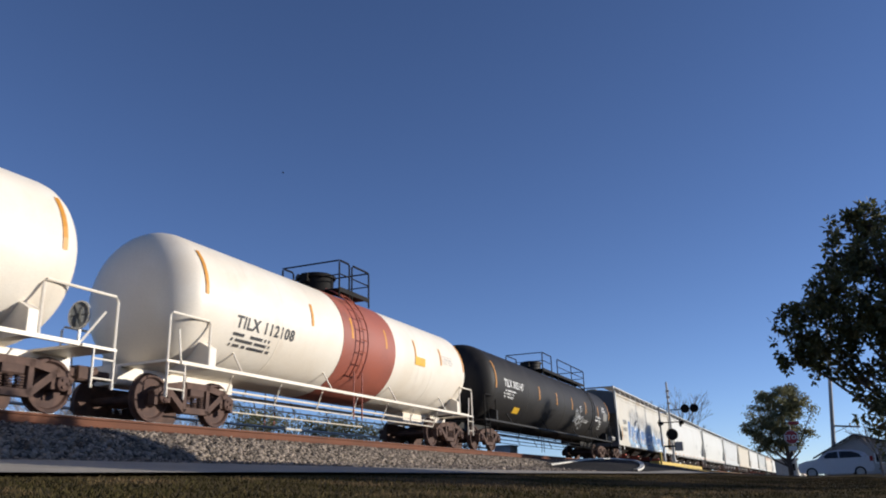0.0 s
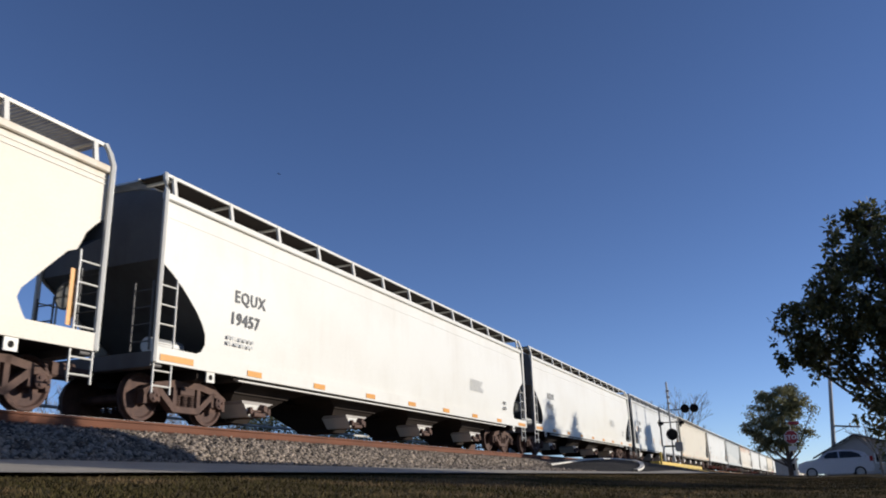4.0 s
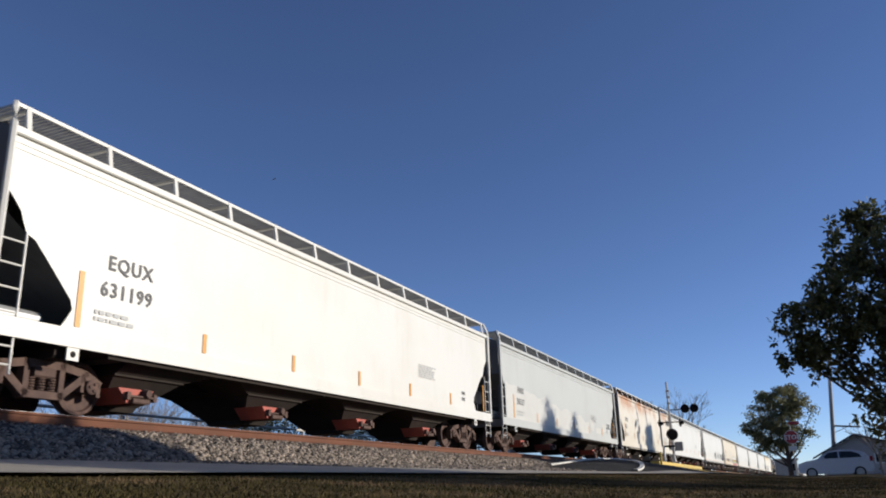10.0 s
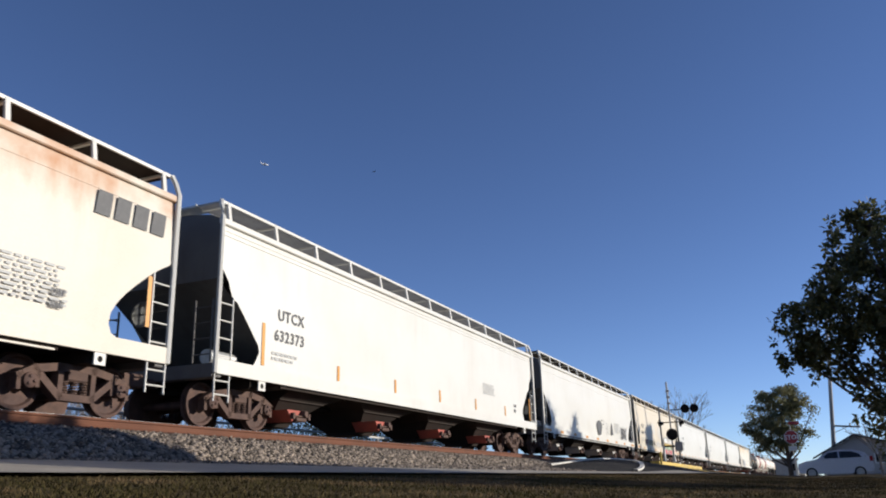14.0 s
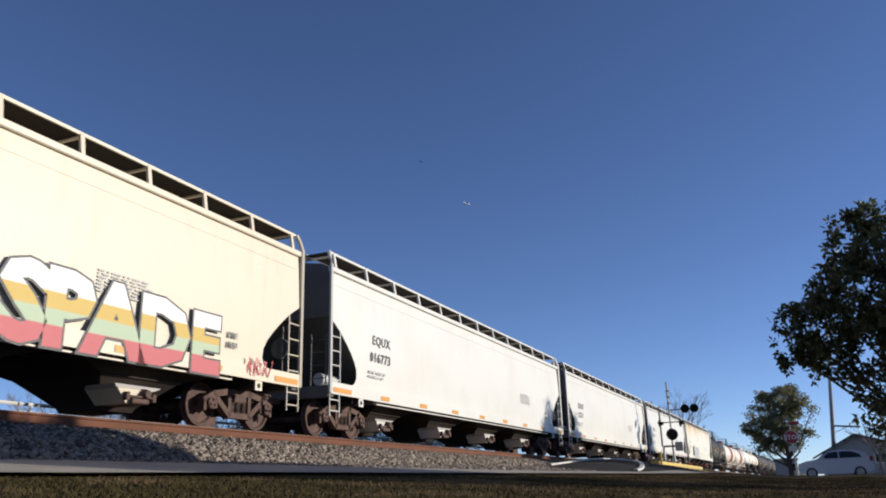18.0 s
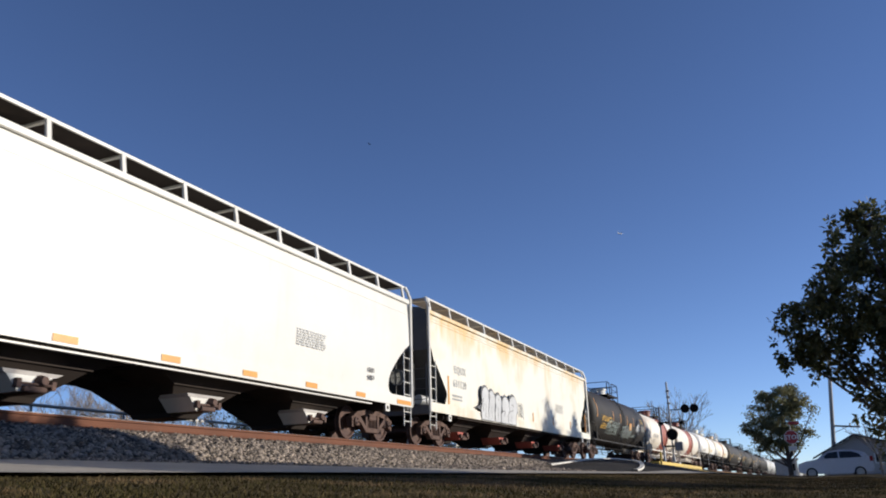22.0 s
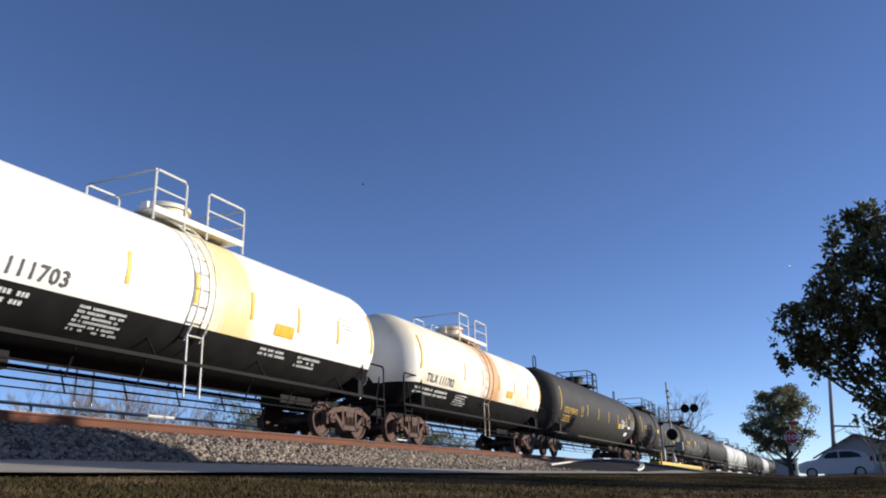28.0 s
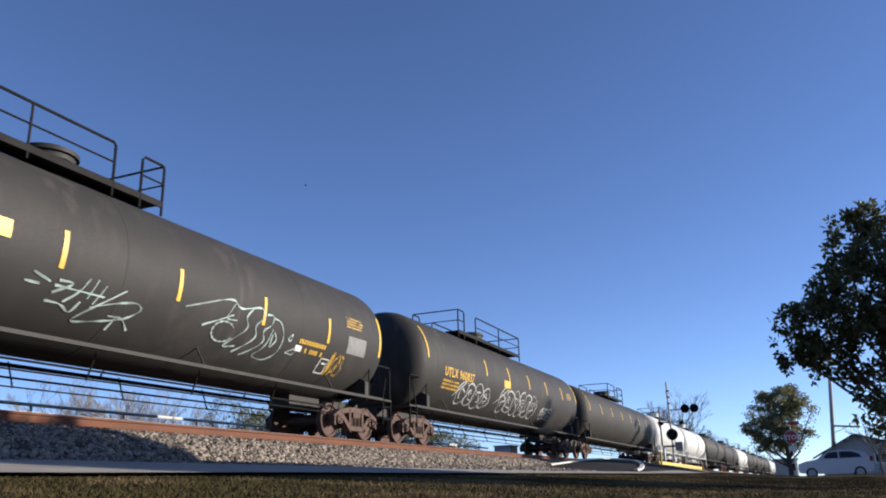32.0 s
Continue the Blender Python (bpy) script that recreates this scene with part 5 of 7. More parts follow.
sx, sy = 60.2, 8.12
mast = thing("crossing_signal", None, None, "railway crossing mast with black flashing light heads and a bell", "crossing signal")
mast.location = (sx, sy, ground_z(sx, sy))
part("base", Geo().box(-0.35, 0.35, -0.4, 0.95, -0.2, 0.2, 0.03), M_CONCRETE, mast, "concrete footing")
part("pole", Geo().tube([(0, 0, 0.2), (0, 0, 5.75)], 0.062, 12), M_POLE, mast, smooth=40)
part("finial", Geo().lathe([(5.75, 0.075), (5.86, 0.075), (5.95, 0.0)], "z", 12), M_POLE, mast, smooth=40)
for zz in (5.2, 4.75, 4.3):
    part("pole_bracket", Geo().box(-0.09, 0.09, -0.16, 0.10, zz, zz + 0.12, 0.02), M_GRATE, mast)
part("junction_collar", Geo().lathe([(0.26, 0.17), (0.7, 0.085), (0.75, 0.0)], "z", 12), M_POLE, mast, smooth=40)
part("cross_arm", Geo().tube([(0, -0.92, 3.02), (0, 0.92, 3.02)], 0.035, 8), M_BLACK, mast)
for s in (-1, 1):
    flasher(mast, -0.06, s * 0.72, 2.96, 78)
part("upper_arm", Geo().tube([(0, 0, 3.88), (0, -1.95, 3.92)], 0.032, 8), M_BLACK, mast)
for yy in (-1.14, -1.78):
    flasher(mast, -0.1, yy, 3.92, 8)
part("bell_disc", Geo().lathe([(-0.10, 0.0), (-0.10, 0.36), (-0.03, 0.41), (0.05, 0.41), (0.08, 0.36)], "x", 24, (-0.1, -0.06, 2.16)), M_BLACK, mast, "black round gate counterweight plate", smooth=40)
part("gate_motor", Geo().box(-0.2, 0.2, -0.72, -0.2, 1.0, 1.62, 0.05), M_GRATE, mast, "grey gate motor box")
part("lower_bracket", Geo().box(-0.06, 0.06, -0.3, 0.62, 1.28, 1.40), M_BLACK, mast)
part("gate_stand", Geo().tube([(-0.1, 0.62, 0.2), (-0.1, 0.62, 1.34)], 0.085, 10), M_SIGNWHITE, mast, "pale gate stand", smooth=40)
part("raised_gate_arm", Geo().box(-0.14, -0.08, 0.64, 0.76, 1.34, 4.15), M_GRATE, mast, "raised gate arm")
bollard = thing("marker_post", Geo().tube([(0, 0, 0), (0, 0, 0.7)], 0.06, 10), M_YELLOWLINE, "short yellow marker post beside the crossing", "post", smooth=40)
bollard.location = (45.0, 6.75, ground_z(45.0, 6.75))

gate = thing("crossing_gate", None, None, "lowered red and white gate arm beyond the railway", "gate")
gate.location = (40.6, 15.6, 0.9)
for k in range(9):
    part("gate_section", Geo().box(k * 0.55, k * 0.55 + 0.55, -0.02, 0.02, 1.02, 1.16), M_SIGNRED if k % 2 else M_SIGNWHITE, gate)
part("gate_stand", Geo().box(4.95, 5.2, -0.15, 0.15, 0.0, 1.4, 0.03), M_STEEL, gate)
cabinet = thing("relay_cabinet", Geo().box(-0.7, 0.7, -0.5, 0.5, 0, 1.55, 0.04).box(-0.76, 0.76, -0.56, 0.56, 1.55, 1.62), M_POLE, "grey steel signal cabinet beyond the railway", "cabinet")
cabinet.location = (47.0, 16.2, 0.95)

island = thing("traffic_island", Geo().add([(x, y + w, ground_z(x, y) + h) for x, y in ((46.6, 7.35), (50.5, 6.75), (55.0, 6.0)) for w, h in ((-0.28, -0.1), (-0.25, 0.16), (0.25, 0.16), (0.28, -0.1))],
                                         [(i * 4 + k, i * 4 + k + 4, i * 4 + k + 5, i * 4 + k + 1) for i in range(2) for k in range(3)] + [(0, 1, 2, 3), (11, 10, 9, 8)]),
               M_YELLOWLINE, "low yellow-painted concrete island at the crossing", "traffic island", kind="structure")

sign = thing("stop_sign", None, None, "red stop sign and small white plate on a steel post", "road sign")
gx, gy = 49.5, 0.18
sign.location = (gx, gy, ground_z(gx, gy))
part("post", Geo().tube([(0.03, 0, 0), (0.03, 0, 2.75)], 0.03, 8), M_POLE, sign, smooth=40)
octo = [(0.40 * math.cos(math.pi / 8 + k * math.pi / 4), 0.40 * math.sin(math.pi / 8 + k * math.pi / 4)) for k in range(8)]
rim = part("sign_rim", Geo().prism_x([(a, b + 2.1) for a, b in octo], -0.012, 0.0), M_SIGNWHITE, sign, "white border")
part("sign_face", Geo().prism_x([(a * 0.93, b * 0.93 + 2.1) for a, b in octo], -0.017, -0.012), M_SIGNRED, sign, "red face")
vs, fs = lettering("STOP", 0.34, 1.0)
part("lettering", Geo().add([(-0.022, 0.37 - u, 1.98 + v) for u, v in vs], fs), M_SIGNWHITE, sign, "white word STOP")
part("plate", Geo().box(-0.012, 0.0, -0.22, 0.22, 1.38, 1.62), M_SIGNWHITE, sign, "small white plate")
part("name_plate", Geo().box(-0.01, 0.01, -0.5, 0.05, 2.78, 2.95), M_SIGNRED, sign, "dull red street plate")

upole = thing("utility_pole", None, None, "tall grey utility pole with a cross arm", "utility pole")
upole.matrix_basis = pose(69.6, -2.45, ground_z(69.6, -2.45), 5.5, 0, 0)
part("pole", Geo().tube([(0, 0, -0.2), (0, 0, 6), (0.02, 0, 12.5)], 0.17, 12, 0.11), M_WOODPOLE, upole, smooth=40)
part("cross_arm", Geo().box(-0.06, 0.06, -1.9, 0.1, 3.65, 3.78), M_WOODPOLE, upole)
part("brace", Geo().tube([(0, -1.0, 3.65), (0, -0.1, 3.2)], 0.025, 5), M_STEEL, upole)
for yy in (-1.8, -1.2):
    part("insulator", Geo().lathe([(3.78, 0.05), (3.84, 0.07), (3.9, 0.04), (3.96, 0.06), (4.0, 0.0)], "z", 10, (0, yy, 0)), M_STEEL, upole)

# pipe fence beyond the railway
M_PIPE = material("pale_grey_pipe_paint", (0.62, 0.60, 0.57), 0.6, other=(0.5, 0.48, 0.45), scale=3.0)
fence = thing("pipe_fence", None, None, "low grey steel pipe fence beyond the railway", "fence")
for k in range(13):
    x = 8 + k * 3.0
    part("fence_post", Geo().tube([(x, 17.0, 0.8), (x, 17.0, 2.44)], 0.035, 6), M_PIPE, fence)
part("fence_rail", Geo().tube([(5, 17.0, 2.46), (24, 17.0, 2.45), (46, 17.0, 2.42)], 0.045, 6), M_PIPE, fence)
part("fence_rail", Geo().tube([(5, 17.0, 1.95), (24, 17.0, 1.93), (46, 17.0, 1.75)], 0.03, 6), M_PIPE, fence)

# ---- house, shed and parked car ----
M_ROOF = material("dark_shingle_roof", (0.075, 0.072, 0.072), 0.9, other=(0.11, 0.105, 0.1), scale=3.0, bump=0.4)
M_SIDING = material("pale_grey_siding", (0.40, 0.385, 0.37), 0.7, other=(0.33, 0.32, 0.31), scale=1.0)
M_GLASS = bpy.data.materials.new("dark_window_glass")
M_GLASS.use_nodes = True
_b = M_GLASS.node_tree.nodes["Principled BSDF"]
_b.inputs["Base Color"].default_value, _b.inputs["Roughness"].default_value, _b.inputs["IOR"].default_value = (0.012, 0.014, 0.016, 1), 0.05, 1.5
house = thing("house", None, None, "low house with pale siding and a dark shingle roof", "house")
hx, hz = 63.0, 0.3
house.location = (hx, -4.6, hz)
part("wall", Geo().box(0, 7, -3.4, 2.9, 0, 1.55), M_SIDING, house, "pale grey siding")
part("roof", Geo().add([(-0.4, 3.6, 1.25), (-0.4, 0.85, 2.75), (-0.4, -3.9, 1.35), (7.4, 3.6, 1.25), (7.4, 0.85, 2.75), (7.4, -3.9, 1.35), (-0.4, 3.6, 1.12), (-0.4, 0.85, 2.60), (-0.4, -3.9, 1.22)],
                       [(0, 3, 4, 1), (1, 4, 5, 2), (0, 1, 7, 6), (1, 2, 8, 7)]), M_ROOF, house, "dark shingle roof")
part("gable", Geo().add([(-0.01, 2.9, 1.5), (-0.01, 0.85, 2.6), (-0.01, -3.4, 1.5)], [(0, 1, 2)]), M_SIDING, house)
wnd = part("window", Geo().box(-0.04, 0.0, -1.2, -0.2, 0.7, 1.4), M_SIGNWHITE, house, "white window frame")
part("pane", Geo().box(-0.05, -0.04, -1.12, -0.28, 0.78, 1.32), M_GLASS, wnd)
shed = thing("white_building", None, None, "small white building far down the street", "building")
shed.location = (120, 1.7, 0.3)
part("wall", Geo().box(0, 6, -1.5, 1.3, 0, 2.2), M_POLE, shed, "white wall")
part("roof", Geo().box(-0.3, 6.3, -1.7, 1.5, 2.2, 2.4, 0.05), M_POLE, shed)
part("window", Geo().box(-0.04, 0.0, -1.3, -0.5, 0.8, 1.7), M_GLASS, shed)

M_SILVER = material("silver_car_paint", (0.60, 0.60, 0.63), 0.28, metal=0.2, other=(0.55, 0.55, 0.58), scale=2.0, amount=0.2)
M_TYRE = material("black_tyre_rubber", (0.02, 0.02, 0.02), 0.85, scale=6.0)
M_TAIL = material("red_tail_lamp", (0.35, 0.02, 0.02), 0.2, scale=6.0)
auto = thing("hatchback_car", None, None, "parked silver four-door hatchback car", "car")
ay = -1.9
auto.matrix_basis = pose(53.0, ay, 0.0, 0, 0, 90)
auto.location.z = ground_z(53.0, ay) - 0.12


def hull(side, widths):
    """Body from a side outline of (x, z) with a half width at each height."""
    g = Geo()
    n = len(side)
    g.v = [(x, s * widths(z), z) for s in (-1, 1) for x, z in side]
    g.f = [(i, (i + 1) % n, n + (i + 1) % n, n + i) for i in range(n)] + [tuple(range(n))[::-1], tuple(range(n, 2 * n))]
    return g


lower = [(-1.95, 0.32), (-1.30, 0.22), (1.35, 0.22), (1.93, 0.30), (1.98, 0.55), (1.92, 0.78), (1.55, 0.93), (0.98, 1.02), (-1.82, 1.05), (-1.97, 0.85), (-2.0, 0.55)]
part("body", hull(lower, lambda z: 0.86 - 0.10 * max(0, z - 0.7)), M_SILVER, auto, "silver painted body", smooth=25)
cabin = [(0.98, 1.01), (0.30, 1.44), (-0.25, 1.53), (-1.05, 1.50), (-1.60, 1.36), (-1.84, 1.04)]
part("cabin", hull(cabin, lambda z: 0.80 - 0.30 * (z - 1.0)), M_SILVER, auto, "silver roof and pillars", smooth=25)
for s in (-1, 1):
    def yw(z):
        return s * (0.815 - 0.30 * (z - 1.0))
    for name, ring in (("front_side_window", [(0.72, 1.06), (0.26, 1.38), (-0.22, 1.44), (-0.22, 1.06)]), ("rear_side_window", [(-0.30, 1.06), (-0.30, 1.44), (-0.95, 1.42), (-1.32, 1.28), (-1.45, 1.08)])):
        part(name, Geo().add([(x, yw(z), z) for x, z in ring], [tuple(range(len(ring)))[::-s]]), M_GLASS, auto)
    part("mirror", Geo().box(0.50, 0.66, *sorted((s * 0.84, s * 1.0)), 1.02, 1.14, 0.03), M_SILVER, auto)
    part("headlight", Geo().box(1.62, 1.94, *sorted((s * 0.52, s * 0.835)), 0.68, 0.82, 0.04), M_SIGNWHITE, auto)
    part("tail_light", Geo().box(-1.99, -1.82, *sorted((s * 0.6, s * 0.85)), 0.82, 1.12, 0.03), M_TAIL, auto)
    for x in (-1.25, 1.27):
        wheel = part("wheel", Geo().lathe([(-0.1, 0.20), (-0.1, 0.29), (-0.07, 0.315), (0.07, 0.315), (0.1, 0.29), (0.1, 0.20)], "y", 24), M_TYRE, auto, "black tyre", smooth=40)
        wheel.location = (x, s * 0.78, 0.27)
        rim = Geo().lathe([(s * 0.098, 0.215), (s * 0.112, 0.205), (s * 0.102, 0.07), (s * 0.115, 0.0)][::s], "y", 20)
        part("rim", rim, M_STEEL, wheel, "grey wheel rim", smooth=40)
part("windscreen", Geo().add([(0.93, -0.66, 1.06), (0.93, 0.66, 1.06), (0.34, 0.60, 1.43), (0.34, -0.60, 1.43)], [(0, 1, 2, 3)]), M_GLASS, auto)
part("rear_window", Geo().add([(-1.82, -0.62, 1.08), (-1.82, 0.62, 1.08), (-1.61, 0.56, 1.36), (-1.61, -0.56, 1.36)], [(3, 2, 1, 0)]), M_GLASS, auto)

# ---- in the sky ----
M_PLANE = material("white_aircraft_paint", (0.92, 0.92, 0.92), 0.4, scale=0.5)
jet = thing("aeroplane", None, None, "distant white twin-engined aeroplane in level flight", "aeroplane")
part("fuselage", Geo().lathe([(-8, 0.0), (-7, 0.6), (-5, 1.1), (5, 1.1), (7.2, 0.6), (8, 0.0)], "x", 12), M_PLANE, jet, smooth=50)
part("wing", Geo().add([(1.5, -1, -0.3), (-1.5, -1, -0.3), (-3.0, -8, 0.1), (-2.0, -8, 0.1), (1.5, -1, -0.05), (-1.5, -1, -0.05), (-3.0, -8, 0.18), (-2.0, -8, 0.18)], [(0, 3, 2, 1), (4, 5, 6, 7), (0, 4, 7, 3), (1, 2, 6, 5), (3, 7, 6, 2)]), M_PLANE, jet)
part("wing", Geo().add([(1.5, 1, -0.3), (-1.5, 1, -0.3), (-3.0, 8, 0.1), (-2.0, 8, 0.1), (1.5, 1, -0.05), (-1.5, 1, -0.05), (-3.0, 8, 0.18), (-2.0, 8, 0.18)], [(0, 1, 2, 3), (4, 7, 6, 5), (0, 3, 7, 4), (1, 5, 6, 2), (3, 2, 6, 7)]), M_PLANE, jet)
part("tail_fin", Geo().prism_y([(-5.4, 0.8), (-7.4, 0.8), (-7.9, 3.2), (-7.0, 3.2)], -0.12, 0.12), M_PLANE, jet)
part("tailplane", Geo().box(-7.6, -6.4, -3.0, 3.0, 0.5, 0.65), M_PLANE, jet)
for s in (-1, 1):
    part("engine", Geo().lathe([(-1.0, 0.45), (1.2, 0.6), (1.3, 0.5)], "x", 10, (0.8, s * 3.0, -0.9)), M_PLANE, jet)
M_BIRD = material("dark_feathers", (0.03, 0.027, 0.025), 0.8, scale=5.0)
bird = thing("bird", None, None, "small dark bird soaring high up", "bird")
part("body", Geo().lathe([(-0.22, 0.0), (-0.1, 0.05), (0.08, 0.06), (0.2, 0.0)], "x", 8), M_BIRD, bird, smooth=50)
for s in (-1, 1):
    part("wing", Geo().add([(0.1, s * 0.04, 0), (-0.08, s * 0.04, 0), (-0.12, s * 0.45, 0.05), (0.0, s * 0.45, 0.06), (0.0, s * 0.04, 0.02), (-0.05, s * 0.45, 0.065)], [(0, 1, 2, 3), (0, 4, 1), (3, 5, 2), (0, 3, 5, 4), (1, 4, 5, 2)]), M_BIRD, bird)

# ---- the train, from its head to its tail ----
G = [-6.3, 10.95, 27.85, 51.2, 74.57, 97.72, 120.69, 143.65, 166.35, 188.64, 211.33, 234.06, 256.92, 279.34, 300.46, 323.25, 346.21, 367.85, 390.15,
     408.55, 424.1, 441.2, 457.15, 473.1, 494.9, 517.2, 539.0, 563.0]
CARS = []


def H(i, *a, **k):
    CARS.append(hopper_car(G[i], G[i + 1], *a, seed=i * 11, **k))
    return CARS[-1]


def T(i, *a, **k):
    CARS.append(tank_car(G[i], G[i + 1], *a, seed=i * 11, **k))
    return CARS[-1]


T(0, M_TANKWHITE, "white tank car with rusty fittings", stripes=M_ORANGE, R=1.5, zc=2.56, inset=0.6)
T(1, M_TANKWHITE, "white tank car with a dull red band round its middle", band=M_BAND, marks="TILX 112108", stripes=M_ORANGE, dome=M_BLACK, R=1.5, zc=2.56, mark_ang=19, mark_x=1.8, size=0.37, fence=((-0.8, -0.25), (-0.1, 0.9)), man=-0.5, rungs=-0.85, band_x=0.05, inset=0.2)
c = T(2, M_TANKBLACK, "long black tank car with white lettering", marks="TILX 305147", letter=M_WHITELETTER, stripes=M_ORANGE, band_x=5.4, mark_x=1.7, fence=((-1.4, 0.2), (1.3, 6.9)), man=-0.3, panel=-7.4, tape_low=-5)
signature = [[(0.02, 0.28), (0.31, 0.46), (0.28, 0.82), (0.10, 0.63), (0.11, 0.56)], [(0.17, 0.62), (0.20, 0.39)], [(0.37, 0.64), (0.33, 0.52), (0.40, 0.50), (0.33, 0.42)],
             [(0.22, 0.28), (0.43, 0.47), (0.46, 0.64), (0.50, 0.40), (0.58, 0.67), (0.60, 0.40), (0.57, 0.12)], [(0.28, 0.27), (0.44, 0.25), (0.57, 0.12), (0.62, 0.32)],
             [(0.69 + 0.085 * math.sin(q), 0.41 + 0.13 * math.cos(q)) for q in steps((0, 6.4, 0.5))], [(0.76, 0.50), (1.0, 0.57), (0.88, 0.36), (0.96, 0.20), (0.95, 0.08), (0.86, 0.0), (0.76, 0.09), (0.69, 0.26)],
             [(0.59 + 0.11 * math.cos(q), 0.80 + 0.12 * math.sin(q)) for q in steps((-0.9, 4.0, 0.4))], [(0.59, 0.92), (0.58, 0.66)], [(0.62, 0.90), (0.61, 0.68)], [(0.80, 0.21), (0.84, 0.20)], [(0.02, 0.44), (0.06, 0.42)]]


def soft(lines, k, n=5):
    """Lines scaled by k and rounded at their corners."""
    out = []
    for pts in lines:
        p = [Vector((u * k, v * k)) for u, v in pts]
        if len(p) < 3:
            out.append([tuple(p[0]), tuple((p[0] + p[1]) / 2), tuple(p[1])])
            continue
        row = [tuple(p[0])]
        for a, b, d in zip(p, p[1:], p[2:]):
            s0, s1 = a.lerp(b, 0.6), b.lerp(d, 0.4)
            row += [tuple(s0.lerp(b, q).lerp(b.lerp(s1, q), q)) for q in steps((0, 1, 1 / n))]
        out.append(row + [tuple(p[-1])])
    return out


tag(c, "signature", [[(u, v * 0.7) for u, v in q] for q in soft(signature, 1.95)], 0.05, on_tank(1.95, -44, 1.58, 2.60), M_SPRAYWHITE, "white sprayed signature under a crown")
tank_bars(c, 4.0, -24, 1.1, 2, 0.05, M_WHITELETTER, 1.58, 2.60, 88)
tag(c, "symbol_box", [[(0, 0), (0.42, 0), (0.42, 0.42), (0, 0.42), (0, 0)], [(0.08, 0.3), (0.34, 0.3)], [(0.12, 0.12), (0.3, 0.2)]], 0.05, on_tank(7.6, -34, 1.58, 2.60), M_WHITELETTER)
tank_patch(c, 8.5, 9.4, -14, 2, M_NOTICE, 1.58, 2.60, "notice_panel")
tank_bars(c, 6.6, -12, 1.2, 2, 0.10, M_WHITELETTER, 1.58, 2.60, 89)
c = H(3, M_IVORY, "ivory covered hopper car with a blue and white graffiti mural", kind="angle", board="grate", marks=("EQUX", "631216"), stripes="tall", gate=M_REDGATE)
hw = (G[4] - G[3] - 1.3) / 2
SIDE = -1.537


def field(x0, x1, low, high, seed, y, rough=0.16):
    """A painted field in one strip, low to high, with an uneven upper edge; high may fall along it: (at x0, at x1)."""
    us = steps((x0, x1, 0.18))
    h0, h1 = high
    g = Geo()
    g.v = [p for u in us for p in ((u, y, low), (u, y, h0 + (h1 - h0) * (u - x0) / (x1 - x0) + rough * noise.noise(Vector((u * 0.8, seed, 1))) + 0.3 * rough * noise.noise(Vector((u * 4.0, seed, 5)))))]
    g.f = [(2 * i, 2 * i + 2, 2 * i + 3, 2 * i + 1) for i in range(len(us) - 1)]
    return g


def wavy(x0, x1, low, high, seed):
    """A field between two heights with uneven edges."""
    us = steps((x0, x1, 0.35))
    return [(u, low) for u in us] + [(u, high + 0.16 * noise.noise(Vector((u * 0.8, seed, 1)))) for u in us[::-1]] + [(us[0], low)]


part("mural_field", field(-7.3, 7.5, 1.28, (2.62, 2.15), 3, SIDE, 0.3), M_SPRAYBLUE, c, "blue spray-painted field")["kind"] = "stuff"
part("mural_haze", field(-7.3, 7.5, 1.28, (1.62, 1.5), 8, SIDE - 0.003, 0.2), M_SPRAYSKY, c, "pale blue lower field")["kind"] = "stuff"
patch(c, -7.4, 7.6, 0.99, 1.265, M_SPRAYSKY, -1.627, "mural_base")
rng = random.Random(5)
for mt, n, wid in ((M_SPRAYHAZE, 150, 0.19), (M_SPRAYGREY, 170, 0.085), (M_SPRAYDUSK, 45, 0.03)):
    lines = []
    for _ in range(n):
        x = rng.uniform(-6.6, 7.4)
        z0 = rng.uniform(2.35, 2.7) - 0.032 * (x + 7)
        ln, slant = rng.uniform(0.3, 1.2) * (1.2 - 0.055 * (x + 7)), rng.uniform(-0.45, 0.6)
        lines.append([(x + slant * q + 0.05 * math.sin(5 * q), z0 + ln * q) for q in steps((0, 1, 0.12))])
    tag(c, "mural_streak", lines, wid, on_side(0, 0, SIDE - 0.002), mt, "soft grey upward strokes", taper=True)


def antler(x, z, k):
    """A wavy stem with two prongs."""
    stem = [(x + 0.30 * k * q ** 2 + 0.05 * math.sin(6 * q), z + 1.05 * k * (1 - q)) for q in steps((0, 1, 0.08))]
    left = [(x - 0.45 * k * math.sin(q * 1.5), z + k * (1.0 + 0.55 * q ** 1.6 - 0.25 * math.sin(q * 3.1))) for q in steps((0, 1, 0.1))]
    right = [(x + 0.42 * k * math.sin(q * 1.5), z + k * (1.0 + 0.60 * q ** 1.6 - 0.22 * math.sin(q * 3.1))) for q in steps((0, 1, 0.1))]
    return [stem, left, right]


def wishbone(x, z, k):
    arms = [[(x + s * 0.42 * k * q ** 0.8, z + k * (1.75 - 0.85 * q)) for q in steps((0, 1, 0.1))] for s in (-1, 1)]
    ring = [[(x + s * 0.2 * k * math.sin(q * 3.14), z + k * (0.85 - 0.85 * q)) for q in steps((0, 1, 0.08))] for s in (-1, 1)]
    return arms + ring


def curl(x, z, k):
    return [[(x + k * (0.1 + 0.3 * q) * math.cos(4.6 * q + 1.2), z + k * (0.35 + 0.32 * math.sin(4.6 * q + 1.2))) for q in steps((0, 1, 0.06))],
            [(x - 0.35 * k + 0.8 * k * q, z - 0.1 * k + 0.12 * k * math.sin(3.1 * q)) for q in steps((0, 1, 0.1))]]


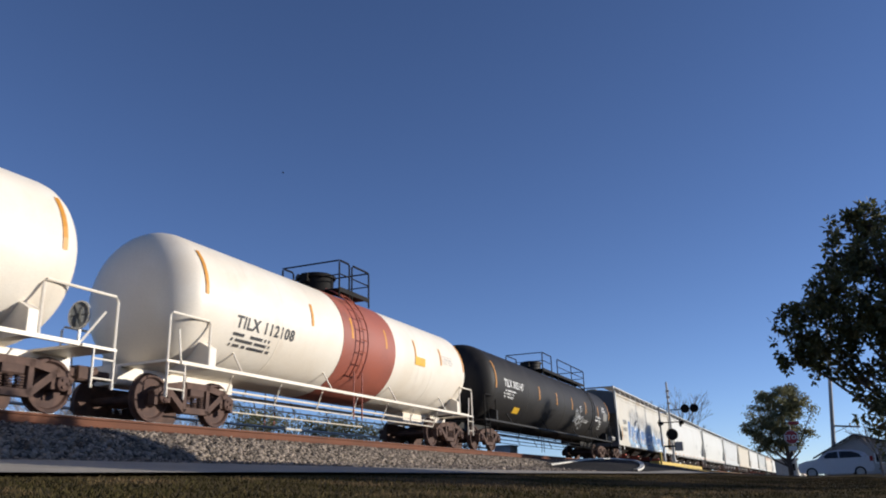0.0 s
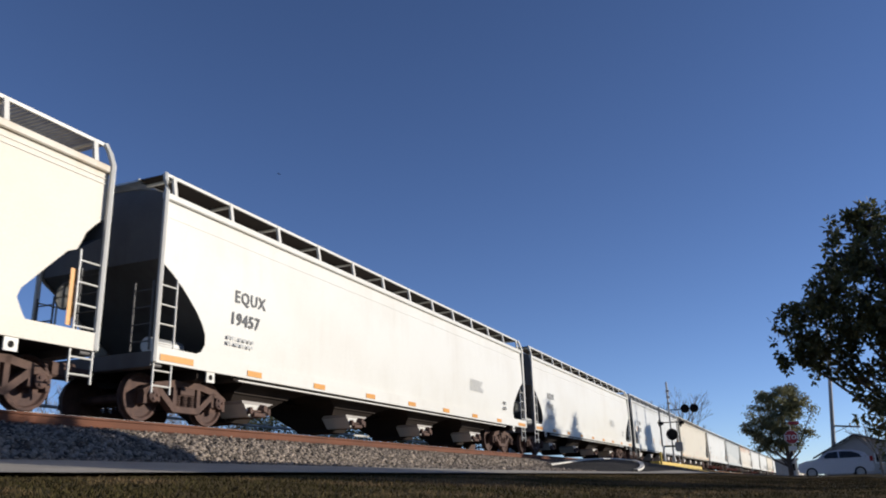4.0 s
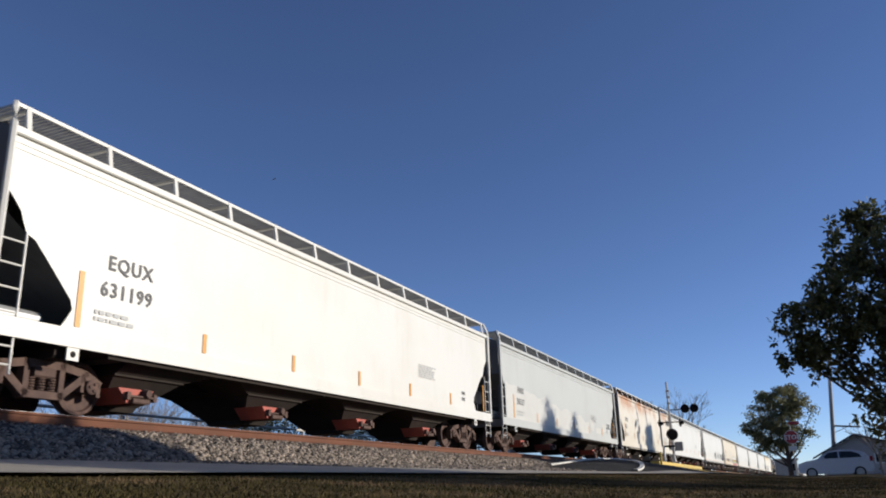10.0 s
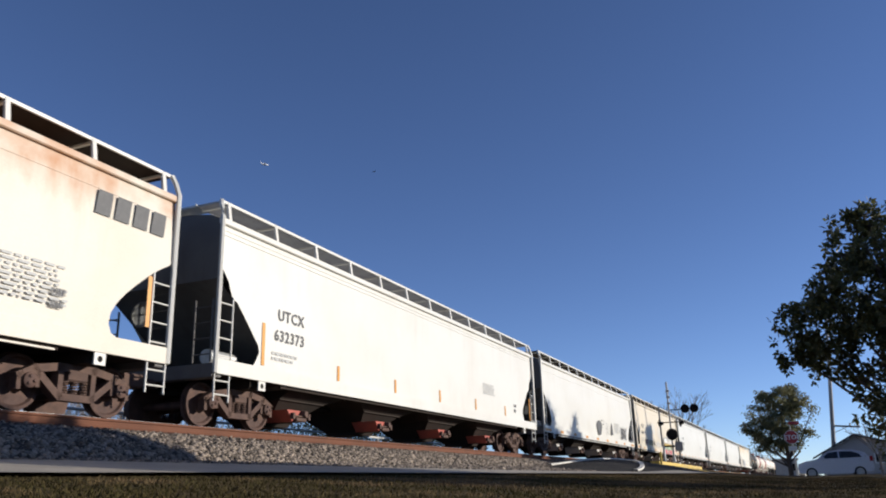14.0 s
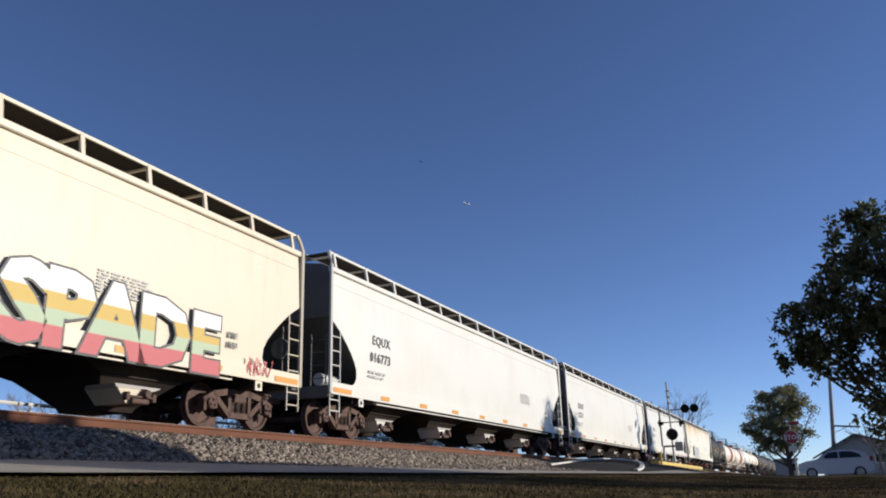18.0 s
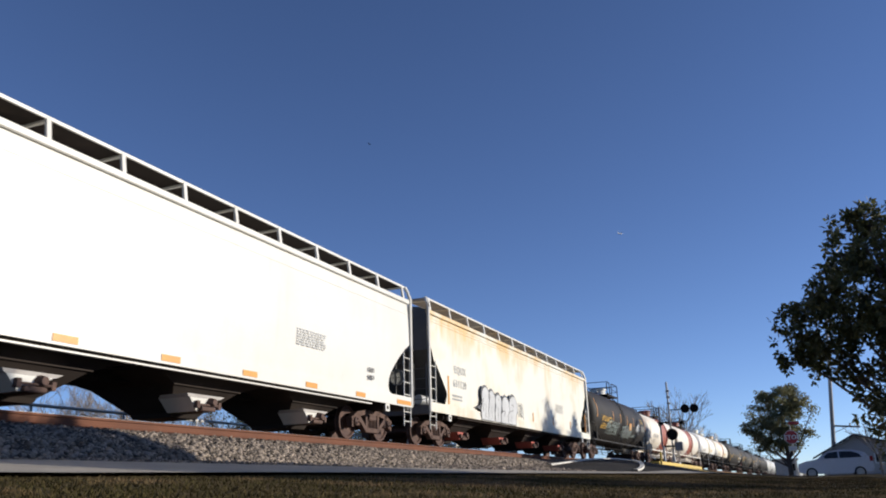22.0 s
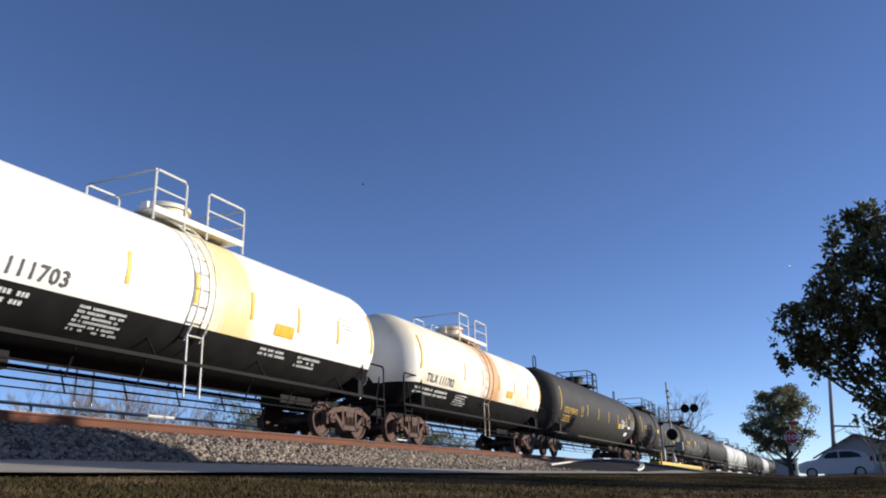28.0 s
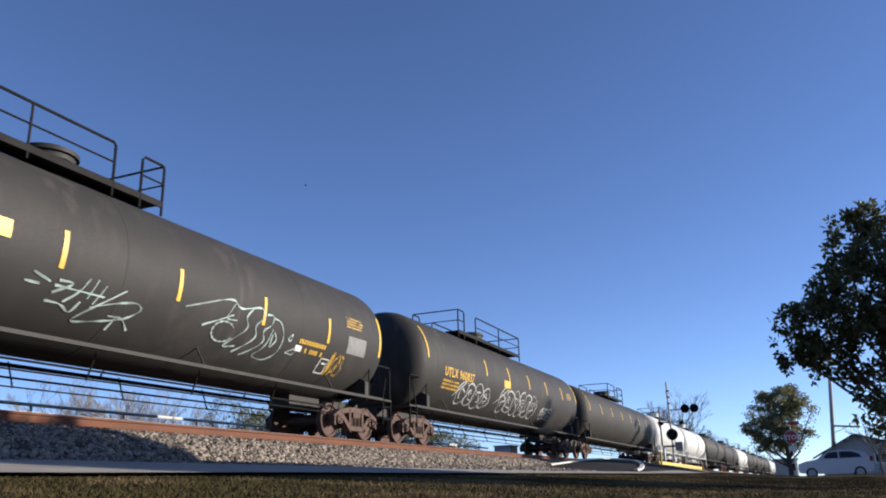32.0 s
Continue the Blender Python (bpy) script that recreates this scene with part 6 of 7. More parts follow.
horns = antler(-3.1, 1.25, 1.0) + wishbone(-1.25, 1.05, 1.0) + antler(0.5, 1.05, 1.0) + antler(3.75, 1.05, 1.0) + wishbone(6.9, 1.0, 0.85) + curl(2.0, 1.15, 0.9) + curl(5.0, 1.1, 0.8) + curl(-5.0, 1.35, 1.0)
horns += [[(-7.2 + 1.15 * q ** 0.6, 1.4 + 2.1 * q ** 1.5) for q in steps((0, 1, 0.05))], [(-5.75 + 0.18 * math.sin(2.4 * q), 1.35 + 0.75 * q) for q in steps((0, 1, 0.1))],
          [(5.2 + 1.5 * q, 2.0 + 0.55 * math.sin(2.9 * q)) for q in steps((0, 1, 0.07))], [(-0.35 + 0.9 * q, 1.15 + 0.3 * math.sin(3.0 * q)) for q in steps((0, 1, 0.1))]]
spears = [[(x - 0.38, z), (x + 0.06, z + 0.62), (x + 0.42, z + 0.12)] for x, z in ((-4.85, 2.15), (2.05, 2.05))] + [[(x - 0.45, 1.0), (x - 0.4, 1.5), (x, 1.2), (x + 0.42, 1.42), (x + 0.3, 1.0)] for x in (-5.1, 4.6)]
def hug(lift, low=-1.631, high=-1.541):
    """Paint that follows the side sheet and, under it, the sill."""
    return lambda u, v: (u, (low if v < 1.28 else high) - lift, v)


tag(c, "mural_shadow", [[(u - 0.05, v + 0.02) for u, v in q] for q in horns], 0.25, hug(0.004), M_LETTER, "black edges of the shapes", taper=True)
tag(c, "mural_horn", horns, 0.145, hug(0.010), M_SPRAYWHITE, "white horn-shaped sprayed figures", taper=True)
part("mural_spear_shadow", fills([[(u - 0.05, v - 0.06) for u, v in q] + [(q[-1][0] - 0.06, q[-1][1] - 0.05)] for q in spears], hug(0.004)), M_LETTER, c)["kind"] = "stuff"
part("mural_spear", fills([q + q[:1] for q in spears], hug(0.008)), M_SPRAYWHITE, c, "white sprayed spearheads")["kind"] = "stuff"
round_spot = [(math.cos(q), math.sin(q)) for q in steps((0, 6.2832, 0.45))]
for r, mt, y in ((0.17, M_SPRAYPINK, 0.002), (0.08, M_SPRAYWHITE, 0.003)):
    part("mural_glow", fills([[(x + r * u, z + r * v) for u, v in round_spot] for x, z in ((-6.6, 1.95), (-3.9, 1.55), (-2.0, 1.5), (1.2, 1.5), (4.3, 1.45), (7.3, 1.55))], hug(y)), mt, c, "soft pink glow spots")["kind"] = "stuff"
pebbles = [[(-7.2 + 0.40 * k + 0.12 * math.sin(2.2 * k) + 0.15 * u, 1.08 + 0.03 * math.sin(k) + 0.07 * v) for u, v in round_spot] for k in range(36)]
part("mural_pebble", fills(pebbles, hug(0.002)), M_SPRAYDUSK, c, "dark grey painted pebbles")["kind"] = "stuff"
H(4, M_WHITE, "white covered hopper car with rounded end openings", marks=("EQUX", "19457"))
H(5, M_WHITE, "white covered hopper car with rounded end openings", marks=("EQUX", "19142"))
H(6, M_GREYWHITE, "pale grey covered hopper car with amber side stripes", board="grate", kind="angle", marks=("FURX", "873223"), ink=M_LETTER, stripes="tall", mark_z=2.68)
c = H(7, M_BEIGE, "beige covered hopper car with faded lettering", board="grate", kind="angle", marks=("EQUX", "13618"), ink=M_FADED)
rings = [[(k * 0.19 + 0.12 * math.cos(q), 0.2 + 0.19 * math.sin(q)) for q in steps((0.4, 6.0, 0.35))] for k in range(3)]
tag(c, "scribble", rings, 0.022, on_side(-2.4, 1.0, -1.634), M_LETTER, "three sprayed loops")
for k in range(2):
    patch(c, 0.2, 2.1, 1.50 + 0.09 * k, 1.53 + 0.09 * k, M_SPRAYPINK, -1.545, "faded_red_line")
H(8, M_WHITE, "white covered hopper car with red discharge gates", board="grate", kind="angle", marks=("EQUX", "631199"), stripes="tall", gate=M_REDGATE)
c = H(9, M_PALEGREY, "pale grey covered hopper car with repainted patches", board="grate", kind="angle", mark_z=2.5, marks=("FINX", "50337"), ink=M_LETTER, stripes="tall", gate=M_REDGATE)
part("repaint_field", field(-10.0, 3.9, 1.28, (2.75, 1.95), 5, SIDE, 0.3), M_FRESH, c, "paler repainted lower side")["kind"] = "stuff"
for x0, x1, z0, z1 in ((4.1, 4.9, 1.5, 2.1), (5.4, 6.6, 1.42, 1.75), (7.0, 8.0, 1.55, 2.0)):
    part("repaint_patch", field(x0, x1, z0, (z1, z1 - 0.05), 7, SIDE, 0.05), M_FRESH, c, "paler repainted patch")
patch(c, 8.3, 8.95, 1.72, 2.14, M_SPRAYWHITE, -1.545, "data_panel")
patch(c, 8.34, 8.60, 1.76, 2.10, M_LETTER, -1.552, "data_field")
patch(c, 8.66, 8.91, 1.76, 2.10, M_LETTER, -1.552, "data_field")
c = H(10, M_RUSTYWHITE, "rust-streaked white covered hopper car", marks=("GPLX", "755"), ink=M_LETTER, stripes="tall", mark_z=2.64, mark_x=1.9)
for k in range(4):
    x = 8.7 + k * 0.44
    bar = Geo().prism_y([(x, 3.34), (x + 0.34, 3.34), (x + 0.38, 3.78), (x + 0.05, 3.78)], -1.592, -1.586)
    part("owner_mark_bar", bar, M_LETTER, c, "bold dark mark")
flat_bars(c, 6.95, 2.2, 1.4, 9, 0.045, M_FADED, -1.592, 78)
H(11, M_WHITE, "white covered hopper car with red discharge gates", board="grate", kind="angle", marks=("UTCX", "632373"), ink=M_LETTER, stripes="tall", gate=M_REDGATE)
c = H(12, M_WHITE, "white covered hopper car with dark scrawled graffiti")
part("spray_blob", fills([[(0.62 * math.cos(q) * (1 + 0.2 * math.sin(3 * q)), 0.42 * math.sin(q)) for q in steps((0, 6.2832, 0.3))]], on_side(0.6, 1.75, -1.592)), M_LETTER, c)
tag(c, "scribble", [[(0.9 + 0.45 * math.cos(q), 0.35 + 0.12 * math.sin(q)) for q in steps((0, 6.2, 0.4))]], 0.05, on_side(0.6, 1.75, -1.594), M_LETTER)
tag(c, "scribble", [[(x0 + 0.19 * math.sin(q), 0.3 + 0.3 * math.sin(2 * q) * 0.5 + 0.22 * math.cos(q)) for q in steps((0, 6.3, 0.3))] for x0 in (0.0, 0.42)], 0.035, on_side(2.4, 1.5, -1.594), M_LETTER)
part("spray_blob", fills([[(0.0, 0.0), (0.62, 0.0), (0.5, 0.5), (0.3, 0.75), (0.12, 0.5), (0.0, 0.0)]], on_side(3.6, 1.48, -1.592)), M_LETTER, c)
tag(c, "scribble", scrawl(1.7, 0.75, 5, 33), 0.10, on_side(6.6, 1.35, -1.594), M_LETTER)
flat_bars(c, 4.8, 2.2, 1.5, 7, 0.05, M_FADED, -1.592, 77)
c = H(13, M_CREAM, "cream covered hopper car with coloured graffiti", marks=("ACFX", "69064"), ink=M_LETTER)
hw = (G[14] - G[13] - 1.3) / 2
for txt, x, z, size in (("SHOT", -hw + 3.5, 1.45, 0.46), ("SHOTEZ", -hw + 4.85, 1.42, 0.46)):
    for k, (off, mt) in enumerate(((0.05, M_SPRAYRED if txt == "SHOT" else M_SPRAYYELLOW), (0.0, M_LETTER))):
        vs, fs = lettering(txt, size, 1.0, 0.045)
        part("graffiti_word", Geo().add([(x + off + u, -1.592 - 0.003 * k, z - off + v) for u, v in vs], fs), mt, c, "dark sprayed letters" if k else "")
for x0, x1, z0, z1, mt in ((-2.6, -2.0, 1.45, 1.95, M_BEIGE), (-1.9, 1.6, 1.35, 1.75, M_IVORY), (-3.4, -1.9, 2.3, 3.1, M_IVORY), (-0.6, 0.9, 2.0, 2.9, M_IVORY)):
    part("repaint_patch", fills([wavy(x0, x1, z0, z1, 9)], on_side(0, 0, -1.5915)), mt, c, "paler repainted patch")
tag(c, "scribble", angular(2.9, 0.45, 7, 19), 0.035, on_side(-1.5, 1.38, -1.594), M_SPRAYDUSK)
tag(c, "scribble", looped(1.1, 0.62, 2, 8), 0.022, on_side(-hw + 1.5, 1.02, -1.634), M_SPRAYDUSK)
for i, ch in enumerate("SPADE"):
    x, z, big = hw - (8.0, 7.22, 6.35, 5.22, 3.85)[i], 0.93, (1.85, 1.85, 1.85, 1.8, 1.7)[i]
    for fat, mt, y in ((0.074, M_LETTER, -1.634), (0.050, M_SPADE, -1.638)):
        vs, fs = lettering(ch, big, 1.0, fat)
        part("graffiti_letter", Geo().add([(x + u * 0.98, y, z + 0.06 + v * 0.9) for u, v in vs], fs), mt, c, "banded white letter" if mt is M_SPADE else "black outline")
tag(c, "scribble", scrawl(0.9, 0.4, 4, 28), 0.03, on_side(hw - 2.1, 1.05, -1.634), M_SPRAYRED)
H(14, M_WHITE, "white covered hopper car with rounded end openings", marks=("EQUX", "016773"))
H(15, M_WHITE, "white covered hopper car with rounded end openings", marks=("EQUX", "12270"))
H(16, M_WHITE, "white covered hopper car with rounded end openings", marks=("EQUX", "19140"))
c = H(17, M_YELLOWED, "rust-stained white covered hopper car with grey bubble graffiti", board="grate", kind="angle", marks=("EQUX", "631120"), ink=M_FADED, stripes="tall", gate=M_REDGATE)
hw = (G[18] - G[17] - 1.3) / 2


def bubble(x, w, h, lean):
    """A fat letter with a flat foot and a round head."""
    return [(x, 0.0), (x + w, 0.0), (x + w + 0.3 * lean, h * 0.35)] + [(x + lean + w / 2 + 0.56 * w * math.cos(q), h - 0.5 * w + 0.5 * w * math.sin(q)) for q in steps((-0.3, math.pi + 0.5, 0.3))] + [(x - 0.02, h * 0.3), (x, 0.0)]


shape = [bubble(0.15, 0.75, 1.22, 0.12), bubble(0.85, 0.65, 1.15, 0.12), bubble(1.6, 0.62, 1.08, 0.12), bubble(2.3, 0.8, 1.05, 0.16), bubble(3.1, 0.95, 1.16, 0.22)]
wing = [[(-0.35, 0.42), (0.2, 0.30), (0.22, 0.62), (-0.05, 0.48), (-0.35, 0.42)]]
part("graffiti_shadow", fills([[(u - 0.07, v + 0.07) for u, v in q] for q in shape] + wing, on_side(-hw + 4.3, 1.0, -1.6365)), M_LETTER, c, "black drop shadow")["kind"] = "stuff"
part("graffiti_fill", fills(shape, on_side(-hw + 4.3, 1.0, -1.640)), M_SPRAYSILVER, c, "silver grey bubble letters")["kind"] = "stuff"
inner = [[(0.55, 0.08), (0.62, 0.7)], [(1.22, 0.05), (1.25, 0.62)], [(1.9, 0.05), (1.95, 0.55)], [(2.0, 0.85), (2.1, 0.9)], [(2.5, 0.45), (2.8, 0.5), (2.62, 0.28)], [(3.3, 0.5), (3.75, 0.55), (3.8, 0.8), (3.55, 0.78)], [(0.35, 0.3), (0.4, 0.8)], [(3.4, 0.1), (3.5, 0.35)]]
tag(c, "graffiti_outline", shape + soft(inner, 1.0), 0.042, on_side(-hw + 4.3, 1.0, -1.643), M_LETTER)
tag(c, "scribble", scrawl(0.7, 0.75, 3, 15), 0.03, on_side(-hw + 9.0, 1.3, -1.54), M_LETTER)
c = T(18, M_TANKRUST, "black tank car with yellow lettering and pale graffiti", marks="UTLX 647721", letter=M_GOLDLETTER, stripes=M_ORANGE, dome=M_WHITE, mark_ang=14, mark_x=2.0, R=1.62, zc=2.64, fence=((-1.4, -0.6), (0.0, 1.8)), man=0.1, band_x=-1.0, panel=None, tape_low=-6)
tank_patch(c, 1.75, 2.55, -19, -4, M_ORANGE, 1.62, 2.64, "hazard_panel")
tank_bars(c, 1.85, -8, 0.62, 5, 0.035, M_BEIGE, 1.63, 2.64, 46)
tag(c, "scribble", looped(3.3, 0.85, 6, 41), 0.06, on_tank(-4.7, -40, 1.62, 2.64), M_SPRAYTEAL, "pale looping graffiti")
letters = looped(3.1, 0.85, 6, 42)
part("graffiti_fill", fills(letters[:6], on_tank(-0.4, -42, 1.62, 2.64, 0.013)), M_LETTER, c)["kind"] = "stuff"
tag(c, "scribble", letters, 0.06, on_tank(-0.4, -42, 1.62, 2.64, 0.018), M_SPRAYTEAL, "pale teal and white looping graffiti")
tag(c, "scribble", scrawl(1.9, 0.22, 9, 44), 0.025, on_tank(2.85, -36, 1.62, 2.64), M_SPRAYTEAL)
tank_patch(c, 6.0, 7.25, -16, -2, M_NOTICE, 1.62, 2.64, "notice_panel")
tank_bars(c, 6.05, -5, 1.15, 5, 0.06, M_LETTER, 1.63, 2.64, 45)
tank_patch(c, 4.9, 5.4, -25, -15, M_NOTICE, 1.62, 2.64, "notice_panel")
tag(c, "scribble", scrawl(1.4, 0.55, 5, 43), 0.045, on_tank(4.25, -19, 1.62, 2.64), M_SPRAYWHITE)
T(19, M_TANKWHITE, "white tank car with a dull red band round its middle", band=M_BAND, marks="RCRX 2648", letter=M_FADED, stripes=M_ORANGE, dome=M_BAND, R=1.5, zc=2.56, mark_ang=18, mark_x=1.9, fence=((-0.5, 0.4), (0.7, 1.8)), man=0.2, band_x=0.7, shield=True)
T(20, M_TANKWHITE, "white tank car with a dull red band round its middle", band=M_BAND, stripes=M_ORANGE, dome=M_BAND, R=1.5, zc=2.56, fence=((-1.5, 1.3), (1.5, 2.8)), man=0.6, band_x=0.8, shield=True)
c = T(21, M_STAINTANK, "white tank car with a black lower half", lower=M_BLACK, trim=M_BLACK, marks="TILX 111703", rails=M_WHITE, mark_ang=24, mark_x=1.0, waist=-28, fence=((-1.6, -0.7), (0.0, 1.25)), man=-0.3, band_x=-1.0, panel=1.8, size=0.38, tape_low=-8)
tank_bars(c, -6.9, -35, 3.1, 2, 0.085, M_WHITELETTER, 1.61, 2.60, 90)
tank_bars(c, -3.5, -33, 1.2, 6, 0.05, M_WHITELETTER, 1.61, 2.60, 91)
tank_bars(c, 1.5, -33, 1.1, 2, 0.06, M_WHITELETTER, 1.61, 2.60, 92)
tank_bars(c, 3.0, -33, 1.0, 3, 0.06, M_WHITELETTER, 1.61, 2.60, 93)
c = T(22, M_RUSTTANK, "white tank car with a black lower half and rust stains", lower=M_BLACK, trim=M_BLACK, marks="TILX 111702", rails=M_WHITE, mark_ang=24, mark_x=1.3, waist=-28, fence=((-1.6, -0.7), (0.0, 1.25)), man=-0.3, band_x=-0.6, panel=1.8, size=0.38, tape_low=-8)
tank_bars(c, -6.4, -35, 3.0, 2, 0.085, M_WHITELETTER, 1.61, 2.60, 94)
tank_bars(c, -3.1, -33, 1.2, 5, 0.05, M_WHITELETTER, 1.61, 2.60, 95)
c = T(23, M_TANKGREY, "long black tank car with yellow lettering", marks="UTLX 950475", letter=M_GOLDLETTER, mark_ang=20, ladder=False, mark_x=1.42, R=1.68, zc=2.70, fence=((-0.5, 0.75), (1.0, 1.87)), man=0.1, panel=None, size=0.40, tape_low=-14)
for x in (-9.6, -2.4, 8.9):
    part("top_hoop", Geo().tube([(x - 0.22, -0.5, 4.2), (x - 0.22, -0.5, 4.75), (x - 0.12, -0.5, 4.86), (x + 0.12, -0.5, 4.86), (x + 0.22, -0.5, 4.75), (x + 0.22, -0.5, 4.2)], 0.03, 6), M_BLACK, c)
for k in range(14):
    part("top_lug", Geo().box(-9.0 + k * 1.36, -8.86 + k * 1.36, -0.32, -0.2, 4.33, 4.43, 0.02), M_BLACK, c)
tag(c, "scribble", scrawl(1.1, 0.6, 4, 51), 0.045, on_tank(4.9, -24, 1.69, 2.70), M_SPRAYWHITE)
tank_patch(c, 4.2, 4.8, -24, -14, M_YELLOW, 1.69, 2.70, "hazard_panel")
tank_patch(c, 6.6, 7.4, -38, -29, M_SPRAYWHITE, 1.69, 2.70, "torn_poster")
tag(c, "symbol_box", [[(0, 0), (0.4, 0), (0.4, 0.45), (0, 0.45), (0, 0)], [(0.1, 0.33), (0.3, 0.33)], [(0.2, 0.33), (0.2, 0.1)]], 0.06, on_tank(-5.3, -19, 1.69, 2.70), M_GOLDLETTER)
tank_patch(c, 7.1, 7.8, -20, -15, M_SPRAYWHITE, 1.69, 2.70, "torn_poster")
tank_patch(c, 7.9, 9.1, -20, 0, M_NOTICE, 1.69, 2.70, "notice_panel")
tank_bars(c, 7.95, -3, 1.1, 9, 0.05, M_LETTER, 1.70, 2.70, 97)
tank_bars(c, 6.2, -16, 0.8, 1, 0.12, M_GOLDLETTER, 1.69, 2.70, 98)
plate = part("hazard_diamond", Geo().add([(8.6 + 0.2 * u, -1.50, 1.35 + 0.24 * v) for u, v in ((1, 0), (0, 1), (-1, 0), (0, -1))] + [(8.6 + 0.2 * u, -1.47, 1.35 + 0.24 * v) for u, v in ((1, 0), (0, 1), (-1, 0), (0, -1))], [(3, 2, 1, 0), (4, 5, 6, 7), (0, 1, 5, 4), (1, 2, 6, 5), (2, 3, 7, 6), (3, 0, 4, 7)]), M_SIGNRED, c, "red diamond plate")
part("diamond_face", Geo().add([(8.6 + 0.07 * u, -1.512, 1.35 + 0.08 * v) for u, v in ((1, 0), (0, 1), (-1, 0), (0, -1))], [(3, 2, 1, 0)]), M_SIGNWHITE, plate, "white mark")
c = T(24, M_TANKGREY, "black tank car with yellow lettering and pale graffiti", marks="UTLX 958701", letter=M_GOLDLETTER, mark_ang=8, mark_x=1.7, R=1.64, zc=2.66, fence=((-5.0, -4.4), (-3.6, 0.1), (0.8, 1.4)), man=-0.6, band_x=-4.6, panel=-3.1, tape_low=-12)
slash = [[(0.04, 0.38), (0.18, 0.33)], [(0.0, 0.29), (0.11, 0.29)], [(0.24, 0.36), (0.38, 0.37), (0.22, 0.24)], [(0.47, 0.44), (0.42, 0.30), (0.33, 0.18)], [(0.54, 0.45), (0.50, 0.26)], [(0.62, 0.42), (0.56, 0.22)], [(0.22, 0.31), (0.63, 0.31)],
         [(0.80, 0.42), (0.56, 0.18), (0.44, 0.0), (0.66, 0.07), (0.88, 0.15), (1.0, 0.28), (0.93, 0.34), (0.76, 0.29), (0.55, 0.19)], [(0.73, 0.15), (0.86, 0.16), (0.96, 0.04)], [(0.80, 0.15), (0.78, 0.0)], [(0.2, 0.16), (0.33, 0.16), (0.42, 0.08), (0.46, 0.22)]]
throw = [[(0.0, 0.25), (0.34, 0.40), (0.40, 0.33), (0.52, 0.37)], [(0.15, 0.16), (0.36, 0.28)], [(0.36, 0.36), (0.30, 0.24), (0.40, 0.25)], [(0.32 + 0.085 * math.cos(q), 0.15 + 0.075 * math.sin(q)) for q in steps((0.6, 5.9, 0.4))],
         [(0.52, 0.37), (0.46, 0.29), (0.51, 0.22), (0.40, 0.10), (0.36, 0.04), (0.46, 0.07)], [(0.52, 0.37), (0.59, 0.39), (0.64, 0.33), (0.55, 0.25), (0.60, 0.17), (0.50, 0.06), (0.46, 0.02)], [(0.64, 0.35), (0.71, 0.36), (0.70, 0.28), (0.63, 0.23), (0.68, 0.15), (0.58, 0.05), (0.53, 0.01)],
         [(0.70, 0.34), (0.78, 0.33), (0.84, 0.22), (0.83, 0.08), (0.74, 0.0), (0.62, 0.02), (0.70, 0.11), (0.72, 0.26)], [(0.74, 0.24), (0.78, 0.19), (0.74, 0.10), (0.73, 0.22)], [(0.88, 0.22), (0.92, 0.27), (0.91, 0.20), (0.88, 0.22)], [(0.90, 0.11), (0.99, 0.17), (0.98, 0.10), (0.90, 0.11)]]
for x, a, k, kind in ((-6.0, -40, 1.9, throw), (-1.9, -46, 2.5, slash), (1.6, -44, 4.0, throw)):
    tag(c, "signature", [[(u, v * 0.75) for u, v in q] for q in soft(kind, k)], 0.05, on_tank(x, a, 1.64, 2.66), M_SPRAYTEAL, "pale teal sprayed signature")
tank_patch(c, 5.5, 5.75, -29, -24, M_SPRAYWHITE, 1.64, 2.66, "torn_poster")
tank_bars(c, 5.6, -22, 1.3, 2, 0.11, M_GOLDLETTER, 1.64, 2.66, 99)
tank_patch(c, 7.75, 8.7, -20, -4, M_NOTICE, 1.64, 2.66, "notice_panel")
tag(c, "symbol_box", [[(0, 0), (0.36, 0), (0.36, 0.4), (0, 0.4), (0, 0)], [(0.1, 0.28), (0.26, 0.28)]], 0.05, on_tank(6.75, -44, 1.64, 2.66), M_WHITELETTER)
tag(c, "scribble", scrawl(0.7, 0.7, 3, 66), 0.03, on_tank(7.1, -46, 1.64, 2.66), M_GOLDLETTER)
c = T(25, M_TANKGREY, "black tank car with chalky graffiti", marks="UTLX 960837", letter=M_GOLDLETTER, mark_ang=14, ladder=False, mark_x=2.1, R=1.64, zc=2.66, fence=((-5.0, -4.4), (-3.2, 2.2)), man=-1.4, panel=-2.0)
for x, a, w, ht, n, sd in ((-6.4, -46, 3.0, 0.9, 4, 71), (-2.2, -46, 4.6, 1.1, 6, 72), (3.4, -42, 1.6, 0.6, 3, 73)):
    tag(c, "scribble", looped(w, ht, n, sd), 0.07, on_tank(x, a, 1.64, 2.66), M_FADED, "chalky grey graffiti")
T(26, M_TANKGREY, "black tank car with a pale lettered panel", ladder=False)
g0 = G[27]
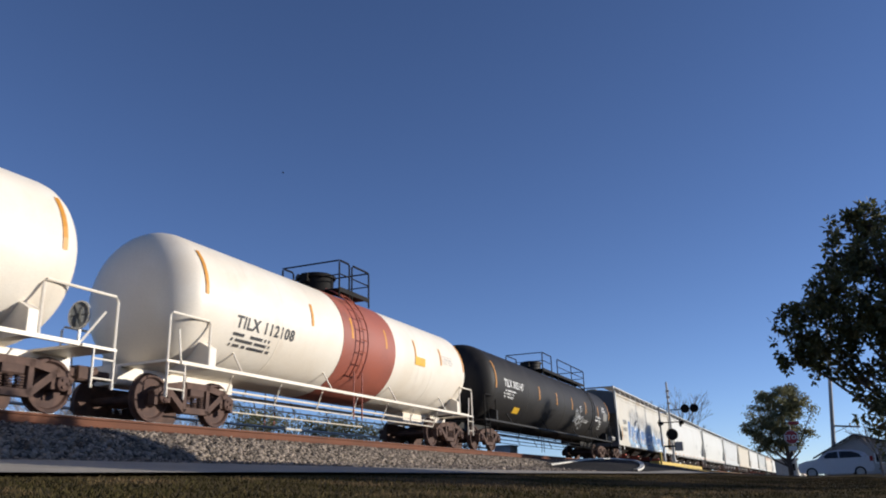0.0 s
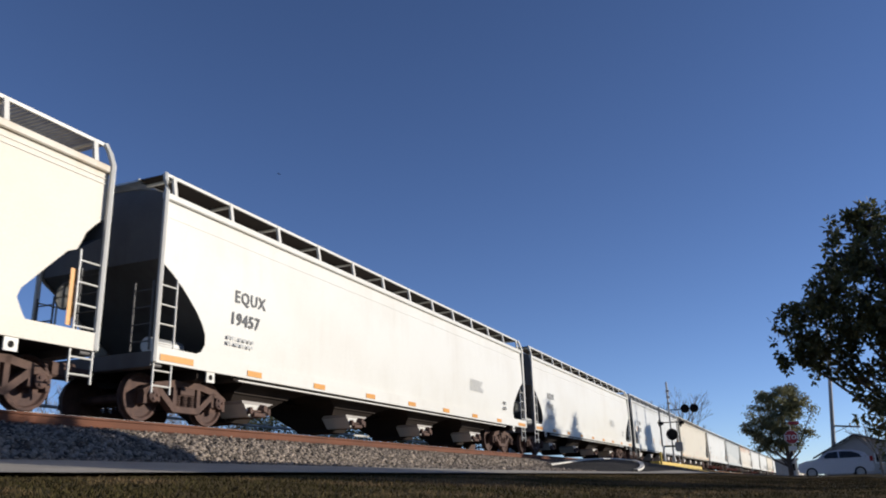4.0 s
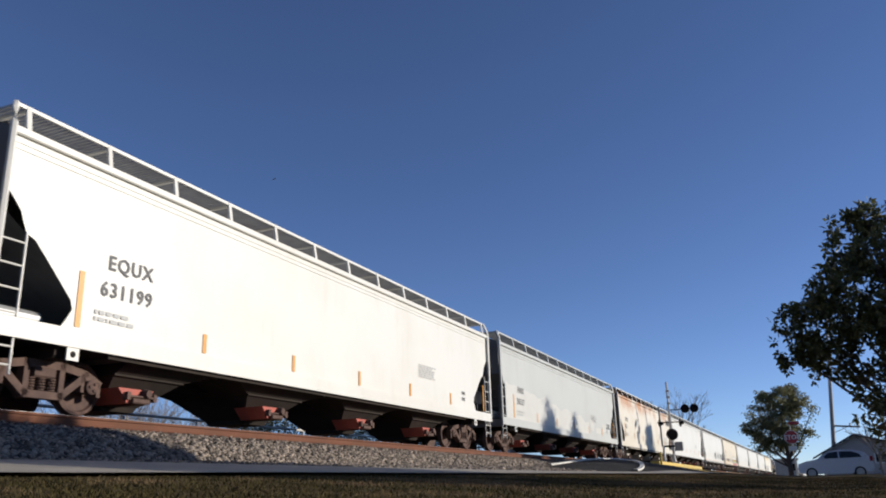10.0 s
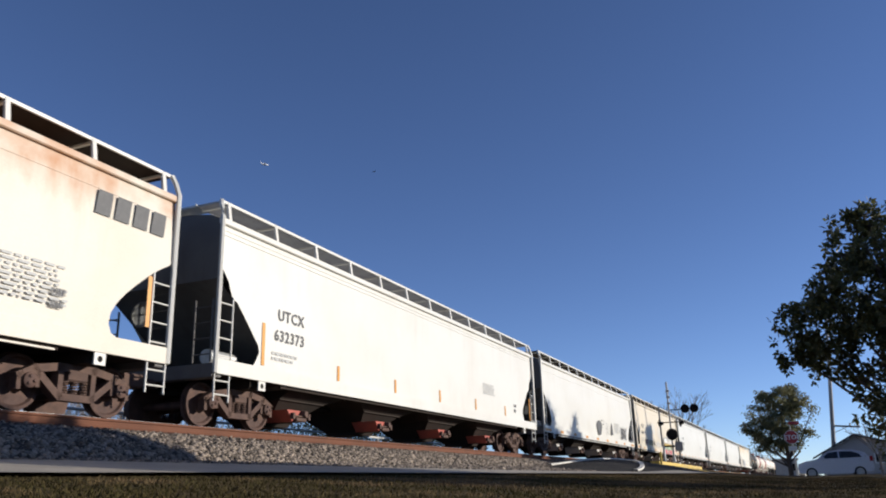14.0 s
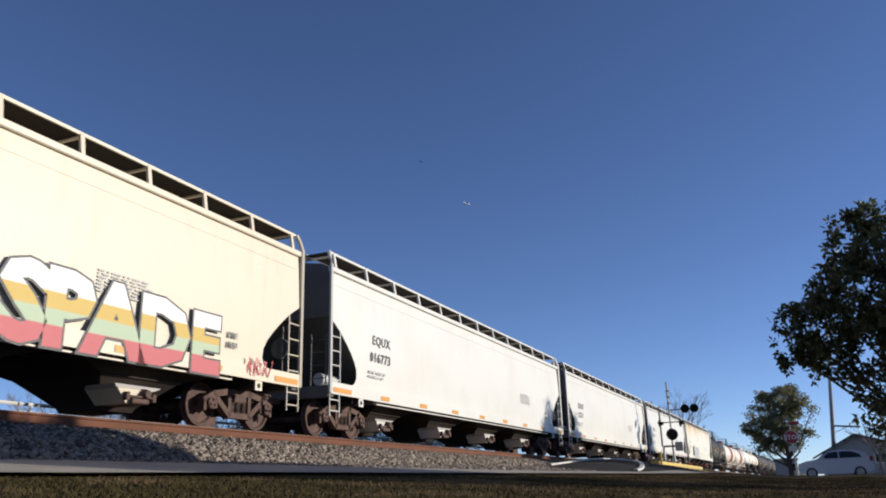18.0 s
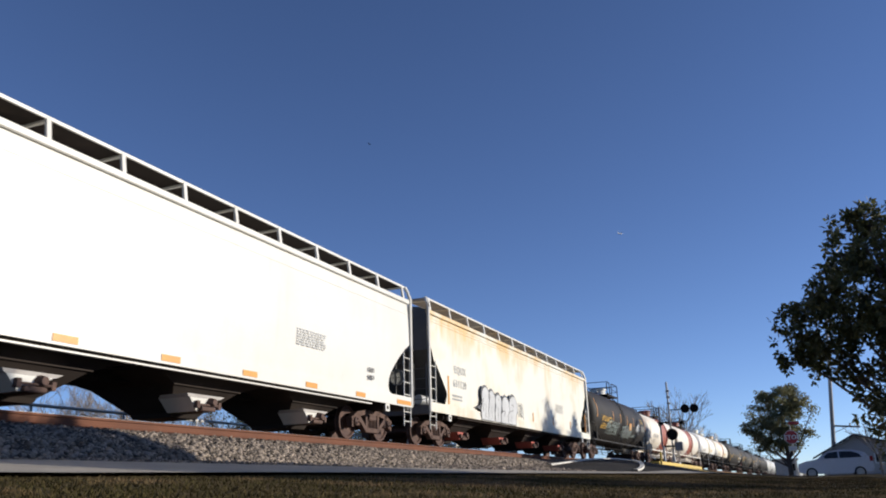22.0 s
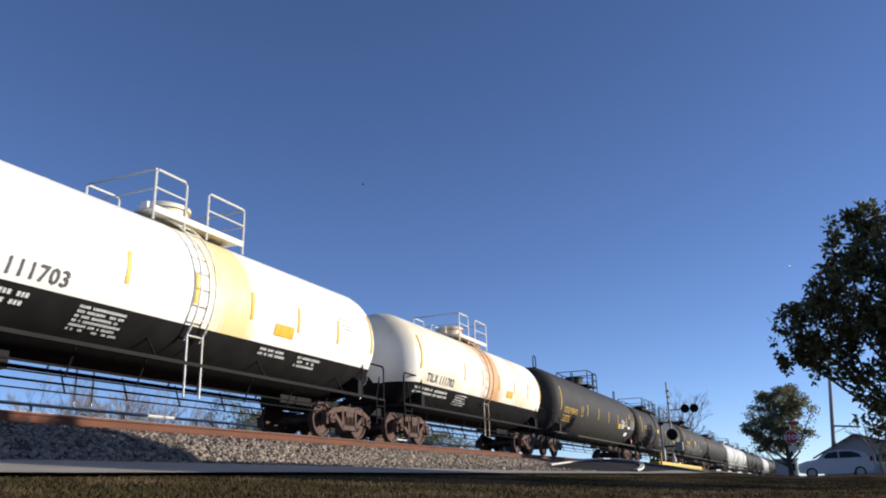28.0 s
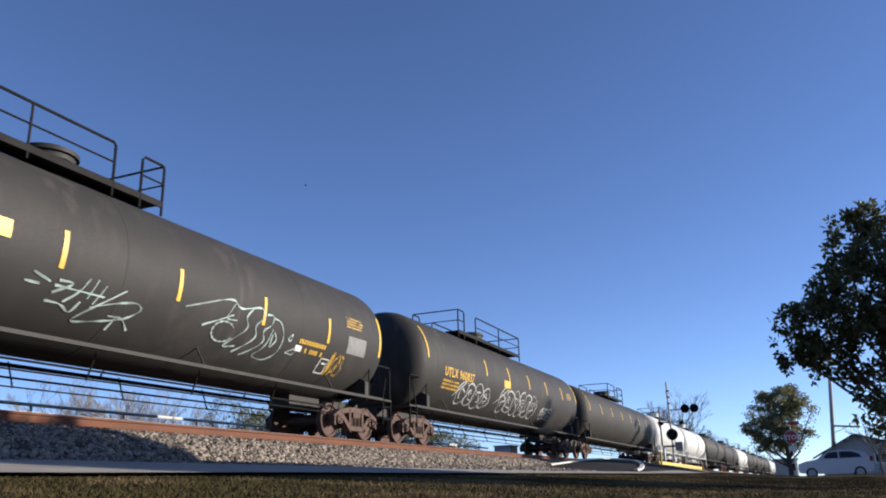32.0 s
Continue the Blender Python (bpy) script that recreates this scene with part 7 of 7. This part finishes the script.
for i, (ln, paint, lab) in enumerate(((17, M_GREYWHITE, "off-white tank car"), (17, M_GREYWHITE, "off-white tank car"), (22, M_TANKGREY, "dark grey tank car"), (22, M_TANKGREY, "dark grey tank car"),
                                      (18, M_GREYWHITE, "off-white tank car"), (22, M_TANKGREY, "dark grey tank car"), (22, M_TANKGREY, "dark grey tank car"), (22, M_TANKGREY, "dark grey tank car"),
                                      (22, M_GREYWHITE, "off-white tank car"), (22, M_TANKGREY, "dark grey tank car"), (22, M_TANKGREY, "dark grey tank car"))):
    CARS.append(tank_car(g0, g0 + ln, paint, lab + " far down the train"))
    g0 += ln


# ---- what moves ----
def motions():
    times = [float(t) for t in range(33)]
    for car in CARS:
        a, b = car["span"]
        rows = []
        for t in times:
            d = travelled(t)
            p, q = track_at(a - d + 2.2), track_at(b - d - 2.2)
            m = (p + q) / 2
            w = q - p
            rows.append((t, Matrix.Translation(m) @ Euler((0, -math.atan2(w.z, w.x), math.atan2(w.y, w.x))).to_matrix().to_4x4()))
        walk(car, rows)
    way = Euler((0, 0, math.atan2(-65.425, 96.285))).to_matrix().to_4x4()
    walk(jet, [(t, Matrix.Translation((-193.2 + 96.285 * t, 1771.9 - 65.425 * t, 600.25)) @ way) for t in (0.0, 8.0, 16.0, 24.0, 32.0)])
    flight = ((0.0, 98.0, 69.0, 49.0), (6.5, 96.4, 71.4, 48.0), (8.0, 95.1, 73.2, 47.2), (13.0, 104.0, 60.0, 49.5), (18.5, 109.2, 49.8, 52.0), (20.0, 107.5, 53.4, 54.7), (21.5, 105.3, 57.6, 54.9), (24.5, 106.5, 55.3, 49.5), (32.0, 100.0, 66.0, 47.0))
    walk(bird, [(t, pose(x, y, z, 0, 0, 115 - 60 * math.sin(t * 0.4))) for t, x, y, z in flight])
    turn = [(k / FPS, Matrix.Rotation(-travelled(k / FPS) / WHEEL_R, 4, "Y")) for k in range(32 * FPS + 1)]
    first = WHEELS[0]
    walk(first, turn)
    for w in WHEELS[1:]:
        w.rotation_mode = "QUATERNION"
        keys = w.animation_data_create()
        keys.action = first.animation_data.action
        keys.action_slot = first.animation_data.action_slot


motions()
